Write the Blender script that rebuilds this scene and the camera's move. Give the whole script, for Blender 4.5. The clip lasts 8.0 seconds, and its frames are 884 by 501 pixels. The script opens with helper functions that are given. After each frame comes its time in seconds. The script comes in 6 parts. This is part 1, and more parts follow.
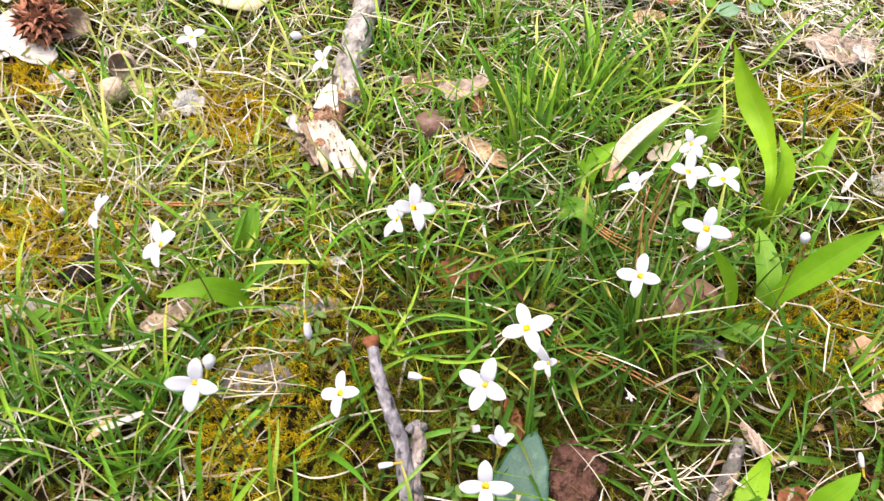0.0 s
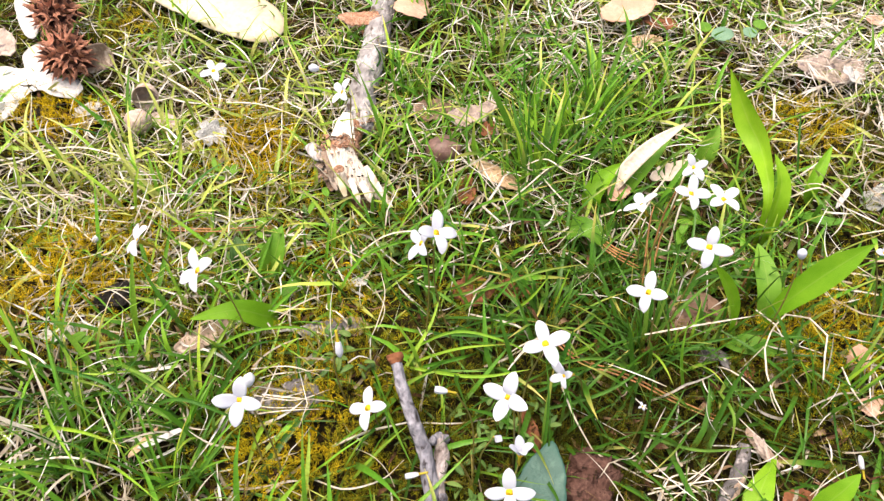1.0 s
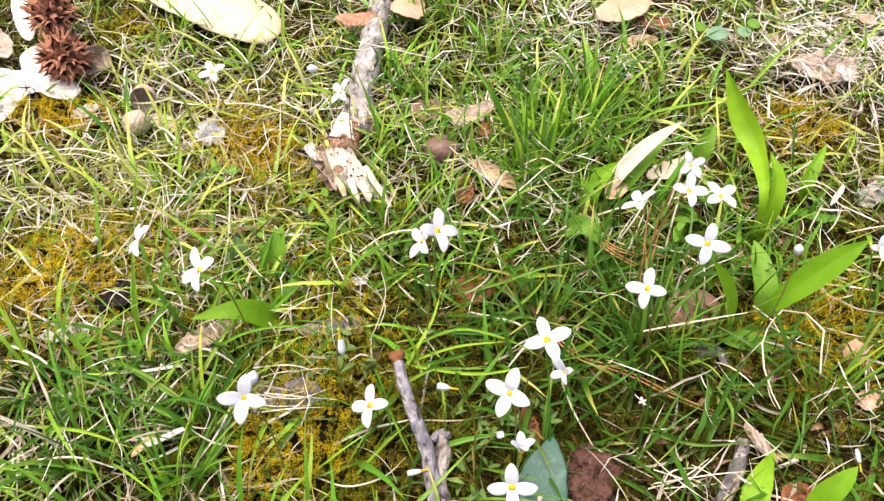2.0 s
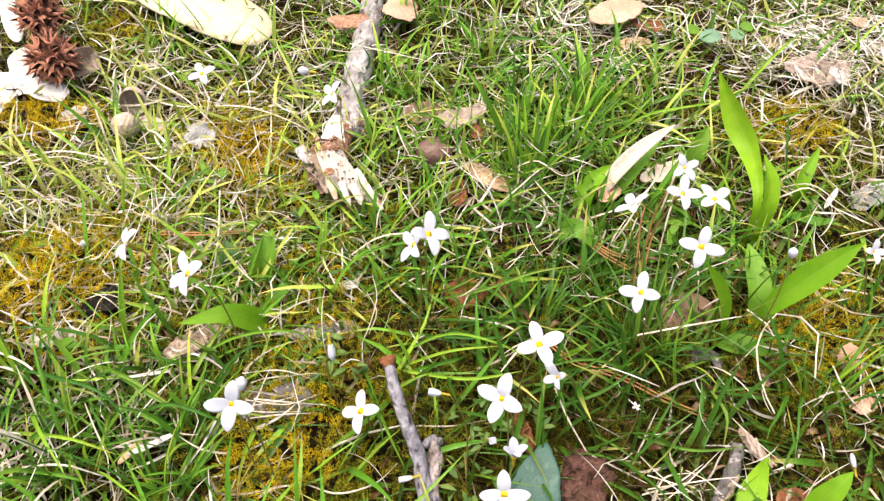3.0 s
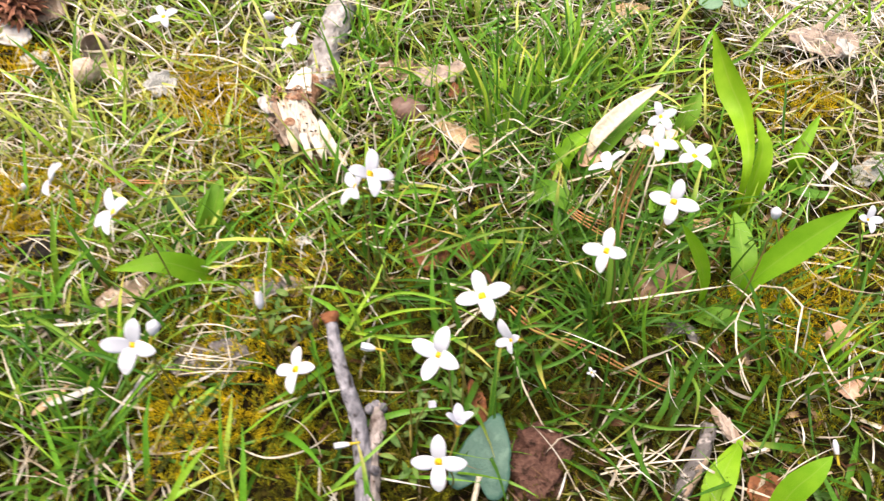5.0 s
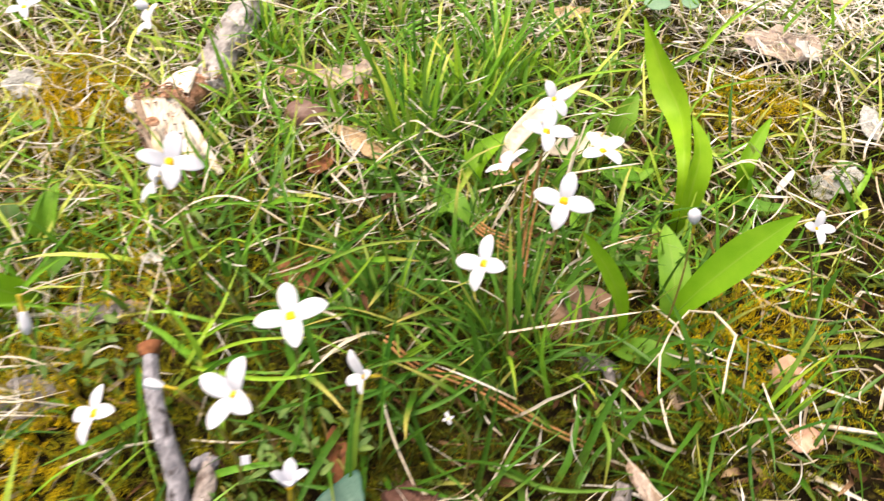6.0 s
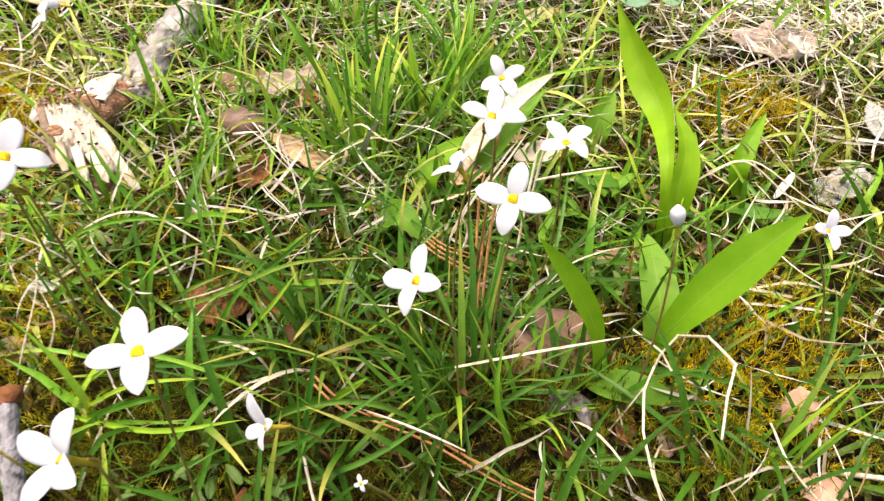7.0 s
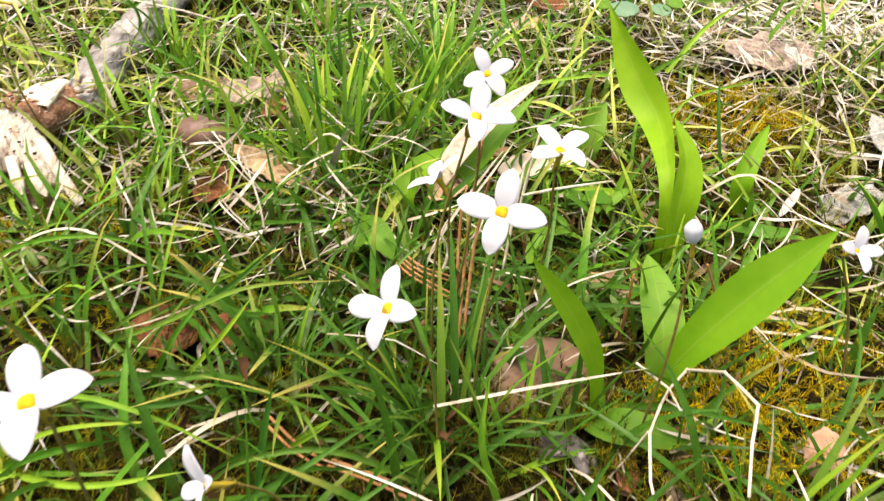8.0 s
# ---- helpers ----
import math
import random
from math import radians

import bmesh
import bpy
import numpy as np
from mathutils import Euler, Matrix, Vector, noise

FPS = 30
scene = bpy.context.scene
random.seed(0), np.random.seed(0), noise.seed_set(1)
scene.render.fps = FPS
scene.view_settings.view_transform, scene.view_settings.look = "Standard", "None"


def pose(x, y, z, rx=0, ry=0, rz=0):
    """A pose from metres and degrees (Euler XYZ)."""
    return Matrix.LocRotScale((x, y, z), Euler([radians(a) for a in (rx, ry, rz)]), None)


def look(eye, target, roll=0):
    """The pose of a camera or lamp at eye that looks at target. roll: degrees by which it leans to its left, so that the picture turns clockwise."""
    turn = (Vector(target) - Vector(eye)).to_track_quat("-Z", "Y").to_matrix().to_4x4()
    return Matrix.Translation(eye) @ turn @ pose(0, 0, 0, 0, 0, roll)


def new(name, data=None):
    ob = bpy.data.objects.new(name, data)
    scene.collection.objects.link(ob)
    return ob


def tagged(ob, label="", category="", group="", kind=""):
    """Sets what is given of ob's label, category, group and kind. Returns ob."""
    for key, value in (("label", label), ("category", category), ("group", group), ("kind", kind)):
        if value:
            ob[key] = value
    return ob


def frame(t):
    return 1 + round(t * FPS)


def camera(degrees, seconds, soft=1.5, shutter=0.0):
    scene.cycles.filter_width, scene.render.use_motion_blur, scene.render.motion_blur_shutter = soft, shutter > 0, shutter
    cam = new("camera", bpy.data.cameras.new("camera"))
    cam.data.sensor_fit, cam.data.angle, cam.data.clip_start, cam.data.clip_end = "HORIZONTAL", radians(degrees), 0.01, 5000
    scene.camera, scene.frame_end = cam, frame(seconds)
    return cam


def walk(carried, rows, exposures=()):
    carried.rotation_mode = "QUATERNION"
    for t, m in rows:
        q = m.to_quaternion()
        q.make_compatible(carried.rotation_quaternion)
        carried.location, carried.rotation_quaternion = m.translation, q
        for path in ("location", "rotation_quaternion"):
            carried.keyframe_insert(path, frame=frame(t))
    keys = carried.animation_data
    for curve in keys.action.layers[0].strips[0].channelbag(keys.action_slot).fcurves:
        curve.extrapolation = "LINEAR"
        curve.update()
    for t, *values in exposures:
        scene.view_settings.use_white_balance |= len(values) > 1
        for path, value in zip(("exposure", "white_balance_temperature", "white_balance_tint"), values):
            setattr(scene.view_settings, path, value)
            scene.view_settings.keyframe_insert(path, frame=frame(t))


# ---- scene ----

# -- the camera and its walk: seconds, eye, yaw, pitch, roll --
cam = camera(63.68, 8.0, soft=1.35, shutter=0.5)
PATH = [
    (0.0, 0.0000, 0.0000, 0.2415, -0.87, -49.87, 1.15),
    (0.5, -0.0055, -0.0012, 0.2502, -0.49, -49.38, 0.35),
    (1.0, -0.0082, -0.0088, 0.2557, -1.01, -48.68, 0.26),
    (1.5, -0.0109, -0.0118, 0.2569, -1.30, -48.68, 0.23),
    (3.0, -0.0097, -0.0089, 0.2542, -2.42, -48.31, 0.92),
    (3.5, -0.0088, -0.0091, 0.2530, -2.17, -48.50, 0.62),
    (4.0, -0.0082, -0.0107, 0.2516, -2.38, -48.71, 0.55),
    (4.2, -0.0081, -0.0096, 0.2489, -2.31, -48.76, 0.63),
    (5.3, 0.0273, -0.0033, 0.2124, -0.57, -48.09, 2.13),
    (5.5, 0.0359, 0.0024, 0.2029, -0.86, -47.41, 2.40),
    (6.0, 0.0600, 0.0212, 0.1833, -0.70, -45.13, 1.95),
    (6.5, 0.0780, 0.0344, 0.1656, 0.89, -43.26, -0.33),
    (7.0, 0.0768, 0.0462, 0.1526, -1.00, -42.46, 0.97),
    (7.5, 0.0775, 0.0536, 0.1438, -1.84, -42.17, 1.66),
    (8.0, 0.0778, 0.0636, 0.1368, -3.12, -40.66, 2.44),
]
walk(cam, [(t, pose(x, y, z, 0, 0, yaw) @ pose(0, 0, 0, 90 + pitch) @ pose(0, 0, 0, 0, 0, roll))
           for t, x, y, z, yaw, pitch, roll in PATH], exposures=[(0.0, 1.17, 7500.0, 14.0), (4.2, 1.17, 7500.0, 14.0), (6.3, 1.24, 8200.0, 13.0), (7.5, 1.15, 8200.0, 12.0), (8.0, 1.15, 8200.0, 12.0)])

# -- light: a bright, hazy sky and a broad soft sun --
world = bpy.data.worlds.new("sky")
scene.world = world
world.use_nodes = True
sky = world.node_tree.nodes.new("ShaderNodeTexSky")
sky.sky_type, sky.sun_disc = "NISHITA", False
sky.sun_elevation, sky.sun_rotation = radians(77), radians(-85)
sky.dust_density, sky.air_density = 6.0, 1.0
background = world.node_tree.nodes["Background"]
background.inputs["Strength"].default_value = 0.12
world.node_tree.links.new(sky.outputs[0], background.inputs["Color"])
sun = new("sun", bpy.data.lights.new("sun", "SUN"))
sun.data.energy, sun.data.angle, sun.data.color = 2.4, radians(50), (1.0, 0.97, 0.92)
sun.matrix_world = look((-0.22, 0.02, 0.97), (0, 0, 0))


# -- materials --
def nodes_of(name):
    m = bpy.data.materials.new(name)
    m.use_nodes = True
    return m, m.node_tree.nodes, m.node_tree.links, m.node_tree.nodes["Principled BSDF"]


def mixed(nodes, links, factor, a, b):
    """A colour mix; a and b are colours or sockets."""
    n = nodes.new("ShaderNodeMix")
    n.data_type = "RGBA"
    if isinstance(factor, float):
        n.inputs[0].default_value = factor
    else:
        links.new(factor, n.inputs[0])
    for v, k in ((a, 6), (b, 7)):
        if isinstance(v, tuple):
            n.inputs[k].default_value = (*v, 1)
        else:
            links.new(v, n.inputs[k])
    return n.outputs[2]


def noise_of(nodes, links, scale, detail=4.0, coord="Object", stretch=None):
    where = nodes.new("ShaderNodeTexCoord").outputs[coord]
    if stretch:
        mapping = nodes.new("ShaderNodeMapping")
        mapping.inputs["Scale"].default_value = stretch
        links.new(where, mapping.inputs[0])
        where = mapping.outputs[0]
    n = nodes.new("ShaderNodeTexNoise")
    n.inputs["Scale"].default_value, n.inputs["Detail"].default_value = scale, detail
    links.new(where, n.inputs["Vector"])
    return n.outputs[0]


def spread(nodes, links, value, low, high):
    n = nodes.new("ShaderNodeMapRange")
    n.inputs[1].default_value, n.inputs[2].default_value = low, high
    links.new(value, n.inputs[0])
    return n.outputs[0]


def thin(m, nodes, links, shader, colour, share):
    """Lets part of the light through, as leaves and petals do."""
    through_light = nodes.new("ShaderNodeBsdfTranslucent")
    links.new(colour, through_light.inputs[0])
    mix = nodes.new("ShaderNodeMixShader")
    mix.inputs[0].default_value = share
    links.new(shader.outputs[0], mix.inputs[1])
    links.new(through_light.outputs[0], mix.inputs[2])
    links.new(mix.outputs[0], nodes["Material Output"].inputs[0])


def bumped(nodes, links, shader, height, strength, distance):
    b = nodes.new("ShaderNodeBump")
    b.inputs["Strength"].default_value, b.inputs["Distance"].default_value = strength, distance
    links.new(height, b.inputs["Height"])
    links.new(b.outputs[0], shader.inputs["Normal"])


def plain(name, a, b, spot=None, grain=600.0, patch=90.0, rough=0.7, bump=0.4, through_share=0.0, stretch=None, gloss=0.35):
    """Two colours in fine grain and large patches, a third in scattered spots, and fine relief."""
    m, nodes, links, shader = nodes_of(name)
    fine = spread(nodes, links, noise_of(nodes, links, grain, 5, stretch=stretch), 0.3, 0.7)
    large = spread(nodes, links, noise_of(nodes, links, patch, 3), 0.35, 0.65)
    lone = nodes.new("ShaderNodeObjectInfo").outputs["Random"]
    half = nodes.new("ShaderNodeMath")
    half.operation = "MULTIPLY_ADD"
    links.new(lone, half.inputs[0])
    half.inputs[1].default_value = 0.35
    links.new(large, half.inputs[2])
    both = nodes.new("ShaderNodeMath")
    both.operation = "MULTIPLY"
    links.new(half.outputs[0], both.inputs[0])
    links.new(fine, both.inputs[1])
    both.use_clamp = True
    colour = mixed(nodes, links, both.outputs[0], a, b)
    if spot:
        dots = spread(nodes, links, noise_of(nodes, links, patch * 2.7, 6, stretch=stretch), 0.56, 0.66)
        colour = mixed(nodes, links, dots, colour, spot)
    links.new(colour, shader.inputs["Base Color"])
    shader.inputs["Roughness"].default_value = rough
    shader.inputs["Specular IOR Level"].default_value = gloss
    bumped(nodes, links, shader, fine, bump, 0.0008)
    if through_share:
        thin(m, nodes, links, shader, colour, through_share)
    return m


def tinted(name, base, ramp, tip, rough=0.5, through_share=0.35, gloss=0.3, withered=0.6, uneven=0.45):
    """For fields of blades: 'along' runs from root to tip, 'tone' picks a colour of the ramp; some tips have withered."""
    m, nodes, links, shader = nodes_of(name)

    def value(key):
        n = nodes.new("ShaderNodeAttribute")
        n.attribute_name = key
        return n.outputs["Fac"]

    def times(a, b):
        n = nodes.new("ShaderNodeMath")
        n.operation = "MULTIPLY"
        links.new(a, n.inputs[0])
        links.new(b, n.inputs[1])
        return n.outputs[0]

    along = value("along")
    shades = nodes.new("ShaderNodeValToRGB")
    links.new(value("tone"), shades.inputs[0])
    while len(shades.color_ramp.elements) < len(ramp):
        shades.color_ramp.elements.new(0.5)
    for k, colour in enumerate(ramp):
        shades.color_ramp.elements[k].position = k / (len(ramp) - 1)
        shades.color_ramp.elements[k].color = (*colour, 1)
    # Roots take base, which for grass and moss is darkened to imitate shade.
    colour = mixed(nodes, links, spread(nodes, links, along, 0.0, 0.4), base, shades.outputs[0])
    lone = nodes.new("ShaderNodeNewGeometry").outputs["Random Per Island"]
    dry = times(spread(nodes, links, lone, withered, withered + 0.08), spread(nodes, links, along, 0.55, 0.95))
    colour = mixed(nodes, links, dry, colour, tip)
    fine = spread(nodes, links, noise_of(nodes, links, 900.0, 3), 0.25, 0.75)
    dull = nodes.new("ShaderNodeHueSaturation")
    links.new(colour, dull.inputs["Color"])
    scatter = nodes.new("ShaderNodeMath")
    scatter.operation = "MULTIPLY_ADD"
    links.new(lone, scatter.inputs[0])
    scatter.inputs[1].default_value, scatter.inputs[2].default_value = uneven, 0.72 - uneven / 2
    both = nodes.new("ShaderNodeMath")
    both.operation = "MULTIPLY_ADD"
    links.new(fine, both.inputs[0])
    both.inputs[1].default_value = 0.4
    links.new(scatter.outputs[0], both.inputs[2])
    links.new(both.outputs[0], dull.inputs["Value"])
    links.new(dull.outputs[0], shader.inputs["Base Color"])
    shader.inputs["Roughness"].default_value = rough
    shader.inputs["Specular IOR Level"].default_value = gloss
    thin(m, nodes, links, shader, dull.outputs[0], through_share)
    return m


def veined(name, a, b, veins=60.0, rough=0.42, through_share=0.4, pale_rib=0.25, uneven=0.25, withered=None):
    """A broad leaf: fine ribs along it, mottling, a paler midrib."""
    m, nodes, links, shader = nodes_of(name)
    uv = nodes.new("ShaderNodeTexCoord").outputs["UV"]
    wave = nodes.new("ShaderNodeTexWave")
    wave.bands_direction = "X"
    wave.inputs["Scale"].default_value, wave.inputs["Distortion"].default_value = veins / 6, 0.6
    links.new(uv, wave.inputs[0])
    mottle = spread(nodes, links, noise_of(nodes, links, 160.0, 5), 0.3, 0.7)
    colour = mixed(nodes, links, mottle, a, b)
    ribs = spread(nodes, links, wave.outputs[1], 0.55, 1.6)
    colour = mixed(nodes, links, ribs, colour, tuple(min(1, c * 1.35 + 0.01) for c in b))
    apart = nodes.new("ShaderNodeSeparateXYZ")
    links.new(uv, apart.inputs[0])
    off = nodes.new("ShaderNodeMath")
    off.operation = "SUBTRACT"
    links.new(apart.outputs[0], off.inputs[0])
    off.inputs[1].default_value = 0.5
    size = nodes.new("ShaderNodeMath")
    size.operation = "ABSOLUTE"
    links.new(off.outputs[0], size.inputs[0])
    rib = spread(nodes, links, size.outputs[0], 0.035, 0.005)
    weak = nodes.new("ShaderNodeMath")
    weak.operation = "MULTIPLY"
    links.new(rib, weak.inputs[0])
    weak.inputs[1].default_value = pale_rib
    colour = mixed(nodes, links, weak.outputs[0], colour, (0.35, 0.45, 0.12))
    lone = nodes.new("ShaderNodeObjectInfo").outputs["Random"]
    if withered:
        ends = nodes.new("ShaderNodeMath")
        ends.operation = "MULTIPLY"
        links.new(spread(nodes, links, apart.outputs[1], 0.6, 1.0), ends.inputs[0])
        links.new(spread(nodes, links, lone, 0.70, 0.95), ends.inputs[1])
        colour = mixed(nodes, links, ends.outputs[0], colour, withered)
    vary = nodes.new("ShaderNodeHueSaturation")
    links.new(colour, vary.inputs["Color"])
    for key, low, high in (("Value", 1 - uneven, 1 + uneven), ("Hue", 0.5 + uneven * 0.06, 0.5 - uneven * 0.10)):
        n = nodes.new("ShaderNodeMapRange")
        n.inputs[3].default_value, n.inputs[4].default_value = low, high
        links.new(lone, n.inputs[0])
        links.new(n.outputs[0], vary.inputs[key])
    colour = vary.outputs[0]
    links.new(colour, shader.inputs["Base Color"])
    shader.inputs["Roughness"].default_value = rough
    shader.inputs["Specular IOR Level"].default_value = 0.25
    bumped(nodes, links, shader, wave.outputs[1], 0.25, 0.0003)
    thin(m, nodes, links, shader, colour, through_share)
    return m


# Soil taken near black, so its colour carries the shade between blades.
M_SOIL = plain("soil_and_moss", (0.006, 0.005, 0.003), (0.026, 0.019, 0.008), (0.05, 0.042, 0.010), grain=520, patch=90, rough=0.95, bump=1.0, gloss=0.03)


def grassy_beyond(m):
    """Past the patch of flowers the sheet takes on the colour of a lawn."""
    nodes, links = m.node_tree.nodes, m.node_tree.links
    shader = nodes["Principled BSDF"]
    near = shader.inputs["Base Color"].links[0].from_socket
    far = nodes.new("ShaderNodeVectorMath")
    far.operation = "LENGTH"
    middle = nodes.new("ShaderNodeVectorMath")
    middle.operation = "SUBTRACT"
    middle.inputs[1].default_value = (0.02, 0.33, 0.0)
    links.new(nodes.new("ShaderNodeTexCoord").outputs["Object"], middle.inputs[0])
    links.new(middle.outputs["Vector"], far.inputs[0])
    lawn = mixed(nodes, links, spread(nodes, links, noise_of(nodes, links, 9.0, 8), 0.35, 0.65), (0.045, 0.09, 0.016), (0.10, 0.14, 0.032))
    links.new(mixed(nodes, links, spread(nodes, links, far.outputs["Value"], 0.36, 0.62), near, lawn), shader.inputs["Base Color"])


grassy_beyond(M_SOIL)
# Root colour lowered below the pale sheath's own, as painted shade.
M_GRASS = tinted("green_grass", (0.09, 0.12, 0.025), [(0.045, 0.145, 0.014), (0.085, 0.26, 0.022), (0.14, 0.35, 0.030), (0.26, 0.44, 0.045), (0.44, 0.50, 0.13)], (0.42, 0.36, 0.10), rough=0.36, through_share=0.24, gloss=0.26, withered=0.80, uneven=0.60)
M_STRAW = tinted("dry_straw", (0.34, 0.28, 0.20), [(0.35, 0.29, 0.21), (0.50, 0.46, 0.40), (0.64, 0.63, 0.60), (0.75, 0.75, 0.75)], (0.60, 0.56, 0.49), rough=0.6, through_share=0.2)
# Moss roots are dead brown, deepened further as shade in the gaps.
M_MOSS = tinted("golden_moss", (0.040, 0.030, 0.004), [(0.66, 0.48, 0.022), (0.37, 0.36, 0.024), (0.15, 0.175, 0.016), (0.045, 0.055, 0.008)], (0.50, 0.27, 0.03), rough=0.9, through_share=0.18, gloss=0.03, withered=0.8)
M_LITTER = tinted("leaf_litter", (0.05, 0.025, 0.014), [(0.050, 0.026, 0.016), (0.13, 0.068, 0.038), (0.34, 0.25, 0.16)], (0.24, 0.16, 0.10), rough=0.9, through_share=0.06, gloss=0.03)
M_BLADE = veined("single_grass_blade", (0.10, 0.29, 0.020), (0.18, 0.41, 0.036), veins=24, through_share=0.34, pale_rib=0.15, uneven=0.36, withered=(0.40, 0.37, 0.09))
M_BLADE_DARK = veined("dark_grass_blade", (0.045, 0.150, 0.020), (0.085, 0.24, 0.030), veins=24, through_share=0.34, pale_rib=0.1, uneven=0.36, withered=(0.30, 0.28, 0.07))
M_STALK = plain("bleached_stalk", (0.48, 0.43, 0.34), (0.70, 0.68, 0.63), (0.42, 0.34, 0.24), grain=900, patch=120, rough=0.55, stretch=(1, 1, 0.3))
M_LEAF = veined("bright_leaf", (0.14, 0.35, 0.013), (0.20, 0.42, 0.022), veins=90, uneven=0.10)
M_LEAF_MID = veined("mid_green_leaf", (0.085, 0.26, 0.022), (0.14, 0.33, 0.035), veins=70, uneven=0.16)
M_BLUE_LEAF = plain("blue_green_leaf", (0.036, 0.105, 0.084), (0.052, 0.130, 0.104), (0.070, 0.155, 0.124), grain=900, patch=90, rough=0.5, bump=0.25, through_share=0.12)
M_HERB = veined("small_herb_leaf", (0.05, 0.125, 0.026), (0.10, 0.20, 0.045), veins=10, through_share=0.25)
M_PETAL = plain("white_petal", (0.60, 0.635, 0.745), (0.69, 0.715, 0.805), grain=700, patch=160, rough=0.9, bump=0.1, through_share=0.36, gloss=0.1)
M_EYE = plain("yellow_eye", (0.74, 0.44, 0.01), (0.88, 0.62, 0.02), grain=2500, patch=700, rough=0.6)
M_THROAT = plain("olive_throat", (0.20, 0.15, 0.01), (0.36, 0.27, 0.02), grain=2500, patch=700, rough=0.7)
M_TUBE = plain("yellow_flower_tube", (0.45, 0.36, 0.03), (0.70, 0.55, 0.06), grain=1500, rough=0.55, through_share=0.2)
M_STEM = plain("flower_stem", (0.13, 0.13, 0.03), (0.30, 0.21, 0.06), grain=1500, rough=0.55)
M_BARK = plain("grey_bark", (0.19, 0.18, 0.185), (0.52, 0.51, 0.53), (0.065, 0.05, 0.042), grain=420, patch=70, rough=0.9, bump=1.0, stretch=(1, 0.35, 1))
M_TWIG = plain("grey_twig_bark", (0.10, 0.10, 0.125), (0.36, 0.36, 0.42), (0.035, 0.03, 0.035), grain=480, patch=110, rough=0.85, bump=1.0, stretch=(1, 0.5, 1))
M_SHOOT = plain("pale_shoot_bark", (0.20, 0.17, 0.165), (0.44, 0.40, 0.41), (0.09, 0.065, 0.06), grain=480, patch=130, rough=0.85, bump=1.0, stretch=(1, 0.5, 1))
M_WOOD = plain("bare_pale_wood", (0.68, 0.60, 0.52), (0.84, 0.80, 0.76), (0.54, 0.39, 0.30), grain=900, patch=150, rough=0.75, bump=0.7, stretch=(1, 0.16, 0.4))
M_ROT = plain("rotten_brown_wood", (0.26, 0.12, 0.07), (0.56, 0.36, 0.26), grain=900, patch=200, rough=0.9, bump=1.0, gloss=0.06)
M_BUR = plain("brown_bur", (0.40, 0.145, 0.085), (0.70, 0.33, 0.215), (0.82, 0.55, 0.42), grain=700, patch=220, rough=0.7, bump=0.6)
M_BUR_CORE = plain("dark_bur_pores", (0.05, 0.018, 0.012), (0.20, 0.075, 0.048), grain=700, patch=160, rough=0.9, bump=1.0)
M_CREAM = plain("cream_dead_leaf", (0.60, 0.50, 0.32), (0.70, 0.64, 0.52), grain=300, patch=22, rough=0.6, through_share=0.2, bump=0.12)
M_BRACT = plain("papery_bract", (0.60, 0.48, 0.39), (0.83, 0.75, 0.66), grain=500, patch=70, rough=0.6, through_share=0.15, bump=0.4)
M_WHITE_LEAF = plain("bleached_dead_leaf", (0.46, 0.46, 0.47), (0.58, 0.58, 0.59), (0.42, 0.41, 0.41), grain=400, patch=40, rough=0.75, through_share=0.1, bump=0.3)
M_TAN = plain("tan_dead_leaf", (0.40, 0.27, 0.16), (0.62, 0.46, 0.30), (0.28, 0.16, 0.09), grain=500, patch=80, rough=0.7, through_share=0.12, bump=0.5)
M_PINK = plain("pinkish_dead_leaf", (0.48, 0.28, 0.20), (0.68, 0.46, 0.355), grain=420, patch=60, rough=0.65, through_share=0.12, bump=0.4)
M_RUST = plain("rust_dead_leaf", (0.15, 0.06, 0.03), (0.28, 0.12, 0.065), (0.09, 0.04, 0.025), grain=600, patch=90, rough=0.7, bump=0.5, gloss=0.06)
M_BROWN = plain("brown_dead_leaf", (0.18, 0.12, 0.09), (0.30, 0.21, 0.16), (0.12, 0.08, 0.06), grain=500, patch=80, rough=0.75, bump=0.5, gloss=0.06)
M_GREYLEAF = plain("grey_brown_dead_leaf", (0.20, 0.145, 0.11), (0.40, 0.30, 0.235), (0.50, 0.42, 0.35), grain=600, patch=90, rough=0.8, bump=0.6)
M_ASH = plain("ashen_dead_leaf", (0.26, 0.205, 0.175), (0.47, 0.39, 0.345), (0.15, 0.115, 0.12), grain=600, patch=110, rough=0.8, bump=0.6)
M_ROUND = plain("pale_blue_green_leaf", (0.13, 0.26, 0.17), (0.20, 0.34, 0.23), grain=900, patch=90, rough=0.5, bump=0.2, through_share=0.2)
M_NUT = plain("brown_nut_shell", (0.12, 0.068, 0.058), (0.20, 0.125, 0.108), grain=900, patch=160, rough=0.45, bump=0.2)
M_SHELL = plain("weathered_nut_husk", (0.36, 0.27, 0.235), (0.56, 0.45, 0.40), (0.28, 0.20, 0.17), grain=600, patch=140, rough=0.7, bump=0.5)
M_LICHEN = plain("pale_lichen", (0.32, 0.33, 0.33), (0.62, 0.63, 0.63), grain=1200, patch=260, rough=0.9, bump=1.0)
M_NEEDLE = plain("rusty_pine_needle", (0.30, 0.13, 0.05), (0.50, 0.26, 0.11), grain=900, patch=120, rough=0.5)
M_CLOD = plain("reddish_clod", (0.07, 0.036, 0.029), (0.17, 0.095, 0.078), (0.03, 0.018, 0.014), grain=700, patch=150, rough=0.95, bump=1.0, gloss=0.06)
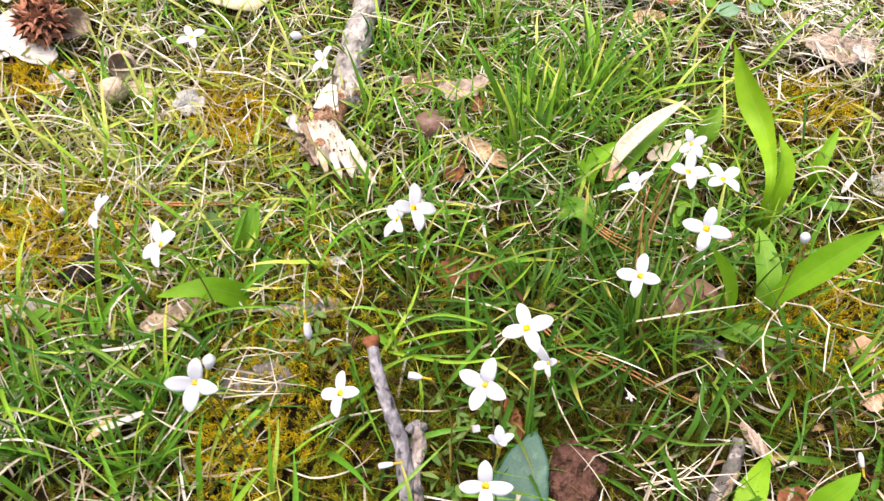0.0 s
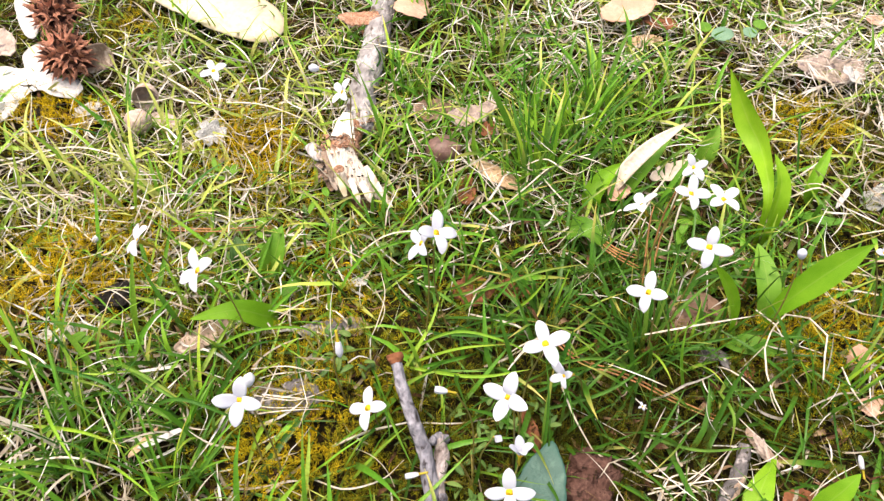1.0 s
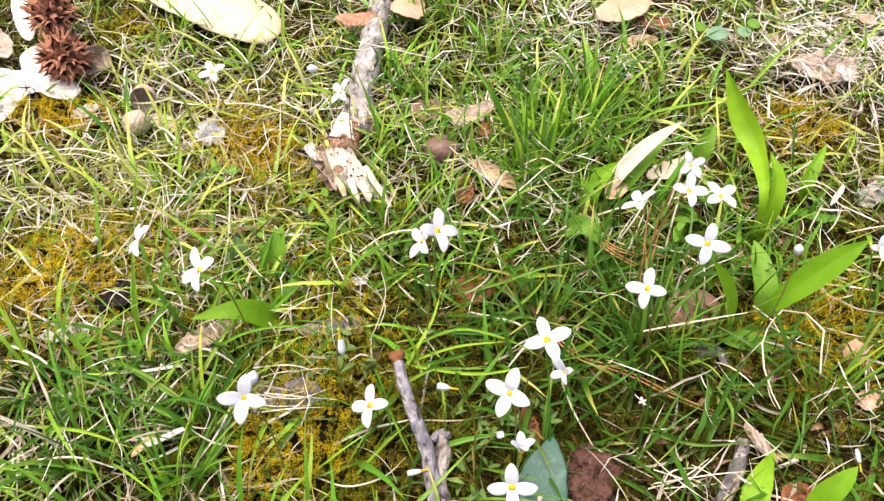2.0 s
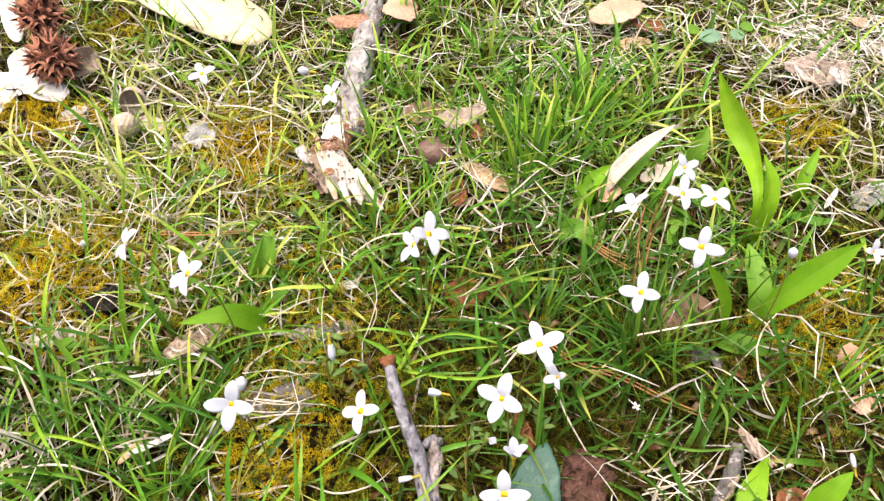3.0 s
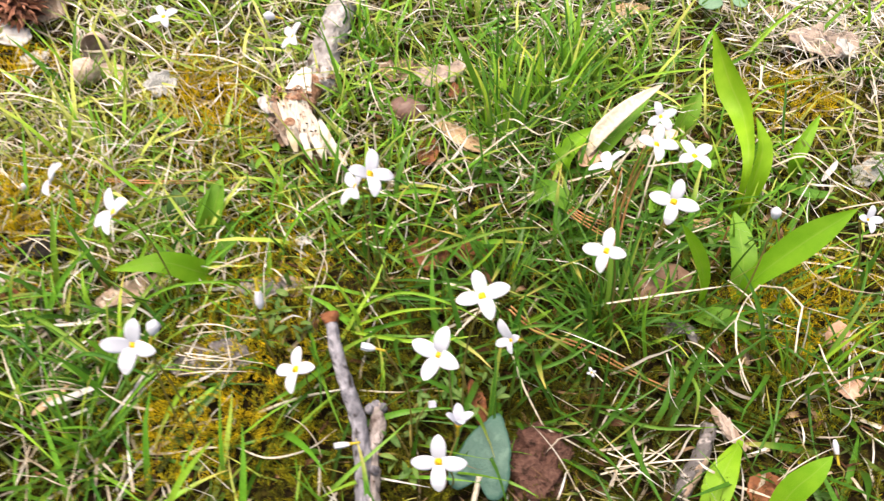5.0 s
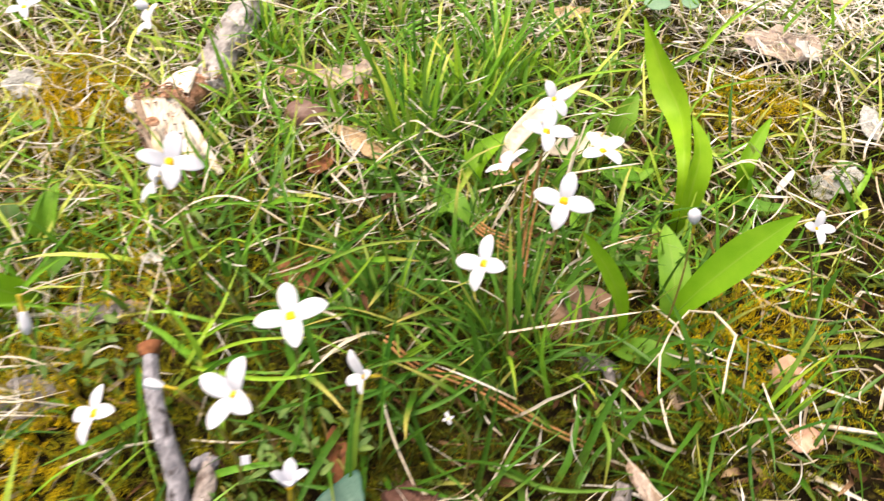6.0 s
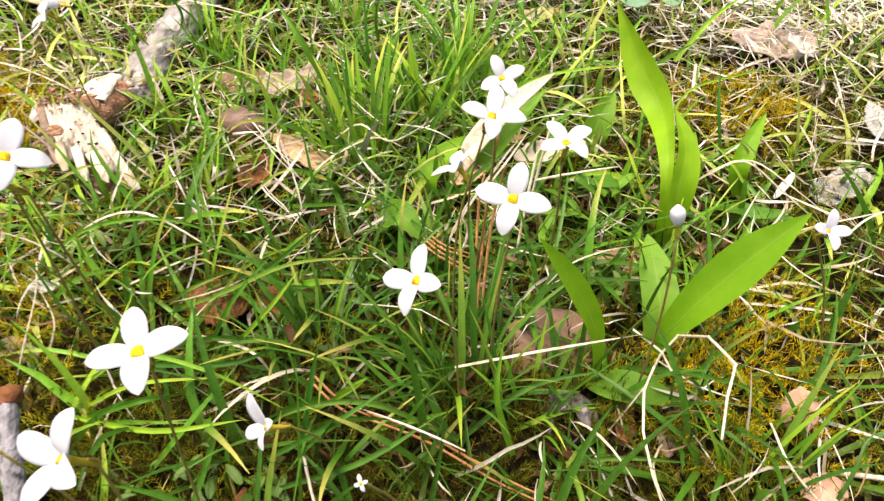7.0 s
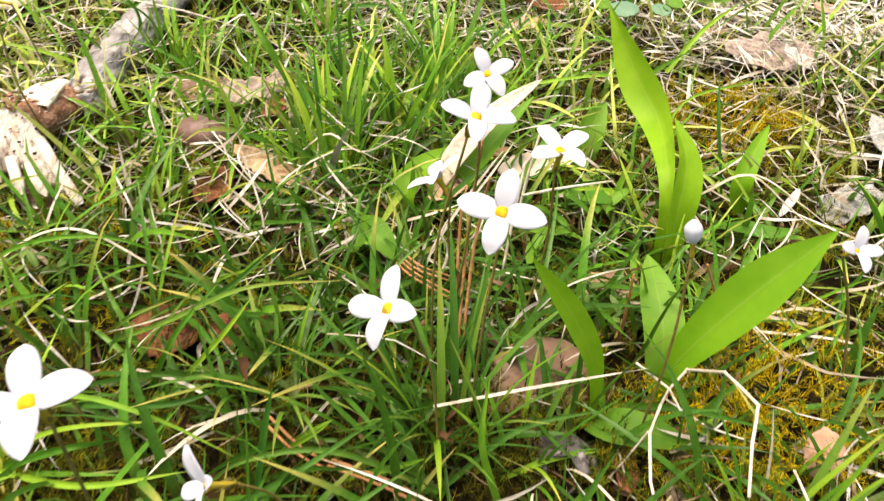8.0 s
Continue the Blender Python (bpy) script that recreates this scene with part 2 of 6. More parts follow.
M_DOME = plain("smooth_brown_dead_leaf", (0.20, 0.120, 0.083), (0.31, 0.205, 0.15), (0.16, 0.095, 0.065), grain=500, patch=60, rough=0.6, bump=0.15, gloss=0.2)
M_SLATE = plain("slate_grey_dead_leaf", (0.065, 0.062, 0.066), (0.18, 0.165, 0.17), (0.32, 0.30, 0.305), grain=700, patch=120, rough=0.75, bump=0.6)
# Black of charred wood, also painted into hollows as their shade.
M_CHAR_AND_SHADE = plain("charred_wood", (0.012, 0.011, 0.010), (0.04, 0.036, 0.033), grain=900, patch=200, rough=0.9, bump=1.0, gloss=0.06)


# -- mesh helpers --
def soil(x, y):
    """Height of the ground: nearly level, a little lower on the near side, with small hummocks."""
    x, y = np.asarray(x, float), np.asarray(y, float)
    dip = np.clip((0.17 - y) / 0.07, 0, 1)
    wave = 0.0022 * np.sin(31 * x + 1.3) * np.cos(27 * y + 0.4) + 0.0012 * np.sin(83 * x - 41 * y) + 0.0008 * np.sin(57 * x + 119 * y)
    fade = np.exp(-((x / 4) ** 2 + (y / 4) ** 2))
    return -0.015 - 0.010 * dip * dip * (3 - 2 * dip) * fade + wave * fade


def smooth_line(points, count):
    """Points at even steps of a smooth line through those given."""
    p = np.array(points, float)
    if len(p) == 2:
        return p[0] + (p[1] - p[0]) * np.linspace(0, 1, count)[:, None]
    q = np.vstack([2 * p[0] - p[1], p, 2 * p[-1] - p[-2]])
    out = []
    for s in np.linspace(0, len(p) - 1 - 1e-9, count):
        n, f = int(s), s - int(s)
        a, b, c, d = q[n:n + 4]
        out.append(0.5 * (2 * b + (c - a) * f + (2 * a - 5 * b + 4 * c - d) * f * f + (3 * b - a - 3 * c + d) * f ** 3))
    return np.array(out)


def mesh_of(name, verts, faces, material, uv=None, smooth=True):
    me = bpy.data.meshes.new(name)
    me.from_pydata([tuple(v) for v in verts], [], [tuple(f) for f in faces])
    if smooth:
        me.shade_smooth()
    me.materials.append(material)
    if uv is not None:
        layer = me.uv_layers.new(name="UVMap")
        where = np.array([lo.vertex_index for lo in me.loops])
        layer.data.foreach_set("uv", np.asarray(uv, np.float32)[where].ravel())
    return me


def part(name, me, parent, label="", m=None):
    """Links a mesh as one object under a thing or a part."""
    ob = new(name, me)
    ob.parent = parent
    if m is not None:
        ob.matrix_local = m
    if label:
        ob["label"] = label
    return ob


def root(name, at, label, category, group=""):
    ob = new(name)
    ob.empty_display_size = 0.01
    ob.matrix_world = Matrix.Translation(at)
    return tagged(ob, label, category, group)


def sheet(points, width, face, shape, fold=0.2, thick=0.00025, steps=14, across=6, twist=0.0, ripple=0.0, at=(0, 0, 0)):
    """A leaf or blade along a line: shape(s) is its half width, fold the depth of its channel; two skins and a rim."""
    line = smooth_line(points, steps + 1) - np.array(at)
    verts, uv, skins = [], [], 2 if thick else 1
    ahead = np.gradient(line, axis=0)
    ahead /= np.linalg.norm(ahead, axis=1)[:, None] + 1e-12
    for skin in range(skins):
        for n in range(steps + 1):
            s = n / steps
            up = np.array(face, float) - ahead[n] * np.dot(face, ahead[n])
            up /= np.linalg.norm(up) + 1e-12
            side = np.cross(ahead[n], up)
            a = twist * s
            side, up = side * math.cos(a) + up * math.sin(a), up * math.cos(a) - side * math.sin(a)
            half = width / 2 * shape(s)
            for k in range(across + 1):
                u = 2 * k / across - 1
                lift = fold * half * (abs(u) ** 1.5) + ripple * half * math.sin(11 * s + 3 * u) * abs(u)
                verts.append(line[n] + side * half * u + up * (lift - skin * thick))
                uv.append((k / across, s))
    row, faces = across + 1, []
    size = row * (steps + 1)
    for n in range(steps):
        for k in range(across):
            a = n * row + k
            faces.append((a, a + 1, a + row + 1, a + row))
            if skins == 2:
                faces.append((size + a, size + a + row, size + a + row + 1, size + a + 1))
    if skins == 2:
        for n in range(steps):
            for a, b in ((n * row, n * row + row), (n * row + row + across, n * row + across)):
                faces.append((a, b, b + size, a + size))
    return verts, faces, uv


def lance(s):
    """A broad lance-shaped leaf."""
    return max(0.03, math.sin(math.pi * min(1, 0.06 + 0.94 * s) ** 0.85) ** 0.8)


def grassy(s):
    return max(0.04, (1 - s ** 2.4) * (0.72 + 0.5 * s))


def petal_shape(s):
    return max(0.05, 0.24 * (1 - s) ** 2 + max(0.0, math.sin(math.pi * s ** 1.10)) ** 0.58)


def tube(points, radii, sides=8, rough=0.0, steps=None, at=(0, 0, 0), seed=0, closed=True, flute=0.0):
    """A round limb along a line, with knobbly sides where it is rough."""
    steps = steps or max(4, 4 * (len(points) - 1))
    line = smooth_line(points, steps + 1) - np.array(at)
    radius = np.interp(np.linspace(0, 1, steps + 1), np.linspace(0, 1, len(radii)), radii)
    ahead = np.gradient(line, axis=0)
    verts, faces, uv = [], [], []
    side = None
    for n in range(steps + 1):
        w = Vector(ahead[n]).normalized()
        if side is None:
            side = w.orthogonal().normalized()
        side = (side - w * side.dot(w)).normalized()
        other = w.cross(side)
        for k in range(sides):
            a = 2 * math.pi * k / sides
            r = radius[n]
            if rough:
                q = Vector(line[n]) * 220 + Vector((seed, math.cos(a), math.sin(a))) * 1.3
                r *= 1 + rough * noise.noise(q) + flute * math.sin(a * 5 + seed)
            verts.append(Vector(line[n]) + (side * math.cos(a) + other * math.sin(a)) * r)
            uv.append((k / sides, n / steps))
    for n in range(steps):
        for k in range(sides):
            a, b = n * sides + k, n * sides + (k + 1) % sides
            faces.append((a, b, b + sides, a + sides))
    if closed:
        faces.append(tuple(range(sides))[::-1])
        faces.append(tuple(range(steps * sides, (steps + 1) * sides)))
    return verts, faces, uv


def plate(outline, height, thick=0.0004, rings=7, spokes=40):
    """A thin dead leaf, flake or scale: outline(angle) is its edge, height(x, y) its curl."""
    verts, faces, uv = [], [], []
    for skin in range(2):
        for n in range(rings + 1):
            for k in range(spokes):
                a = 2 * math.pi * k / spokes
                r = outline(a) * (n / rings if n else 0.02)
                x, y = r * math.cos(a), r * math.sin(a)
                verts.append((x, y, height(x, y) - skin * thick))
                uv.append((0.5 + 0.5 * n / rings * math.cos(a), 0.5 + 0.5 * n / rings * math.sin(a)))
    size = (rings + 1) * spokes
    for n in range(rings):
        for k in range(spokes):
            a, b = n * spokes + k, n * spokes + (k + 1) % spokes
            faces.append((a, a + spokes, b + spokes, b))
            faces.append((size + a, size + b, size + b + spokes, size + a + spokes))
    for k in range(spokes):
        a, b = rings * spokes + k, rings * spokes + (k + 1) % spokes
        faces.append((a, a + size, b + size, b))
    faces += [tuple(range(spokes)), tuple(range(size, size + spokes))[::-1]]
    return verts, faces, uv


def field(name, base, length, width, lean, bend, heading, turn, tone, material, segments=6, lift=0.0, label="", category="", kink=0.0, flat=False):
    """Many blades at once, as one mesh: roots, lengths, widths, how each leans, bends and turns."""
    count = len(length)
    s = np.linspace(0, 1, segments + 1)
    theta = lean[:, None] + bend[:, None] * s
    phi = heading[:, None] + turn[:, None] * s
    if kink:
        bent = s > np.random.uniform(0.2, 1.2, (count, 1))
        phi = phi + bent * np.random.uniform(-kink, kink, (count, 1))
        theta = theta + bent * np.random.uniform(-kink, kink, (count, 1)) * 0.4
    step = (length / segments)[:, None]
    dx, dy, dz = step * np.sin(theta) * np.cos(phi), step * np.sin(theta) * np.sin(phi), step * np.cos(theta)
    line = np.zeros((count, segments + 1, 3))
    for n, d in enumerate((dx, dy, dz)):
        line[:, 1:, n] = np.cumsum(d[:, :-1], axis=1)
    line += base[:, None, :]
    line[..., 2] = np.maximum(line[..., 2], soil(line[..., 0], line[..., 1]) + 0.0012 + lift)
    profile = np.maximum(0.05, (1 - s ** 2.2) * (0.75 + 0.45 * s))
    half = (width / 2)[:, None] * profile
    roll = np.random.uniform(-0.9, 0.9, count)[:, None] + 0.8 * s * np.random.uniform(-1, 1, count)[:, None]
    side = np.stack([-np.sin(phi) * np.cos(roll), np.cos(phi) * np.cos(roll), np.sin(roll)], -1)
    ahead = np.gradient(line, axis=1)
    ahead /= np.linalg.norm(ahead, axis=-1, keepdims=True) + 1e-9
    side -= ahead * (side * ahead).sum(-1, keepdims=True)
    side /= np.linalg.norm(side, axis=-1, keepdims=True) + 1e-9
    up = np.cross(ahead, side)
    left, right = line - side * half[..., None], line + side * half[..., None]
    middle = line - up * half[..., None] * 0.35
    wide = 2 if flat else 3
    verts = np.stack([left, right] if flat else [left, middle, right], 2).reshape(-1, 3)
    row = wide * (segments + 1)
    a = (np.arange(count) * row)[:, None, None] + (np.arange(segments) * wide)[None, :, None] + np.arange(wide - 1)[None, None, :]
    faces = np.stack([a, a + 1, a + wide + 1, a + wide], -1).reshape(-1, 4)
    me = bpy.data.meshes.new(name)
    me.vertices.add(len(verts))
    me.vertices.foreach_set("co", verts.astype(np.float32).ravel())
    me.loops.add(faces.size)
    me.loops.foreach_set("vertex_index", faces.astype(np.int32).ravel())
    me.polygons.add(len(faces))
    me.polygons.foreach_set("loop_start", np.arange(0, faces.size, 4, dtype=np.int32))
    me.update(calc_edges=True)
    me.shade_smooth()
    for key, value in (("along", np.broadcast_to(np.repeat(s, wide), (count, row))), ("tone", np.broadcast_to(tone[:, None], (count, row)))):
        me.attributes.new(key, "FLOAT", "POINT").data.foreach_set("value", np.ascontiguousarray(value, np.float32).ravel())
    me.materials.append(material)
    return tagged(new(name, me), label, category, kind="stuff")


def density(x, y, ground, spots):
    """How thick something grows: an even share and patches of x, y, radius, share."""
    d = np.full(len(x), float(ground))
    for px, py, radius, share in spots:
        d += share * np.exp(-((x - px) ** 2 + (y - py) ** 2) / radius ** 2)
    return d


def sow(count, spots, ground, box=(-0.42, 0.46, -0.02, 0.72)):
    """Roots scattered over the box by density."""
    kept = []
    while len(kept) < count:
        x, y = np.random.uniform(box[0], box[1], 4000), np.random.uniform(box[2], box[3], 4000)
        take = np.random.uniform(0, 1.6, 4000) < density(x, y, ground, spots)
        kept += list(zip(x[take], y[take]))
    xy = np.array(kept[:count])
    return np.c_[xy, soil(xy[:, 0], xy[:, 1]) - 0.001]


def some(low, high, count):
    return np.random.uniform(low, high, count)


# -- the ground: one sheet, fine near the camera, that runs to the horizon --
steps = np.unique(np.r_[np.linspace(-0.5, 0.5, 301), 0.5 * np.geomspace(1, 120, 26), -0.5 * np.geomspace(1, 120, 26)])
gx, gy = np.meshgrid(steps, steps + 0.3)
gz = soil(gx, gy)
np.random.seed(2)
gz += np.random.uniform(-0.0018, 0.0010, gz.shape) * (np.hypot(gx, gy - 0.3) < 0.6)
side = len(steps)
index = np.arange(side * side).reshape(side, side)
quads = np.stack([index[:-1, :-1], index[:-1, 1:], index[1:, 1:], index[1:, :-1]], -1).reshape(-1, 4)
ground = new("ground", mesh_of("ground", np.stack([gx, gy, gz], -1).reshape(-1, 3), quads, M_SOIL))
tagged(ground, "soil overgrown with moss, darkened for the shade under the grass", "ground", kind="structure")

GREEN = [(0.185, 0.140, 0.025, -0.2), (0.052, 0.106, 0.016, -0.6), (0.108, 0.108, 0.016, -0.3), (-0.068, 0.143, 0.012, -0.2), (-0.178, 0.330, 0.012, -0.5), (-0.237, 0.326, 0.016, -0.5), (-0.214, 0.326, 0.016, -0.5), (-0.112, 0.300, 0.016, -0.5), (0.223, 0.318, 0.025, -0.25), (-0.14, 0.25, 0.08, 0.35), (-0.10, 0.33, 0.06, 0.25), (-0.21, 0.26, 0.05, 0.3), (-0.134, 0.130, 0.07, 0.75), (0.073, 0.313, 0.075, 1.3), (0.036, 0.181, 0.045, 0.9), (0.107, 0.210, 0.05, 0.7), (0.167, 0.208, 0.05, 0.5), (0.167, 0.151, 0.03, 0.5), (-0.177, 0.235, 0.08, 0.0), (-0.128, 0.270, 0.06, 0.2), (0.083, 0.140, 0.05, 0.4), (-0.024, 0.281, 0.04, 0.15), (-0.163, 0.267, 0.10, 0.2), (-0.084, 0.225, 0.05, 0.3),
         (0.206, 0.366, 0.09, -0.1), (0.250, 0.440, 0.04, 0.5), (-0.039, 0.120, 0.045, -0.15), (0.113, 0.119, 0.06, -0.2), (-0.182, 0.217, 0.05, -0.25), (-0.109, 0.297, 0.03, -0.6), (-0.063, 0.132, 0.025, 0.0), (0.179, 0.175, 0.03, -0.2)]
DRY = [(-0.160, 0.330, 0.06, 0.35), (-0.150, 0.240, 0.07, 0.45), (-0.090, 0.270, 0.05, 0.35), (-0.178, 0.328, 0.014, -0.6), (-0.245, 0.360, 0.03, -0.5), (0.075, 0.108, 0.024, 0.55), (0.102, 0.115, 0.020, 0.5), (0.085, 0.405, 0.05, 0.7), (0.243, 0.378, 0.085, 0.9), (0.206, 0.388, 0.020, 1.0), (0.287, 0.403, 0.04, 0.8), (0.110, 0.414, 0.05, 0.3), (-0.198, 0.285, 0.10, 0.7), (-0.131, 0.162, 0.07, 0.8), (0.021, 0.267, 0.06, 0.35), (0.098, 0.105, 0.05, 0.15), (0.154, 0.138, 0.04, 0.2), (0.087, 0.124, 0.03, 0.2), (-0.098, 0.391, 0.09, 0.55), (-0.018, 0.320, 0.05, 0.3), (-0.137, 0.284, 0.06, 0.2),
       (0.193, 0.204, 0.05, 0.1), (0.062, 0.237, 0.06, 0.05), (0.095, 0.139, 0.06, -0.28), (0.037, 0.146, 0.05, -0.25), (0.148, 0.154, 0.03, -0.2), (-0.033, 0.122, 0.04, -0.2), (0.045, 0.116, 0.07, -0.25), (0.127, 0.128, 0.03, -0.1)]
MOSSY = [(0.052, 0.106, 0.016, -0.6), (-0.237, 0.326, 0.016, 1.3), (-0.214, 0.326, 0.016, 1.3), (-0.108, 0.304, 0.018, 1.1), (0.223, 0.314, 0.017, 0.6), (0.213, 0.333, 0.016, 0.5), (-0.208, 0.420, 0.025, 0.7), (-0.182, 0.217, 0.05, 1.0), (-0.109, 0.297, 0.03, 1.2), (-0.063, 0.133, 0.04, 1.0), (-0.033, 0.132, 0.05, 0.9), (0.057, 0.120, 0.05, 0.8),
         (0.152, 0.166, 0.035, 1.0), (0.188, 0.311, 0.03, 0.8), (0.116, 0.128, 0.05, 0.8), (0.012, 0.126, 0.05, 0.6), (-0.081, 0.204, 0.05, 0.5)]
# Grass tone: paler patches; negative shares paint tuft and hollow shade as deeper green.
LIGHT = [(0.120, 0.110, 0.05, -0.25), (0.185, 0.140, 0.03, -0.4), (-0.170, 0.259, 0.14, 0.42), (-0.180, 0.340, 0.10, 0.25), (0.086, 0.153, 0.06, -0.5), (0.226, 0.326, 0.09, 0.5), (-0.061, 0.378, 0.07, 0.25), (-0.134, 0.130, 0.07, -0.40), (0.064, 0.181, 0.09, -0.6), (0.101, 0.119, 0.06, -0.45), (0.150, 0.130, 0.04, -0.3)]
# Golden moss patches; negative shares paint the hollow's shade into the moss.
GOLD = [(0.110, 0.125, 0.05, -0.3), (0.045, 0.120, 0.05, -0.15), (-0.160, 0.200, 0.06, 0.15), (-0.080, 0.275, 0.025, 0.5), (0.000, 0.230, 0.05, 0.25), (-0.237, 0.326, 0.016, 1.3), (-0.214, 0.326, 0.016, 1.3), (-0.108, 0.304, 0.018, 1.1), (0.223, 0.314, 0.017, 0.6), (0.213, 0.333, 0.016, 0.5), (-0.208, 0.420, 0.025, 0.7), (-0.181, 0.213, 0.032, 0.9), (-0.109, 0.297, 0.025, 1.0), (-0.063, 0.132, 0.03, 0.6), (0.153, 0.169, 0.025, 0.45), (0.194, 0.311, 0.03, 0.6),
        (0.180, 0.178, 0.03, 0.5), (-0.059, 0.193, 0.03, 0.5), (-0.135, 0.234, 0.03, 0.3), (-0.079, 0.107, 0.02, 0.6), (-0.137, 0.242, 0.08, 0.1), (-0.185, 0.187, 0.03, 0.7), (-0.044, 0.128, 0.04, 0.1), (0.177, 0.166, 0.05, 0.25), (-0.234, 0.330, 0.03, 0.7), (-0.129, 0.344, 0.03, 0.6), (-0.063, 0.240, 0.03, 0.4)]


# -- broad leaves --
def plant(points, label):
    """The foot of a plant, from which its leaves rise."""
    x, y, z = points[0]
    return root("leafy_plant", (x, y, float(soil(x, y)) - 0.001), label, "plant", "broad-leaved plants")


def broad_leaf(ob, points, width, face, material, label="", fold=0.25, shape=lance, twist=0.0, thick=0.0):
    at = ob.matrix_world.translation.copy()
    verts, faces, uv = sheet(points, width, face, shape, fold, thick, 18, 8, twist, 0.03, at)
    return part("leaf", mesh_of("leaf", verts, faces, material, uv), ob, label)


LINE = [(0.1560, 0.2320, -0.016), (0.1530, 0.2340, 0.016), (0.1575, 0.2640, 0.0200), (0.1521, 0.2795, 0.0285), (0.1430, 0.2960, 0.0462)]
P = plant(LINE, "tall plant with a long bright green lance-shaped leaf")
broad_leaf(P, LINE, 0.0128, (-0.45, -0.7, 0.6), M_LEAF, "tall bright green leaf", 0.30, lambda s: max(0.03, math.sin(math.pi * s ** 1.85) ** 1.1 + 0.20 * (1 - s) ** 1.5), 0.55)
broad_leaf(P, [(0.1580, 0.2300, -0.014), (0.1575, 0.2315, 0.0080), (0.1592, 0.2391, 0.0210), (0.1562, 0.2496, 0.0300)], 0.0098, (0.25, -0.7, 0.66), M_LEAF, "short pale sheathing leaf", 0.45)
broad_leaf(P, [(0.1640, 0.2545, -0.0120), (0.1650, 0.2535, 0.0000), (0.1690, 0.2590, 0.0070), (0.1730, 0.2680, 0.0095)], 0.0080, (0.3, -0.7, 0.6), M_LEAF_MID, "", 0.4)
LINE = [(0.1420, 0.1780, -0.016), (0.1425, 0.1762, 0.004), (0.1545, 0.1772, 0.026), (0.1680, 0.1782, 0.0445)]
P = plant(LINE, "low plant with three spreading bright green leaves in moss")
broad_leaf(P, LINE, 0.0114, (-0.35, -0.5, 0.8), M_LEAF, "long bright green leaf", 0.28, lambda s: max(0.03, math.sin(math.pi * s ** 1.72) + 0.17 * (1 - s) ** 1.5))
broad_leaf(P, [(0.1416, 0.1782, -0.014), (0.1425, 0.1860, 0.002), (0.1425, 0.1985, 0.008), (0.1425, 0.2100, 0.010)], 0.0112, (0, -0.7, 0.7), M_LEAF_MID, "upright mid-green leaf with fine ribs", 0.15, lambda s: max(0.03, math.sin(math.pi * s ** 0.85) ** 0.8))
broad_leaf(P, [(0.1238, 0.1715, -0.016), (0.1205, 0.1708, 0.008), (0.1125, 0.1696, 0.027), (0.1017, 0.1691, 0.044)], 0.0054, (0.3, -0.8, 0.5), M_LEAF, "narrow bright green leaf", 0.4, lambda s: max(0.04, math.sin(math.pi * s ** 1.5) ** 0.8 + 0.3 * (1 - s)))
broad_leaf(P, [(0.1206, 0.1727, -0.0120), (0.1262, 0.1654, -0.0060), (0.1355, 0.1615, -0.0040), (0.1463, 0.1598, -0.0080)], 0.0095, (0, -0.3, 0.95), M_LEAF_MID, "leaf lying flat on the moss", 0.1)
LINE = [(-0.0802, 0.1865, -0.0120), (-0.0827, 0.1784, 0.0000), (-0.0933, 0.1743, 0.0100), (-0.1117, 0.1697, 0.0100)]
P = plant(LINE, "low plant with a flat bright green leaf over moss")
broad_leaf(P, LINE, 0.0108, (0.0, -0.55, 0.85), M_LEAF, "flat bright green leaf", 0.12, lambda s: max(0.03, math.sin(math.pi * s ** 0.72) ** 0.75))
broad_leaf(P, [(-0.0830, 0.1890, -0.014), (-0.0780, 0.1950, -0.006), (-0.0700, 0.2020, -0.003)], 0.007, (0.0, -0.4, 0.9), M_LEAF_MID, "small leaf with a browned tip", 0.2)
LINE = [(-0.0883, 0.2131, -0.0140), (-0.0851, 0.2110, -0.0040), (-0.0815, 0.2145, 0.0060), (-0.0793, 0.2221, 0.0120)]
P = plant(LINE, "short plant with a folded green leaf in turf")
broad_leaf(P, LINE, 0.0125, (-0.3, -0.8, 0.5), M_LEAF_MID, "folded mid-green leaf", 0.5)
broad_leaf(P, [(-0.0988, 0.2162, -0.0140), (-0.1008, 0.2166, -0.0060), (-0.1024, 0.2203, -0.0020), (-0.1044, 0.2266, 0.0000)], 0.010, (0.2, -0.7, 0.6), M_HERB, "short grey-green leaf", 0.3)
LINE = [(0.1085, 0.0777, -0.0220), (0.1131, 0.0937, -0.0140), (0.1195, 0.1045, -0.0110), (0.1294, 0.1172, -0.0125)]
P = plant(LINE, "plant with broad pointed bright green leaves on straw")
broad_leaf(P, LINE, 0.0104, (-0.45, -0.45, 0.75), M_LEAF, "broad bright green leaf with small dark specks", 0.12, lambda s: max(0.03, math.sin(math.pi * s ** 0.85) ** 1.15))
broad_leaf(P, [(0.1298, 0.0834, -0.0220), (0.1340, 0.0906, -0.0040), (0.1394, 0.0939, 0.0060), (0.1445, 0.0975, 0.0113)], 0.0088, (-0.5, -0.4, 0.8), M_LEAF, "", 0.2)
LINE = [(0.0922, 0.2631, -0.0120), (0.0978, 0.2654, 0.0000), (0.1076, 0.2725, 0.0100), (0.1193, 0.2836, 0.0180)]
P = plant(LINE, "plant with curled bright green leaves beside a bract")
broad_leaf(P, LINE, 0.0088, (-0.5, -0.5, 0.7), M_LEAF_MID, "narrow green leaf", 0.4)
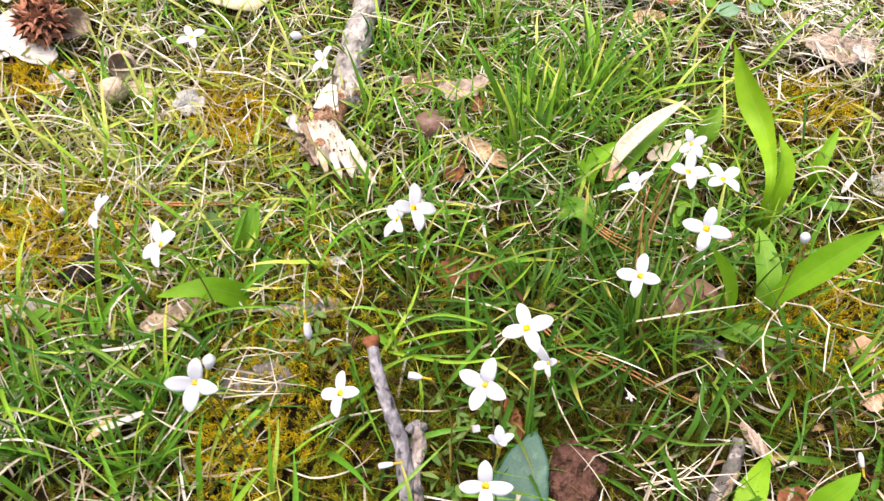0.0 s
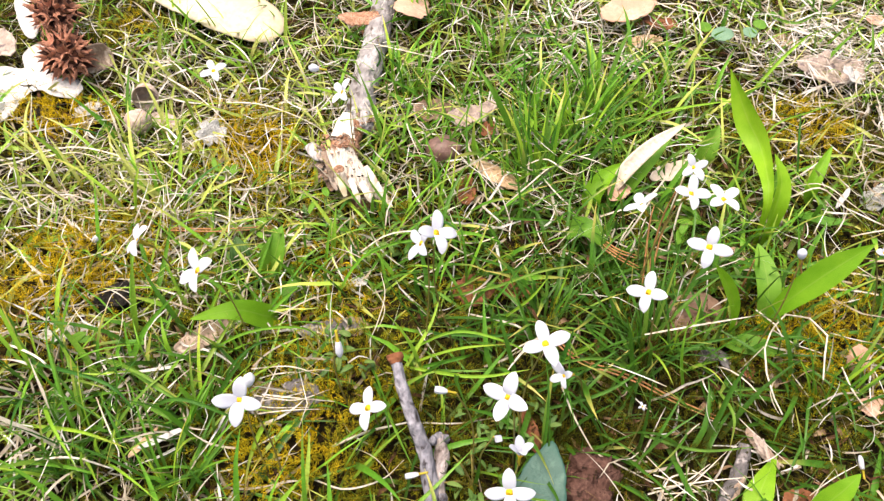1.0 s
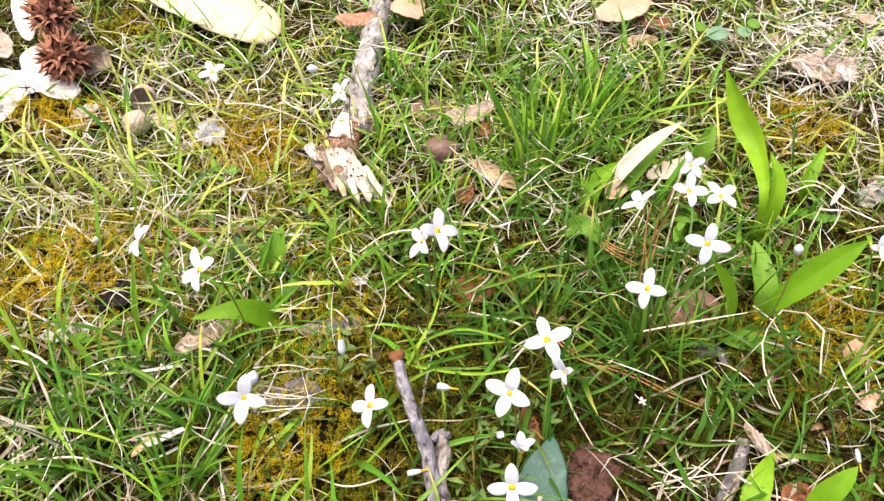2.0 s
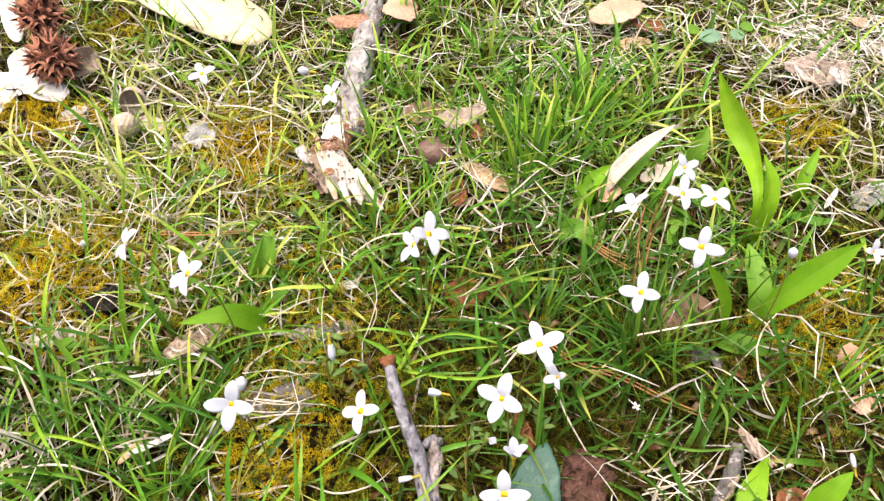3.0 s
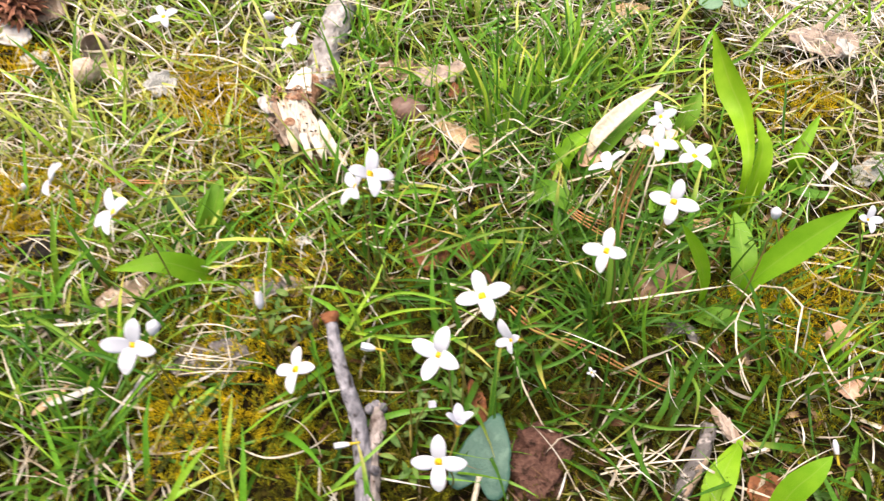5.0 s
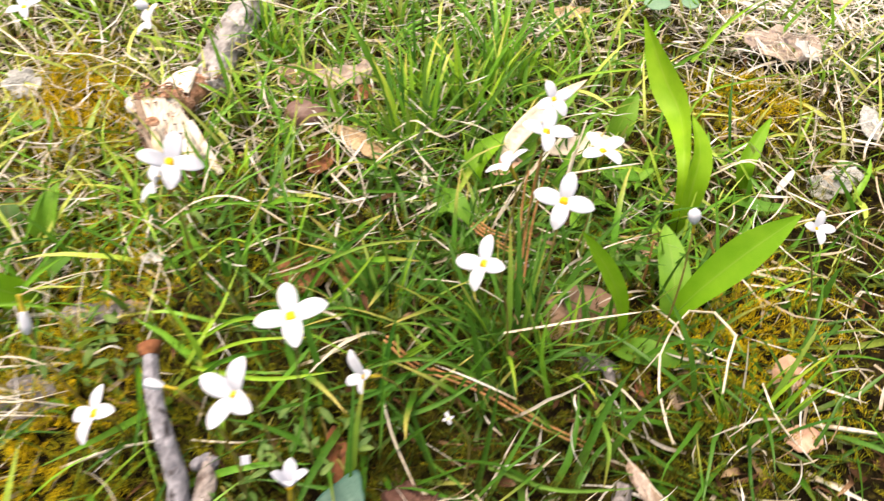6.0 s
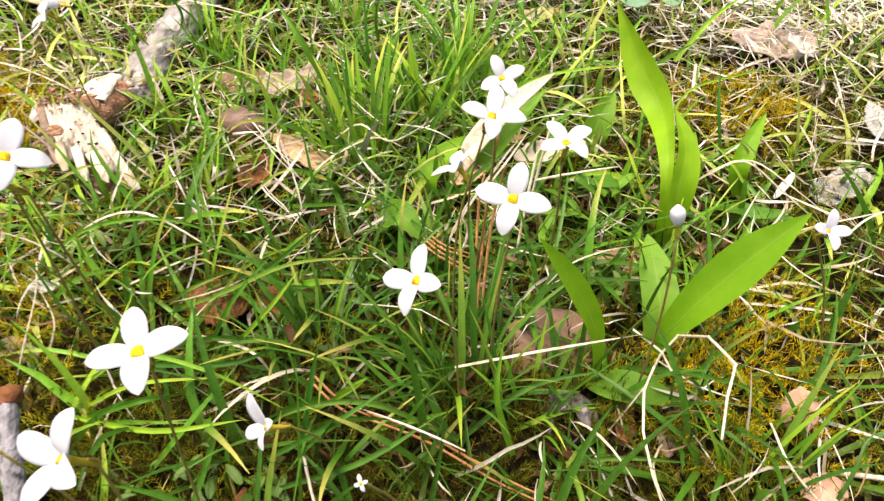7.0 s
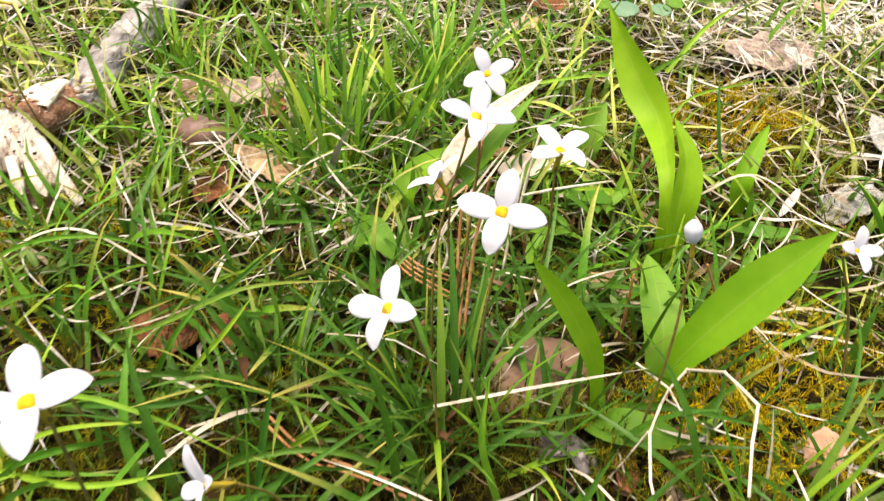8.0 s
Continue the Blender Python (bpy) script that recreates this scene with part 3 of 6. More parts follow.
broad_leaf(P, [(0.0770, 0.2530, -0.0130), (0.0751, 0.2563, -0.0050), (0.0820, 0.2647, 0.0010), (0.0938, 0.2735, 0.0040)], 0.0105, (-0.4, -0.5, 0.7), M_LEAF, "curled bright green leaf", 0.55)
broad_leaf(P, [(0.0584, 0.2378, -0.0120), (0.0618, 0.2307, -0.0020), (0.0672, 0.2258, 0.0030), (0.0738, 0.2191, -0.0020)], 0.0115, (0.1, -0.5, 0.8), M_LEAF_MID, "rounded arching leaf", 0.3)
broad_leaf(P, [(0.1400, 0.2853, -0.0130), (0.1403, 0.2863, -0.0040), (0.1446, 0.2919, 0.0040), (0.1495, 0.2990, 0.0080)], 0.0115, (0.2, -0.7, 0.6), M_LEAF_MID, "", 0.3)
LINE = [(0.1920, 0.2589, -0.0130), (0.1883, 0.2570, 0.0000), (0.1929, 0.2643, 0.0090), (0.1999, 0.2739, 0.0140)]
P = plant(LINE, "small plant with narrow bright green leaves among straw")
broad_leaf(P, LINE, 0.0068, (-0.3, -0.7, 0.6), M_LEAF, "", 0.4)
broad_leaf(P, [(0.1792, 0.2497, -0.0120), (0.1831, 0.2400, -0.0040), (0.1904, 0.2347, -0.0020), (0.2010, 0.2361, -0.0020)], 0.0055, (0, -0.4, 0.9), M_LEAF_MID, "small flat green leaf", 0.2)
LINE = [(0.0342, 0.3138, -0.0120), (0.0355, 0.3080, 0.0000), (0.0253, 0.3077, 0.0240), (0.0132, 0.3216, 0.0360)]
P = plant(LINE, "single wide light green grass leaf above a tuft")
broad_leaf(P, LINE, 0.0048, (-0.5, -0.7, 0.5), M_LEAF_MID, "", 0.4, grassy)


# the blue-green leaf: an arrow-shaped outline with two lobes
def arrow_leaf():
    def edge(a):
        c = abs((a - math.pi / 2 + math.pi) % (2 * math.pi) - math.pi)
        knots = [(0, 0.0135), (0.15, 0.0122), (0.4, 0.0094), (0.8, 0.0080), (1.3, 0.0078), (1.9, 0.0092), (2.3, 0.0138), (2.5, 0.0172), (2.68, 0.0190), (2.85, 0.0182), (2.98, 0.0150), (math.pi, 0.0117)]
        return float(np.interp(c, [k[0] for k in knots], [k[1] for k in knots]))
    verts, faces, uv = plate(edge, lambda x, y: 0.0018 * math.sin(140 * x) - 6 * x * x + 0.0006 * math.sin(300 * y), 0.0005, 8, 64)
    ob = root("arrow_leaf", (0.0345, 0.1090, -0.0105), "dull blue-green arrow-shaped leaf lying on the moss", "leaf")
    part("leaf_blade", mesh_of("leaf_blade", verts, faces, M_BLUE_LEAF, uv), ob, m=pose(0, 0, 0, 10, 4, -18))
    stalk = tube([(0.0, -0.0105, -0.0010), (0.0005, -0.018, -0.004), (0.001, -0.030, -0.008)], [0.0011, 0.0010, 0.0009], 8)
    part("leaf_stalk", mesh_of("leaf_stalk", *stalk[:2], M_STALK), ob, "grey leaf stalk", pose(0, 0, 0.001, 8, 0, -18))


arrow_leaf()


# -- white four-petalled flowers --
def petal_mesh(bow):
    line = [(0.05, 0, 0), (0.35, 0, 0.05 + bow), (0.72, 0, 0.02 + bow), (1.0, 0, -0.10 + bow * 0.4)]
    verts, faces, uv = sheet(line, 0.50, (0, 0, 1), petal_shape, 0.06, 0.016, 14, 6)
    return mesh_of("petal", verts, faces, M_PETAL, uv)


PETALS = [petal_mesh(b) for b in (0.0, 0.06, 0.12)]
EYE_RING = tube([(0, 0, -0.02), (0, 0, 0.05), (0, 0, 0.072), (0, 0, 0.02)], [0.13, 0.175, 0.14, 0.06], 16, steps=9)
EYE_MESH = mesh_of("yellow_eye", *EYE_RING[:2], M_EYE)
THROAT = tube([(0, 0, 0.02), (0, 0, 0.05), (0, 0, 0.062)], [0.05, 0.052, 0.02], 8, steps=3)
THROAT_MESH = mesh_of("throat", *THROAT[:2], M_THROAT)
TUBE_BASE = tube([(0, 0, 0.0), (0, 0, -0.35), (0, 0, -0.75)], [0.12, 0.075, 0.085], 8)
TUBE_MESH = mesh_of("flower_tube", *TUBE_BASE[:2], M_TUBE)
SEPAL = sheet([(0.07, 0, -0.72), (0.13, 0, -0.55), (0.15, 0, -0.40)], 0.09, (1, 0, 0.2), lance, 0.2, 0.012, 4, 2)
SEPAL_MESH = mesh_of("sepal", *SEPAL[:2], M_STEM)


def stem_of(ob, top, toward, size, foot):
    """A thin curved stem from the foot, which is the thing's origin, to the flower's tube."""
    end = Vector(top) - Vector(toward) * size * 0.74
    low = Vector((0, 0, 0))
    mid = low.lerp(end, 0.55) + Vector((random.uniform(-1, 1), random.uniform(-1, 1), 0)) * 0.0035 + Vector((0, 0, 0.003))
    verts, faces, uv = tube([low, mid, end], [0.00036, 0.00031, 0.00029], 6, steps=12)
    part("stem", mesh_of("stem", verts, faces, M_STEM), ob)


def facing(tilt, azimuth, spin):
    """The turn of a flower whose face leans by tilt towards the azimuth, its first petal turned by spin from ahead."""
    t, a = radians(tilt), radians(azimuth)
    up = Vector((math.sin(t) * math.cos(a), math.sin(t) * math.sin(a), math.cos(t)))
    ref = (Vector((0, 1, 0)) - up * up.y).normalized()
    side = up.cross(ref)
    s = radians(spin)
    first = ref * math.cos(s) + side * math.sin(s)
    return Matrix((first, up.cross(first), up)).transposed().to_4x4(), up


def flower(at, tilt, azimuth, spin, size, foot=None, cup=0.0, label="", sizes=(1, 1, 1, 1), bow=0, angles=(0, -90, 180, 90)):
    turn, up = facing(tilt, azimuth, spin)
    foot = foot or (at[0] - up.x * 0.014 + random.uniform(-0.004, 0.004), at[1] - up.y * 0.014 + random.uniform(-0.004, 0.004))
    base = Vector((foot[0], foot[1], float(soil(foot[0], foot[1])) - 0.001))
    ob = root("white_flower", base, label or "white four-petalled flower with a yellow eye on a thin stem", "flower", "white wildflowers in the grass")
    here = Matrix.Translation(Vector(at) - base) @ turn @ Matrix.Scale(size, 4)
    head = part("flower_tube", TUBE_MESH, ob, "yellowish flower tube", here)
    for k in range(4):
        open_up = cup + random.uniform(-4, 5)
        m = Matrix.Rotation(radians(angles[k] + random.uniform(-3, 3)), 4, "Z") @ Matrix.Rotation(radians(-open_up), 4, "Y")
        part("petal", PETALS[(k + bow) % 3], head, m=m @ Matrix.Scale(sizes[k] * random.uniform(0.96, 1.04), 4))
    part("yellow_eye", EYE_MESH, head, "yellow eye of the flower")
    part("throat", THROAT_MESH, head, "dark olive throat")
    for k in range(4):
        part("sepal", SEPAL_MESH, head, m=Matrix.Rotation(radians(45 + 90 * k), 4, "Z"))
    stem_of(ob, Vector(at) - base, up, size, foot)
    return ob


random.seed(4)
flower((0.0283, 0.1219, 0.0598), 18, -86, 18, 0.0085, cup=17)
flower((0.0161, 0.1099, 0.0468), 35, -130, 53, 0.0092, cup=24)
flower((0.0167, 0.0880, 0.0220), 45, -100, -4, 0.0087, cup=15)
flower((-0.0340, 0.1278, 0.0079), 33, -149, -11, 0.0086, cup=9)
flower((0.0735, 0.1565, 0.0422), 45, -145, -34, 0.0083, cup=17)
flower((0.0939, 0.1645, 0.0589), 42, -105, -25, 0.0082, cup=14, label="large white four-petalled flower with a yellow eye")
flower((0.0900, 0.1851, 0.0663), 26, -60, -1, 0.0079, cup=20)
flower((0.1105, 0.1971, 0.0511), 9, -72, 32, 0.0081, cup=18)
flower((0.0928, 0.1961, 0.0699), 42, -83, 31, 0.0060, cup=20)
flower((0.0843, 0.2128, 0.0324), 34, 160, 3, 0.0083, cup=18, label="half-open white flower turned aside beside a bract")
flower((0.1745, 0.1786, 0.0384), 38, -75, 2, 0.0056, cup=24, foot=(0.1905, 0.1760), label="small white flower at the end of a bent stem")
flower((-0.0074, 0.1619, 0.0705), 37, -33, 16, 0.0085, cup=17)
flower((-0.0123, 0.1636, 0.0633), 50, -160, 20, 0.0078, cup=15, label="white flower half hidden behind its neighbour")
flower((-0.0984, 0.1669, 0.0450), 44, -146, 2, 0.0098, cup=14)
flower((-0.1256, 0.1829, 0.0450), 44, -167, 8, 0.0088, cup=10)
flower((-0.0688, 0.1032, 0.0588), 43, -88, -7, 0.0084, cup=26)
flower((-0.0509, 0.2732, 0.0500), 42, -150, 21, 0.0074, cup=15)
flower((0.0233, 0.1087, 0.0060), 14, 80, 8, 0.0074, cup=54, label="half-open white flower above a blue-green leaf")
flower((0.0414, 0.1338, 0.0203), 60, -150, -12, 0.0072, cup=24, sizes=(1.15, 0.75, 0.7, 0.85), label="white flower turned aside on a yellow tube")
flower((-0.1263, 0.3201, 0.0300), 22, -90, 25, 0.0076, cup=12, label="small half-closed white flower over straw")
flower((0.0640, 0.1130, 0.0340), 45, -110, 10, 0.0020, sizes=(0.9, 0.7, 0.8, 0.75), label="tiny white flower just opening")


def bud(at, tilt, azimuth, size, label, stout=0.42, sides=12):
    """A closed bud of folded petals on its tube."""
    turn, up = facing(tilt, azimuth, 20)
    foot = (at[0] - up.x * 0.012, at[1] - up.y * 0.012)
    base = Vector((foot[0], foot[1], float(soil(*foot)) - 0.001))
    ob = root("flower_bud", base, label, "flower bud", "flower buds")
    here = Matrix.Translation(Vector(at) - base) @ turn @ Matrix.Scale(size, 4)
    verts, faces, uv = tube([(0, 0, -0.1), (0, 0, 0.25), (0, 0, 0.65), (0, 0, 1.0)], [0.16, stout * 0.9, stout, 0.10 if sides > 6 else stout * 0.85], sides, flute=0.06, rough=0.001, steps=10)
    part("folded_petals", mesh_of("folded_petals", verts, faces, M_PETAL, None, sides > 6), ob, m=here)
    part("flower_tube", TUBE_MESH, ob, "yellowish flower tube", here @ Matrix.Scale(1.2, 4))
    stem_of(ob, Vector(at) - base, up, size * 1.2, foot)


bud((0.1299, 0.1639, 0.0535), 12, 170, 0.0046, "pale violet flower bud on a dark stem", 0.38)
bud((-0.0425, 0.1340, 0.0440), 150, -80, 0.0056, "drooping white flower bud", 0.26)
bud((-0.0688, 0.3147, 0.0350), 80, 180, 0.0052, "white bud pointing sideways")
bud((-0.0043, 0.1170, 0.0390), 78, 175, 0.0040, "tiny white bud on a yellow tube among small leaves", 0.36, 5)
bud((0.0137, 0.1090, 0.0197), 40, -60, 0.0029, "tiny white bud among small leaves", 0.55, 4)
bud((-0.0154, 0.1088, -0.0100), 80, 195, 0.0048, "tiny white bud beside a twig", 0.26, 5)
bud((-0.0713, 0.1167, 0.0450), 30, 60, 0.0048, "white bud behind an open flower")
bud((0.1618, 0.1110, -0.0140), 60, 95, 0.0048, "pale narrow bud lying low over the moss", 0.22)
bud((-0.1725, 0.2238, 0.0000), 60, 30, 0.0040, "small closed white bud", 0.42)


def lobed(length, width, lobes, depth, seed=0, rag=1.0, square=2.0):
    """A leaf's edge: an ellipse, or a blunter oval where square is above 2, with lobes and small rags."""
    def edge(a):
        c, s = abs(math.cos(a)), abs(math.sin(a))
        r = ((c / length) ** square + (s / width) ** square) ** (-1 / square)
        return r * (1 - depth + depth * abs(math.sin(lobes * a / 2 + seed)) ** 0.6 + rag * (0.05 * math.sin(9 * a + seed) + 0.035 * math.sin(17 * a + 2 * seed) + 0.025 * math.sin(29 * a)))
    return edge


# -- the broken stick with its splintered end --
def broken_stick():
    at = Vector((-0.0540, 0.3000, -0.0040))
    ob = root("broken_stick", at, "rotten grey stick with a pale splintered broken end", "stick")
    line = [Vector(p) - at for p in [(-0.0395, 0.5575, -0.0040), (-0.0418, 0.4475, -0.0030), (-0.0452, 0.3983, -0.0030), (-0.0489, 0.3581, -0.0030), (-0.0500, 0.3280, -0.0030), (-0.0488, 0.3090, -0.0045)]]
    part("bark", mesh_of("bark", *tube(line, [0.0074, 0.0074, 0.0078, 0.0080, 0.0080, 0.0068], 24, 0.26, 90, seed=3, flute=0.05)[:2], M_BARK), ob, "flaking grey bark")
    core = [Vector(p) - at for p in ((-0.0520, 0.3140, -0.004), (-0.0555, 0.2980, 0.000), (-0.0560, 0.2800, 0.005), (-0.0530, 0.2660, -0.001))]
    part("rotten_core", mesh_of("rotten_core", *tube(core, [0.0060, 0.0068, 0.0072, 0.0050], 18, 0.40, 34, seed=8, flute=0.08)[:2], M_ROT), ob, "crumbling brown heart of the stick")
    wedge = sheet([Vector(p) - at for p in [(-0.0566, 0.3175, 0.0040), (-0.0563, 0.3040, 0.0080), (-0.0560, 0.2880, 0.0105)]], 0.0130, (0.1, -0.35, 0.9), lambda s: 0.40 + 0.60 * s, -0.10, 0.0020, 10, 6, 0.1, 0.05)
    part("bare_wood", mesh_of("bare_wood", *wedge[:2], M_WOOD, wedge[2]), ob, "bare cream-coloured wood")
    random.seed(31)
    left, right, near = Vector((-0.0640, 0.2690, 0.0200)) - at, Vector((-0.0470, 0.2730, 0.0150)) - at, Vector((-0.0580, 0.2545, 0.0010)) - at
    # the torn face: fibres side by side that end at uneven lengths
    corner, across, along = Vector((-0.0645, 0.2670, 0.0189)) - at, Vector((0.0161, 0.0069, -0.0027)), Vector((0.49, -0.615, -0.62))
    out = across.cross(along).normalized() * (1 if across.cross(along).z > 0 else -1)
    columns, rows, ends, u = 56, 26, [], 0
    while len(ends) < columns:
        reach = 0.0235 + 0.0130 * (len(ends) / columns) ** 2.2 + random.uniform(-0.0026, 0.0004)
        wide = random.randint(3, 7)
        ends += [reach - 0.0004 * abs(n - wide / 2) for n in range(wide)] + [reach - 0.0010 - 0.0016 * random.random()]
    verts, faces = [], []
    for skin in (0.0, -0.0022):
        for n in range(columns):
            u = n / (columns - 1)
            ridge = 0.0005 * math.sin(2.3 * n) + 0.0007 * noise.noise(Vector((n * 0.45, 0, 5)))
            for v in range(rows):
                w = v / (rows - 1)
                lift = ridge * (0.5 + w) - 0.0044 * (2 * u - 1) ** 2 + 0.0012 * noise.noise(Vector((n * 0.16, w * 2.6, 1))) - 0.0016 * w * w
                spot = corner + across * (u + 0.035 * noise.noise(Vector((n * 0.2, w * 4, 9)))) + along * (ends[n] * w - 0.0020 * (1 - w) * noise.noise(Vector((n * 0.5, 3, 3)))) + out * (lift + skin * (1 - 0.6 * w))
                verts.append(spot)
    half = columns * rows
    for n in range(columns - 1):
        for v in range(rows - 1):
            a = n * rows + v
            faces += [(a, a + 1, a + rows + 1, a + rows), (half + a, half + a + rows, half + a + rows + 1, half + a + 1)]
        for v in (0, rows - 1):
            a = n * rows + v
            faces.append((a, half + a, half + a + rows, a + rows))
    for n in (0, columns - 1):
        for v in range(rows - 1):
            a = n * rows + v
            faces.append((a, a + 1, half + a + 1, half + a))
    under = [Vector(p) - at - out * 0.0080 for p in ((-0.0555, 0.2720, 0.0080), (-0.0515, 0.2640, 0.0040), (-0.0450, 0.2570, -0.0030), (-0.0395, 0.2530, -0.0075))]
    part("rotten_core", mesh_of("rotten_core", *tube(under, [0.0056, 0.0058, 0.0050, 0.0030], 16, 0.4, 30, seed=12, flute=0.1)[:2], M_ROT), ob, "brown rotten wood under the splinters")
    part("torn_face", mesh_of("torn_face", verts, faces, M_WOOD), ob, "cream splintered wood with ragged fibres")
    slabs = [((-0.0430, 0.2640, 0.0110), (-0.0300, 0.2514, -0.0062), 0.0036, M_WOOD), ((-0.0500, 0.2580, 0.0080), (-0.0461, 0.2491, -0.0009), 0.0036, M_WOOD),
             ((-0.0455, 0.2575, 0.0060), (-0.0388, 0.2500, -0.0020), 0.0040, M_WOOD), ((-0.0560, 0.2590, 0.0090), (-0.0527, 0.2509, 0.0025), 0.0036, M_CREAM),
             ((-0.0745, 0.2850, 0.0085), (-0.0660, 0.2690, 0.0120), 0.0070, M_BARK), ((-0.0700, 0.2800, 0.0030), (-0.0640, 0.2660, 0.0100), 0.0080, M_GREYLEAF), ((-0.0680, 0.2720, 0.0050), (-0.0600, 0.2580, 0.0000), 0.0036, M_BROWN), ((-0.0652, 0.2700, 0.0100), (-0.0575, 0.2560, 0.0020), 0.0030, M_ASH), ((-0.0640, 0.2690, 0.0170), (-0.0590, 0.2590, 0.0060), 0.0030, M_GREYLEAF), ((-0.0690, 0.2760, 0.0110), (-0.0640, 0.2660, 0.0140), 0.0040, M_ASH)]
    for k, (a, b, wide, tone) in enumerate(slabs):
        a, b = Vector(a) - at, Vector(b) - at
        mid = a.lerp(b, 0.5) + Vector((0.0002, -0.0008, 0.0009))
        notch = 0.3 + 0.2 * (k % 3)
        shard = sheet([a, mid, b], wide, (0.2 + random.uniform(-0.12, 0.12), -0.72, 0.67), lambda s: max(0.10, 0.92 + 0.08 * math.sin(9 * s + k) - notch * max(0, (s - 0.72) / 0.28) ** 1.6), -0.18, 0.0014, 16, 5, random.uniform(-0.15, 0.15), 0.06)
        part("splinter" if k < 4 else "bark_flake", mesh_of("splinter" if k < 4 else "bark_flake", *shard[:2], tone, shard[2]), ob)
    knot = plate(lobed(0.0030, 0.0020, 2, 0.1, 3, 1.0), lambda x, y: -8 * (x * x + y * y), 0.0006, 4, 20)
    part("knot", mesh_of("knot", *knot[:2], M_ROT, knot[2]), ob, "rust-brown knot in the wood", pose(*(Vector((-0.0555, 0.2588, 0.0140)) - at), 46, 0, 14))
    for k in range(140):
        if k >= 100:
            a = random.uniform(0, 6.28)
            c = Vector((-0.0495 + 0.0082 * math.cos(a), 0.3120 + random.uniform(-0.005, 0.006), -0.0040 + 0.0082 * math.sin(a))) - at
        elif k < 46:
            c = (left + Vector((-0.001, 0.008, -0.004))).lerp(right + Vector((-0.002, 0.006, 0.001)), random.uniform(0.0, 1.0)) + Vector((0, random.uniform(-0.006, 0.004), random.uniform(-0.001, 0.0026)))
        elif k < 76:
            c = (left + Vector((-0.003, 0.008, -0.006))).lerp(near + Vector((-0.006, 0.005, 0.001)), random.random() ** 1.2) + Vector((random.uniform(-0.002, 0.002), 0, random.uniform(-0.003, 0.004)))
        else:
            u = random.random()
            c = corner + across * u + along * random.uniform(0.002, 0.022) + out * (0.0008 - 0.0044 * (2 * u - 1) ** 2)
        r = random.uniform(0.0005, 0.0013) if k < 76 or k >= 100 else random.uniform(0.0003, 0.0008)
        turn = Matrix.Rotation(random.uniform(0, 6.28), 3, "Z") @ Matrix.Rotation(random.uniform(-0.7, 0.7), 3, "X")
        corners = [c + turn @ Vector((r * x * random.uniform(0.5, 1.3), r * y * random.uniform(0.3, 0.8), r * z * random.uniform(0.15, 0.45))) for x in (-1, 1) for y in (-1, 1) for z in (-1, 1)]
        crumb = corners, [(0, 1, 3, 2), (4, 6, 7, 5), (0, 4, 5, 1), (2, 3, 7, 6), (0, 2, 6, 4), (1, 5, 7, 3)]
        tone = (M_ROT, M_ROT, M_GREYLEAF, M_BROWN, M_ROT)[k % 5] if k < 46 else M_GREYLEAF if k % 2 else M_BROWN
        part("rotten_chip", mesh_of("rotten_chip", *crumb, tone if k < 76 or k >= 100 else (M_CHAR_AND_SHADE, M_ROT, M_BROWN)[k % 3], None, False), ob)


broken_stick()


def grey_twig():
    at = Vector((-0.0251, 0.1576, -0.0060))
    ob = root("twig", at, "thin grey forked twig with a red-brown broken tip", "twig")
    main = [Vector(p) - at for p in [(-0.0236, 0.1470, 0.0105), (-0.0209, 0.1367, 0.0060), (-0.0167, 0.1268, -0.0010), (-0.0124, 0.1175, -0.0090), (-0.0104, 0.1083, -0.0145), (-0.0080, 0.0857, -0.0180)]]
    part("main_stem", mesh_of("main_stem", *tube(main, [0.0024, 0.0025, 0.0028, 0.0030, 0.0031, 0.0031], 14, 0.26, 80, seed=21)[:2], M_TWIG), ob, "grey bark with pale scars")
    tip = [Vector(p) - at for p in [(-0.0234, 0.1464, 0.0105), (-0.0238, 0.1481, 0.0112), (-0.0243, 0.1500, 0.0120)]]
    part("broken_tip", mesh_of("broken_tip", *tube(tip, [0.0026, 0.0033, 0.0030], 14, 0.40, 10, seed=22)[:2], M_RUST), ob, "red-brown torn tip")
    stub = [Vector(p) - at for p in [(-0.0058, 0.1266, -0.0130), (-0.0057, 0.1202, -0.0150), (-0.0069, 0.1093, -0.0170), (-0.0059, 0.0860, -0.0190)]]
    part("side_shoot", mesh_of("side_shoot", *tube(stub, [0.0024, 0.0029, 0.0026, 0.0030], 14, 0.55, 60, seed=23)[:2], M_SHOOT), ob, "paler bark of the side shoot")
    for a, b, r in (((-0.0057, 0.1012, -0.0150), (-0.0052, 0.1005, -0.0120), 0.0016), ((-0.0044, 0.1240, -0.0130), (-0.0034, 0.1252, -0.0100), 0.0014), ((-0.0084, 0.1240, -0.0130), (-0.0100, 0.1235, -0.0105), 0.0018), ((-0.0065, 0.1250, -0.0130), (-0.0066, 0.1268, -0.0108), 0.0020)):
        a, b = Vector(a) - at, Vector(b) - at
        part("bud_scar", mesh_of("bud_scar", *tube([a, a.lerp(b, 0.6), b], [r, r * 1.1, r * 0.5], 9, 0.5, 8, seed=25)[:2], M_TWIG), ob)


grey_twig()


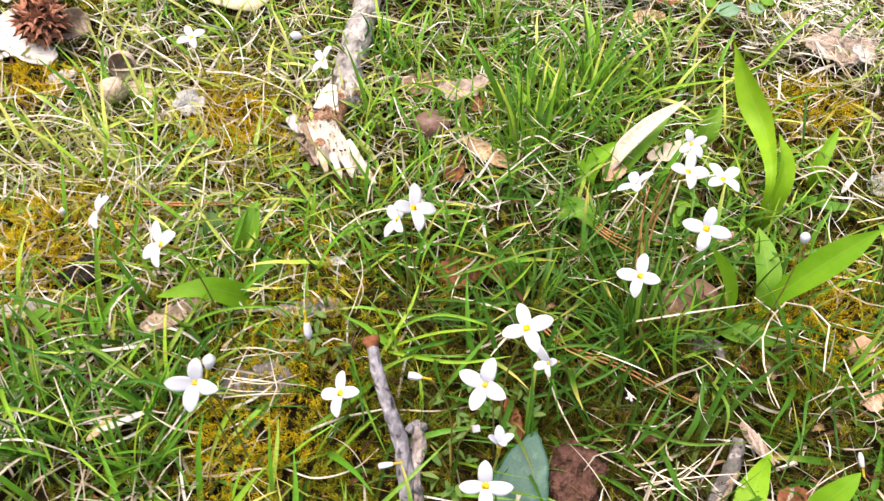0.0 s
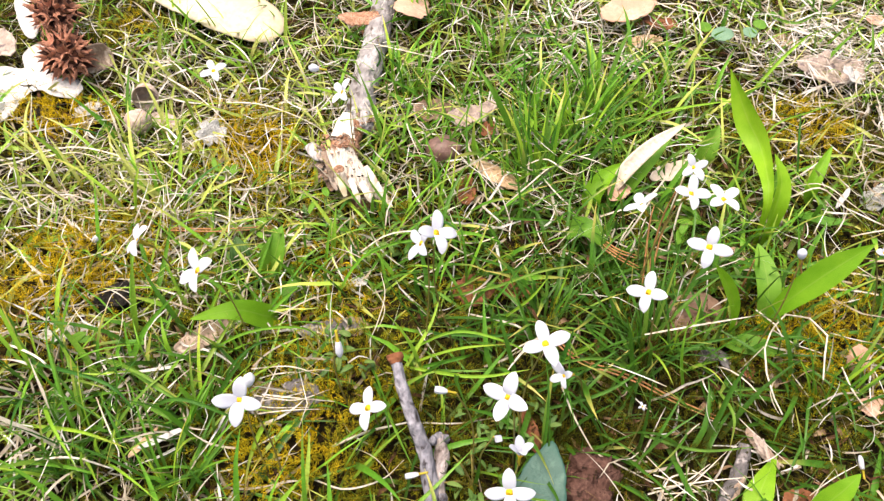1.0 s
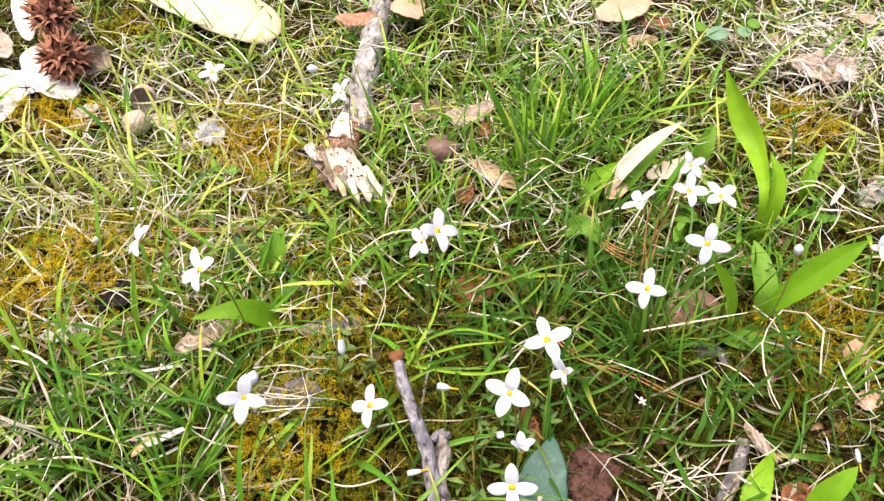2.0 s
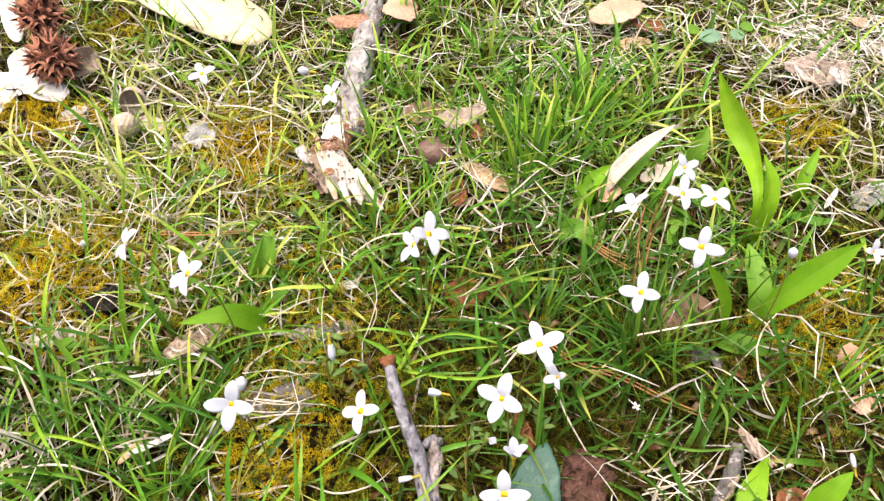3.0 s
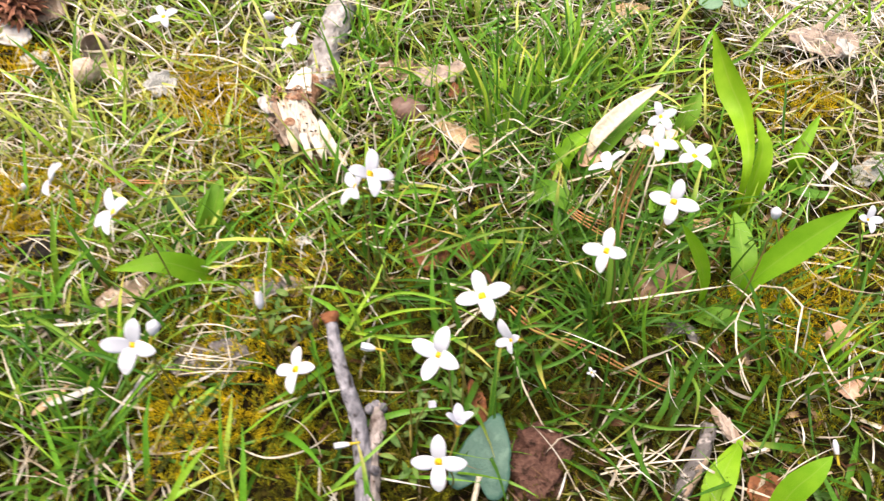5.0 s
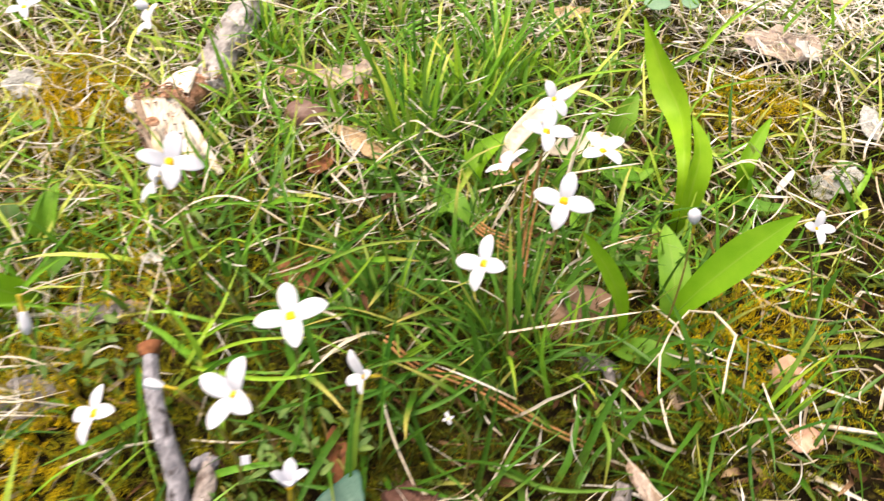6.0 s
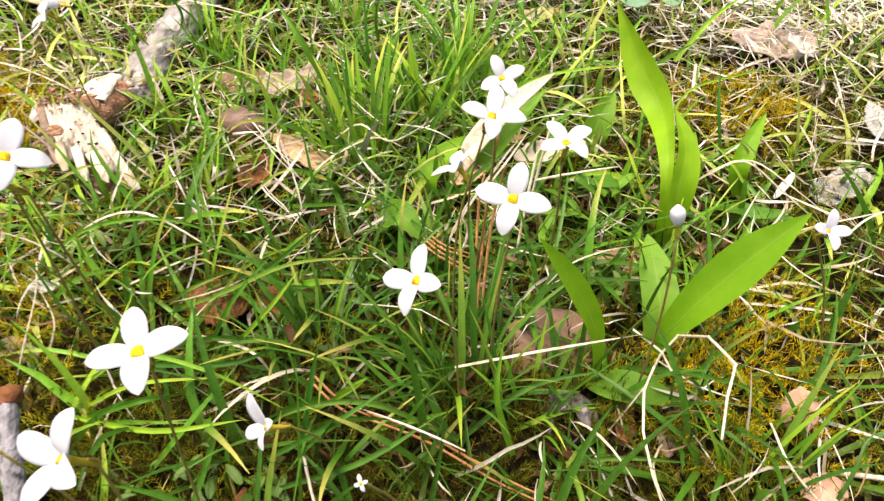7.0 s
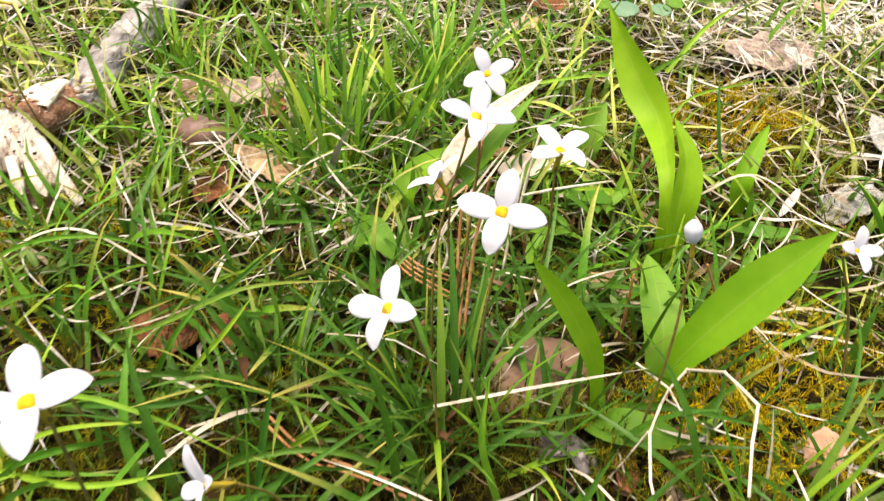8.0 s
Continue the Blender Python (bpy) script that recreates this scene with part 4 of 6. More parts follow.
# -- spiky burs on a bleached leaf --
def capsule_mesh():
    """One seed pod of a bur: an open cup whose rim runs out into two beaks."""
    verts, faces, ringed = [], [], 12
    for level in range(4):
        for k in range(ringed):
            a = 2 * math.pi * k / ringed
            beak = max(0.0, math.cos(2 * a)) ** 4
            flare = 0.18 * math.cos(a) * beak
            r, z = ((0.62, -0.2), (0.56, 0.40), (0.50 - 0.06 * beak, 0.62 + 0.75 * beak + 0.10 * math.sin(3 * a)), (0.30, 0.10))[level]
            if level == 3:
                r, z = 0.34, 0.12
            verts.append((r * math.cos(a) + (flare if level == 2 else 0), 0.72 * r * math.sin(a), z))
    for n in range(3):
        for k in range(ringed):
            a, b = n * ringed + k, n * ringed + (k + 1) % ringed
            faces.append((a, b, b + ringed, a + ringed))
    faces.append(tuple(range(3 * ringed, 4 * ringed)))
    me = mesh_of("seed_pod", verts, faces, M_BUR, None, False)
    me.materials.append(M_BUR_CORE)
    for p in me.polygons:
        p.material_index = int(p.index >= 2 * ringed)
    return me


def beak_mesh(lean):
    verts, faces, _ = tube([(0, 0, -0.1), (0.02, 0, 0.4), (0.10 + lean * 0.3, 0.05, 0.75), (0.2 + lean, 0.1, 1.05)], [0.26, 0.17, 0.085, 0.01], 5, 0.3, 7)
    return mesh_of("beak", verts, faces, M_BUR, None, False)


POD = capsule_mesh()
BEAKS = [beak_mesh(lean) for lean in (0.0, 0.25, 0.5)]


def bur(at, radius, seed, label):
    random.seed(seed)
    ob = root("spiky_bur", at, label, "seed ball", "spiky burs")
    bm = bmesh.new()
    bmesh.ops.create_icosphere(bm, subdivisions=4, radius=radius * 0.66)
    for v in bm.verts:
        v.co *= 1 + 0.22 * noise.noise(v.co * 320)
    core = bpy.data.meshes.new("core")
    bm.to_mesh(core)
    bm.free()
    core.materials.append(M_BUR_CORE)
    core.shade_smooth()
    part("core", core, ob, "dark pitted heart of the seed ball")

    def stud(d, me, out, wide, long):
        turn = d.to_track_quat("Z", "Y").to_matrix().to_4x4() @ Matrix.Rotation(random.uniform(0, 6.28), 4, "Z") @ Matrix.Rotation(random.uniform(-0.3, 0.3), 4, "X")
        part(me.name.split(".")[0], me, ob, m=Matrix.Translation(d * radius * out) @ turn @ Matrix.Diagonal((radius * wide, radius * wide, radius * long, 1)))

    count = 40
    for k in range(count):
        z = 1 - 2 * (k + 0.5) / count
        a = k * 2.39996 + random.uniform(-0.2, 0.2)
        d = Vector((math.sqrt(1 - z * z) * math.cos(a), math.sqrt(1 - z * z) * math.sin(a), z))
        stud(d, POD, 0.58, random.uniform(0.34, 0.46), random.uniform(0.30, 0.42))
        for n in range(2):
            off = Vector((random.uniform(-1, 1), random.uniform(-1, 1), random.uniform(-1, 1))) * 0.22
            stud((d + off).normalized(), BEAKS[(k + n) % 3], 0.60, random.uniform(0.22, 0.40), random.uniform(0.34, 0.58))


bur((-0.2548, 0.4190, 0.0090), 0.0162, 1, "brown spiky seed ball resting on a bleached leaf")
bur((-0.2302, 0.3691, 0.0085), 0.0162, 2, "reddish brown spiky seed ball with open pores")


# -- dead leaves and flakes --
def dead_leaf(at, turn, length, width, material, label, curl=(0, 8), lobes=0, depth=0.1, seed=0, wrinkle=0.0008, name="dead_leaf", thick=0.0004, rag=0.7, square=2.0, edge=None):
    random.seed(seed)
    bend, roll = curl

    def height(x, y):
        q = Vector((x * 90 + seed, y * 90, seed))
        return bend * x * x + roll * y * y + wrinkle * noise.noise(q) * 1.5 + wrinkle * 0.6 * noise.noise(q * 2.7)

    verts, faces, uv = plate(edge or lobed(length / 2, width / 2, lobes, depth, seed, rag, square), height, thick, 9, 72 if edge is None else 132)
    ob = new(name, mesh_of(name, verts, faces, material, uv))
    ob.matrix_world = Matrix.Translation(at) @ pose(0, 0, 0, *turn)
    return tagged(ob, label, "dead leaf", "dead leaves")


def palmate(waist, lobes):
    """A leaf with spread lobes: each an angle, a length and a breadth in degrees."""
    def edge(a):
        r = waist
        for heading, long, broad in lobes:
            off = (math.degrees(a) - heading + 180) % 360 - 180
            r = max(r, waist + (long - waist) * math.exp(-(off / broad) ** 4))
        return r * (1 + 0.03 * math.sin(11 * a) + 0.02 * math.sin(23 * a + 1))
    return edge


dead_leaf((-0.2507, 0.3616, -0.0025), (4, -2, 0), 0.09, 0.09, M_WHITE_LEAF, "large bleached lobed leaf under the burs", (-3, -2), 0, 0, 2, 0.0010, edge=palmate(0.0125, ((-22, 0.031, 26), (-128, 0.050, 28), (178, 0.052, 30), (108, 0.042, 22), (45, 0.030, 34))))
dead_leaf((-0.2800, 0.4300, 0.0010), (0, 6, -64), 0.064, 0.0125, M_WHITE_LEAF, "bleached leaf strip beside the burs", (2, 12), 0, 0.0, 5, 0.0008, rag=0.3)
dead_leaf((-0.2850, 0.3960, 0.0010), (16, 8, -38), 0.034, 0.018, M_ASH, "pinkish grey dead leaf beside a bleached leaf", (4, 20), 3, 0.12, 9, 0.0012)
dead_leaf((-0.2150, 0.3735, 0.0045), (74, -14, 14), 0.021, 0.0165, M_GREYLEAF, "pinkish brown curled flap of leaf beside a bur", (26, 40), 2, 0.04, 8, 0.0006, rag=0.3, square=3.4)
dead_leaf((-0.1575, 0.4395, 0.0100), (4, 6, -31), 0.119, 0.046, M_CREAM, "large cream-coloured curled dead leaf", (-2, -9), 2, 0.02, 3, 0.0005, thick=0.0008, rag=0.18, square=2.6)
dead_leaf((-0.0555, 0.4153, 0.0060), (10, 5, 15), 0.028, 0.014, M_ROT, "pinkish brown leaf against the stick", (6, -30), 2, 0.08, 11)
dead_leaf((-0.0211, 0.4324, 0.0040), (15, 10, 80), 0.042, 0.024, M_PINK, "pale brown leaf behind the stick", (4, -12), 2, 0.08, 12)
dead_leaf((0.1225, 0.4256, 0.0040), (18, -5, 10), 0.042, 0.020, M_PINK, "pinkish dead leaf lying on straw", (4, 14), 2, 0.1, 13)
dead_leaf((0.1451, 0.4232, -0.0040), (8, 6, -15), 0.026, 0.014, M_RUST, "small rust-brown leaf on straw", (10, 10), 3, 0.15, 14)
dead_leaf((0.1344, 0.4092, -0.0090), (5, 0, 10), 0.024, 0.012, M_TAN, "small tan leaf scrap on straw", (10, 10), 3, 0.15, 15)
dead_leaf((0.2430, 0.3680, -0.0060), (12, 0, -15), 0.044, 0.026, M_ASH, "crumpled grey-brown leaf on straw", (8, 22), 5, 0.25, 16, 0.0022)
dead_leaf((0.2484, 0.3550, 0.0000), (20, 20, 20), 0.020, 0.014, M_WHITE_LEAF, "torn pale leaf scrap", (10, 22), 5, 0.3, 17, 0.0015)
dead_leaf((0.2287, 0.4089, -0.0090), (8, 6, 12), 0.022, 0.014, M_TAN, "small tan leaf scrap on straw", (6, 12), 3, 0.2, 18)
dead_leaf((0.2942, 0.4249, -0.0040), (8, 6, 12), 0.014, 0.012, M_PINK, "small pinkish leaf scrap", (6, 12), 3, 0.2, 19)
dead_leaf((0.0145, 0.3205, 0.0000), (16, -10, 10), 0.030, 0.014, M_ASH, "crumpled pinkish grey dead leaf", (6, 20), 5, 0.28, 20, 0.0034)
dead_leaf((0.0235, 0.3117, -0.0040), (16, -10, 60), 0.013, 0.009, M_RUST, "rust-brown shreds of leaf beside a crumpled leaf", (6, 20), 6, 0.45, 71, 0.0022)
dead_leaf((0.0270, 0.2756, -0.0050), (-12, 10, -33), 0.032, 0.015, M_TAN, "curved tan leaf half in the grass", (-3, -26), 2, 0.08, 21)
dead_leaf((0.0096, 0.2651, -0.0080), (20, 10, 80), 0.030, 0.010, M_RUST, "narrow brown leaf under the grass", (6, 30), 2, 0.1, 22)
dead_leaf((0.1219, 0.2747, -0.0040), (10, 0, 22), 0.032, 0.011, M_BRACT, "light brown folded dead leaf", (3, 30), 3, 0.12, 23)
dead_leaf((0.0907, 0.2634, -0.0040), (16, 0, 55), 0.026, 0.012, M_PINK, "pinkish base of a dead leaf", (3, 30), 3, 0.12, 24)
dead_leaf((0.1135, 0.1825, -0.0100), (34, 6, 14), 0.032, 0.024, M_DOME, "domed brown dead leaf beside a tuft", (-12, -24), 2, 0.03, 25, 0.0005, rag=0.25, thick=0.0006)
dead_leaf((0.1373, 0.2181, -0.0100), (10, 6, 14), 0.020, 0.012, M_PINK, "pale brown leaf scrap between leaves", (6, 12), 3, 0.2, 26)
dead_leaf((0.0102, 0.1992, -0.0100), (14, 0, 5), 0.020, 0.017, M_RUST, "rust-red leaf piece deep in the grass", (6, 16), 4, 0.15, 27)
dead_leaf((0.0317, 0.2011, -0.0100), (10, 8, 25), 0.022, 0.013, M_RUST, "rust-red leaf piece deep in the grass", (6, 16), 4, 0.15, 28)
dead_leaf((-0.0080, 0.3380, -0.0110), (10, 8, 25), 0.030, 0.018, M_BROWN, "dark red-brown leaf under dry blades", (6, 10), 4, 0.15, 29)
dead_leaf((0.1735, 0.1550, -0.0035), (50, 0, -18), 0.0090, 0.0130, M_PINK, "small spotted tan leaf propped in the moss", (6, -14), 2, 0.1, 30)
dead_leaf((0.1755, 0.1370, -0.0115), (8, 6, 20), 0.014, 0.009, M_PINK, "red-brown leaf scrap in the moss", (6, 16), 4, 0.15, 31)
dead_leaf((0.1232, 0.1190, -0.0120), (15, 10, -60), 0.020, 0.005, M_GREYLEAF, "frayed grey leaf tip above a broad leaf", (6, 40), 4, 0.15, 32)
dead_leaf((-0.0758, 0.1450, -0.0140), (10, 5, -25), 0.030, 0.010, M_GREYLEAF, "layered grey-brown leaf under straw", (3, 14), 3, 0.15, 33, 0.0014)
dead_leaf((-0.0480, 0.1792, -0.0100), (12, 5, 5), 0.022, 0.010, M_GREYLEAF, "small grey dead leaf in the moss", (3, 18), 4, 0.2, 34, 0.0014)
dead_leaf((-0.1083, 0.1754, -0.0120), (8, 3, 50), 0.024, 0.014, M_GREYLEAF, "grey-pink dead leaf under a green leaf", (3, 14), 3, 0.15, 35)
dead_leaf((0.2292, 0.2581, -0.0080), (16, -8, 20), 0.030, 0.013, M_LICHEN, "lichen-white flake of bark", (3, 12), 5, 0.3, 36, 0.0018, name="bark_flake")
dead_leaf((0.2054, 0.2536, -0.0040), (16, -8, 48), 0.018, 0.003, M_WHITE_LEAF, "narrow white bleached bract on straw", (3, 40), 2, 0.1, 37)
dead_leaf((0.0314, 0.1297, -0.0160), (30, -8, 100), 0.020, 0.008, M_RUST, "brown leaf scrap under a flower", (3, 30), 2, 0.1, 38)
dead_leaf((0.1295, 0.1575, -0.0120), (20, -8, 80), 0.014, 0.007, M_RUST, "curled rust-brown leaf scrap in moss", (10, -40), 4, 0.2, 40)
dead_leaf((0.1421, 0.1556, -0.0140), (20, -8, 60), 0.018, 0.007, M_GREYLEAF, "slate-grey bark flake in the moss", (4, -20), 4, 0.2, 41, name="bark_flake")
dead_leaf((-0.1307, 0.3025, 0.0020), (36, 5, 10), 0.017, 0.015, M_LICHEN, "pale grey flake of lichen", (10, 20), 6, 0.4, 42, 0.002, name="lichen_flake")
dead_leaf((-0.2126, 0.3348, -0.0060), (10, 5, 40), 0.018, 0.011, M_LICHEN, "pale green-grey lichen scrap", (6, 10), 5, 0.3, 43, 0.0012, name="lichen_flake")
dead_leaf((-0.0439, 0.2020, -0.0060), (10, 5, 10), 0.010, 0.0055, M_WHITE_LEAF, "small grey-white flake in the grass", (6, 10), 2, 0.1, 44)
dead_leaf((-0.1238, 0.1213, -0.0060), (10, 5, 60), 0.016, 0.003, M_TAN, "pale strip of dead leaf in the grass", (6, 40), 2, 0.2, 45)
dead_leaf((-0.1167, 0.1235, -0.0060), (10, 5, 30), 0.020, 0.003, M_WHITE_LEAF, "pale strip of dead leaf in the grass", (6, 40), 2, 0.2, 46)

dead_leaf((0.2594, 0.2976, -0.0040), (20, -8, 70), 0.024, 0.013, M_LICHEN, "pale pinkish white flake of bark on straw", (8, 20), 4, 0.2, 47, 0.0014, name="bark_flake")
dead_leaf((-0.1757, 0.1787, -0.0100), (10, 5, 20), 0.024, 0.009, M_WHITE_LEAF, "torn pale leaf scrap in the grass", (6, 20), 5, 0.3, 49, 0.0016)
dead_leaf((-0.1561, 0.1729, -0.0120), (10, 5, 20), 0.018, 0.010, M_RUST, "rust-brown leaf scrap under the grass", (6, 20), 4, 0.2, 50, 0.0012)
dead_leaf((-0.1109, 0.1713, -0.0060), (12, 5, 40), 0.026, 0.010, M_GREYLEAF, "pinkish grey leaf under a bright green leaf", (4, 24), 3, 0.15, 51, 0.0010)

# the long papery bract
bract = sheet([(0.0856, 0.2613, -0.0060), (0.0930, 0.2660, 0.0060), (0.1045, 0.2705, 0.0180), (0.1193, 0.2738, 0.0295)], 0.0082, (-0.3, -0.6, 0.75), lambda s: max(0.03, math.sin(math.pi * (0.12 + 0.88 * s)) ** 0.7), 0.35, 0.0005, 16, 6)
tagged(new("papery_bract", mesh_of("papery_bract", *bract[:2], M_BRACT, bract[2])), "long pale papery bract beside green leaves", "dead leaf")


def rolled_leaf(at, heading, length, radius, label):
    """A dead leaf curled into a tube, open at both ends; its inner skin is painted black for shade."""
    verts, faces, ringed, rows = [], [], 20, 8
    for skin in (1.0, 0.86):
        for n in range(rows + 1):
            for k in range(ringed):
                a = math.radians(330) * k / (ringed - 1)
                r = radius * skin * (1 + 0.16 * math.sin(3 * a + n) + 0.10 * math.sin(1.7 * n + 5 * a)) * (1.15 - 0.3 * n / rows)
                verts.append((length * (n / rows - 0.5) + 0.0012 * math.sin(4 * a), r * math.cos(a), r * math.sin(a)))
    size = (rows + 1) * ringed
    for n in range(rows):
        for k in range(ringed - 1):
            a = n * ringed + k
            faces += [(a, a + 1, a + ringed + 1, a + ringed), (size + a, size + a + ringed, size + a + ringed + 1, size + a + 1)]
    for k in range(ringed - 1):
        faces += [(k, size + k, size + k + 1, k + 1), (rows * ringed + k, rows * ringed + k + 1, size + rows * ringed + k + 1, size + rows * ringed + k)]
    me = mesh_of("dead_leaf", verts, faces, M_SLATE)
    # The inner faces take black, a painted shade inside the roll.
    me.materials.append(M_CHAR_AND_SHADE)
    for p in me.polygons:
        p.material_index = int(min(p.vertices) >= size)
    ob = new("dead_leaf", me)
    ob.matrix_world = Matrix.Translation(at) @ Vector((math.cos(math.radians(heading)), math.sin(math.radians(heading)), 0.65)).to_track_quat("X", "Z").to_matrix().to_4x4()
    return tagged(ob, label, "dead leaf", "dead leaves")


rolled_leaf((0.1139, 0.1580, -0.0120), -105, 0.010, 0.0060, "slate-grey dead leaf rolled up, its inside painted black for shade")

# -- layered litter beside a flower, and the rotten stick low in the hollow --
dead_leaf((-0.0700, 0.1420, -0.0100), (6, 3, 12), 0.034, 0.012, M_SLATE, "dark grey-brown leaf under white strands", (3, 14), 3, 0.15, 72, 0.0014)
dead_leaf((-0.0640, 0.1455, -0.0060), (14, 5, -12), 0.016, 0.007, M_SLATE, "slate-grey fibrous flake on a dark leaf", (6, 20), 4, 0.25, 73, 0.0014)
dead_leaf((-0.0560, 0.1765, -0.0070), (10, 5, 10), 0.028, 0.009, M_SLATE, "grey felted scrap of dead leaf in the moss", (4, 16), 5, 0.3, 74, 0.0018)
for x, y, heading, wide in ((0.1200, 0.1178, -70, 0.0030), (0.1216, 0.1168, -58, 0.0022), (0.1222, 0.1150, -80, 0.0018)):
    dead_leaf((x, y, -0.0065), (22, 24, heading), 0.010, wide * 0.8, M_ASH, "frayed papery strip over a dark hollow", (-10, 60), 3, 0.2, 75, 0.0006)
dead_leaf((0.1323, 0.0976, -0.0150), (8, 5, 20), 0.016, 0.011, M_RUST, "rust-red leaf scrap deep in the hollow", (4, 16), 4, 0.2, 76, 0.0012)
ROTTEN = root("rotten_twig", (0.1124, 0.1095, -0.0150), "dark rotten twig with grey streaks in a hollow", "twig")
line = [Vector(p) - Vector((0.1124, 0.1095, -0.0150)) for p in ((0.1172, 0.1205, -0.0125), (0.1150, 0.1150, -0.0135), (0.1120, 0.1090, -0.0155), (0.1070, 0.1025, -0.0170), (0.1010, 0.0950, -0.0180))]
part("rotten_stem", mesh_of("rotten_stem", *tube(line, [0.0022, 0.0028, 0.0030, 0.0030, 0.0030], 12, 0.45, 40, seed=27, flute=0.08)[:2], M_SLATE), ROTTEN)
part("torn_bark", mesh_of("torn_bark", *tube([p + Vector((0.0016, -0.0004, 0.0016)) for p in line[2:]], [0.0012, 0.0018, 0.0014], 8, 0.6, 16, seed=28)[:2], M_GREYLEAF), ROTTEN, "pale strip of torn bark")

# -- nuts, husk, clod --
def lump(name, at, size, material, label, category, seed, rough=0.12, turn=(0, 0, 0)):
    bm = bmesh.new()
    bmesh.ops.create_icosphere(bm, subdivisions=4, radius=1)
    for v in bm.verts:
        v.co *= 1 + rough * noise.noise(v.co * 1.7 + Vector((seed, 0, 0))) + rough * 0.5 * noise.noise(v.co * 5 + Vector((0, seed, 0)))
        v.co = Vector((v.co.x * size[0], v.co.y * size[1], v.co.z * size[2]))
    me = bpy.data.meshes.new(name)
    bm.to_mesh(me)
    bm.free()
    me.materials.append(material)
    me.shade_smooth()
    ob = new(name, me)
    ob.matrix_world = Matrix.Translation(at) @ pose(0, 0, 0, *turn)
    return tagged(ob, label, category)


lump("nut", (-0.0021, 0.3000, -0.0090), (0.0105, 0.0085, 0.0072), M_NUT, "smooth dull brown nut half sunk in grass", "nut", 3, 0.05)
lump("soil_clod", (0.0554, 0.1134, -0.0190), (0.011, 0.008, 0.007), M_CLOD, "crumbly reddish brown clod of earth", "clod", 5, 0.55)
lump("soil_clod", (0.0519, 0.1038, -0.0200), (0.011, 0.010, 0.007), M_CLOD, "crumbly reddish brown clod of earth", "clod", 9, 0.55)
# Added lump: fills the rolled leaf so its hollow looks black.
lump("charred_wood", (0.1139, 0.1605, -0.0165), (0.006, 0.005, 0.005), M_CHAR_AND_SHADE, "black lump added in a rolled leaf to darken its hollow", "wood", 8, 0.4)
lump("charred_wood", (-0.1542, 0.1940, -0.0060), (0.0105, 0.0075, 0.0055), M_CHAR_AND_SHADE, "black charred lump of wood under straw", "wood", 6, 0.4)
# Added lump: its black stands for the shade under the leaf.
lump("charred_wood", (-0.2525, 0.3432, -0.0160), (0.014, 0.007, 0.004), M_CHAR_AND_SHADE, "black lump added as the shaded hollow below a bleached leaf", "wood", 7, 0.4)


def husk(at, radius, label):
    """A split nut husk: a domed shell with a hollow under its rim, and a smaller half in front."""
    ob = root("nut_husk", at, label, "nut husk")
    profile = [(0.05, 1.0), (0.5, 0.93), (0.85, 0.62), (1.0, 0.15), (0.92, 0.15), (0.78, 0.55), (0.45, 0.82), (0.05, 0.88)]
    verts, faces, ringed = [], [], 24
    for r, z in profile:
        for k in range(ringed):
            a = 2 * math.pi * k / ringed
            verts.append((r * radius * math.cos(a), r * radius * math.sin(a), z * radius))
    for n in range(len(profile) - 1):
        for k in range(ringed):
            a, b = n * ringed + k, n * ringed + (k + 1) % ringed
            faces.append((a, b, b + ringed, a + ringed))
    faces.append(tuple(range(ringed))[::-1])
    shell = mesh_of("half_shell", verts, faces, M_SHELL)
    part("half_shell", shell, ob, "dark hollow half of the husk with a pale rim", pose(0, 0, 0, -96, 0, 8) @ Matrix.Diagonal((1.0, 1.15, 1.7, 1)))
    flap = plate(lobed(0.009, 0.0055, 2, 0.1, 4, 0.5), lambda x, y: -30 * y * y + 6 * x * x, 0.0006, 6, 40)
    part("husk_flap", mesh_of("husk_flap", *flap[:2], M_SHELL, flap[2]), ob, "curved tan flap of the husk", pose(0.0115, -0.0080, -0.0075, 10, 10, -25))


husk((-0.1765, 0.3345, 0.0000), 0.0076, "split weathered nut husk with a dark hollow")
lump("nut", (-0.1775, 0.3190, -0.0030), (0.0078, 0.0074, 0.0072), M_SHELL, "round pale beige nut below a split husk", "nut", 12, 0.06)



# -- the bleached forked stalk and other single dry stalks --
def dry_stalk(points, radius, label="single bleached dry grass stalk", flat=None, material=None):
    at = Vector(points[0])
    if flat:
        verts, faces, uv = sheet(points, flat * 0.40, (0.1, -0.4, 0.9), grassy, 0.5, 0.00025, 14, 4, random.uniform(-1.2, 1.2), 0, at)
    else:
        verts, faces, uv = tube(points, [radius * 0.55, radius * 0.6, radius * 0.5, radius * 0.36], 7, 0.12, 5 * len(points), at, random.random() * 9)
    ob = new("dry_stalk", mesh_of("dry_stalk", verts, faces, material or M_STALK, uv))
    ob.matrix_world = Matrix.Translation(at)
    return tagged(ob, label, "dry stalk", "dry stalks")


def kinked(points):
    """Doubles the inner corners, so that the smooth line keeps its sharp bends."""
    out = [points[0]]
    for a, b, c in zip(points, points[1:], points[2:]):
        a, b, c = Vector(a), Vector(b), Vector(c)
        out += [tuple(b.lerp(a, 0.06)), tuple(b.lerp(c, 0.06))]
    return out + [points[-1]]


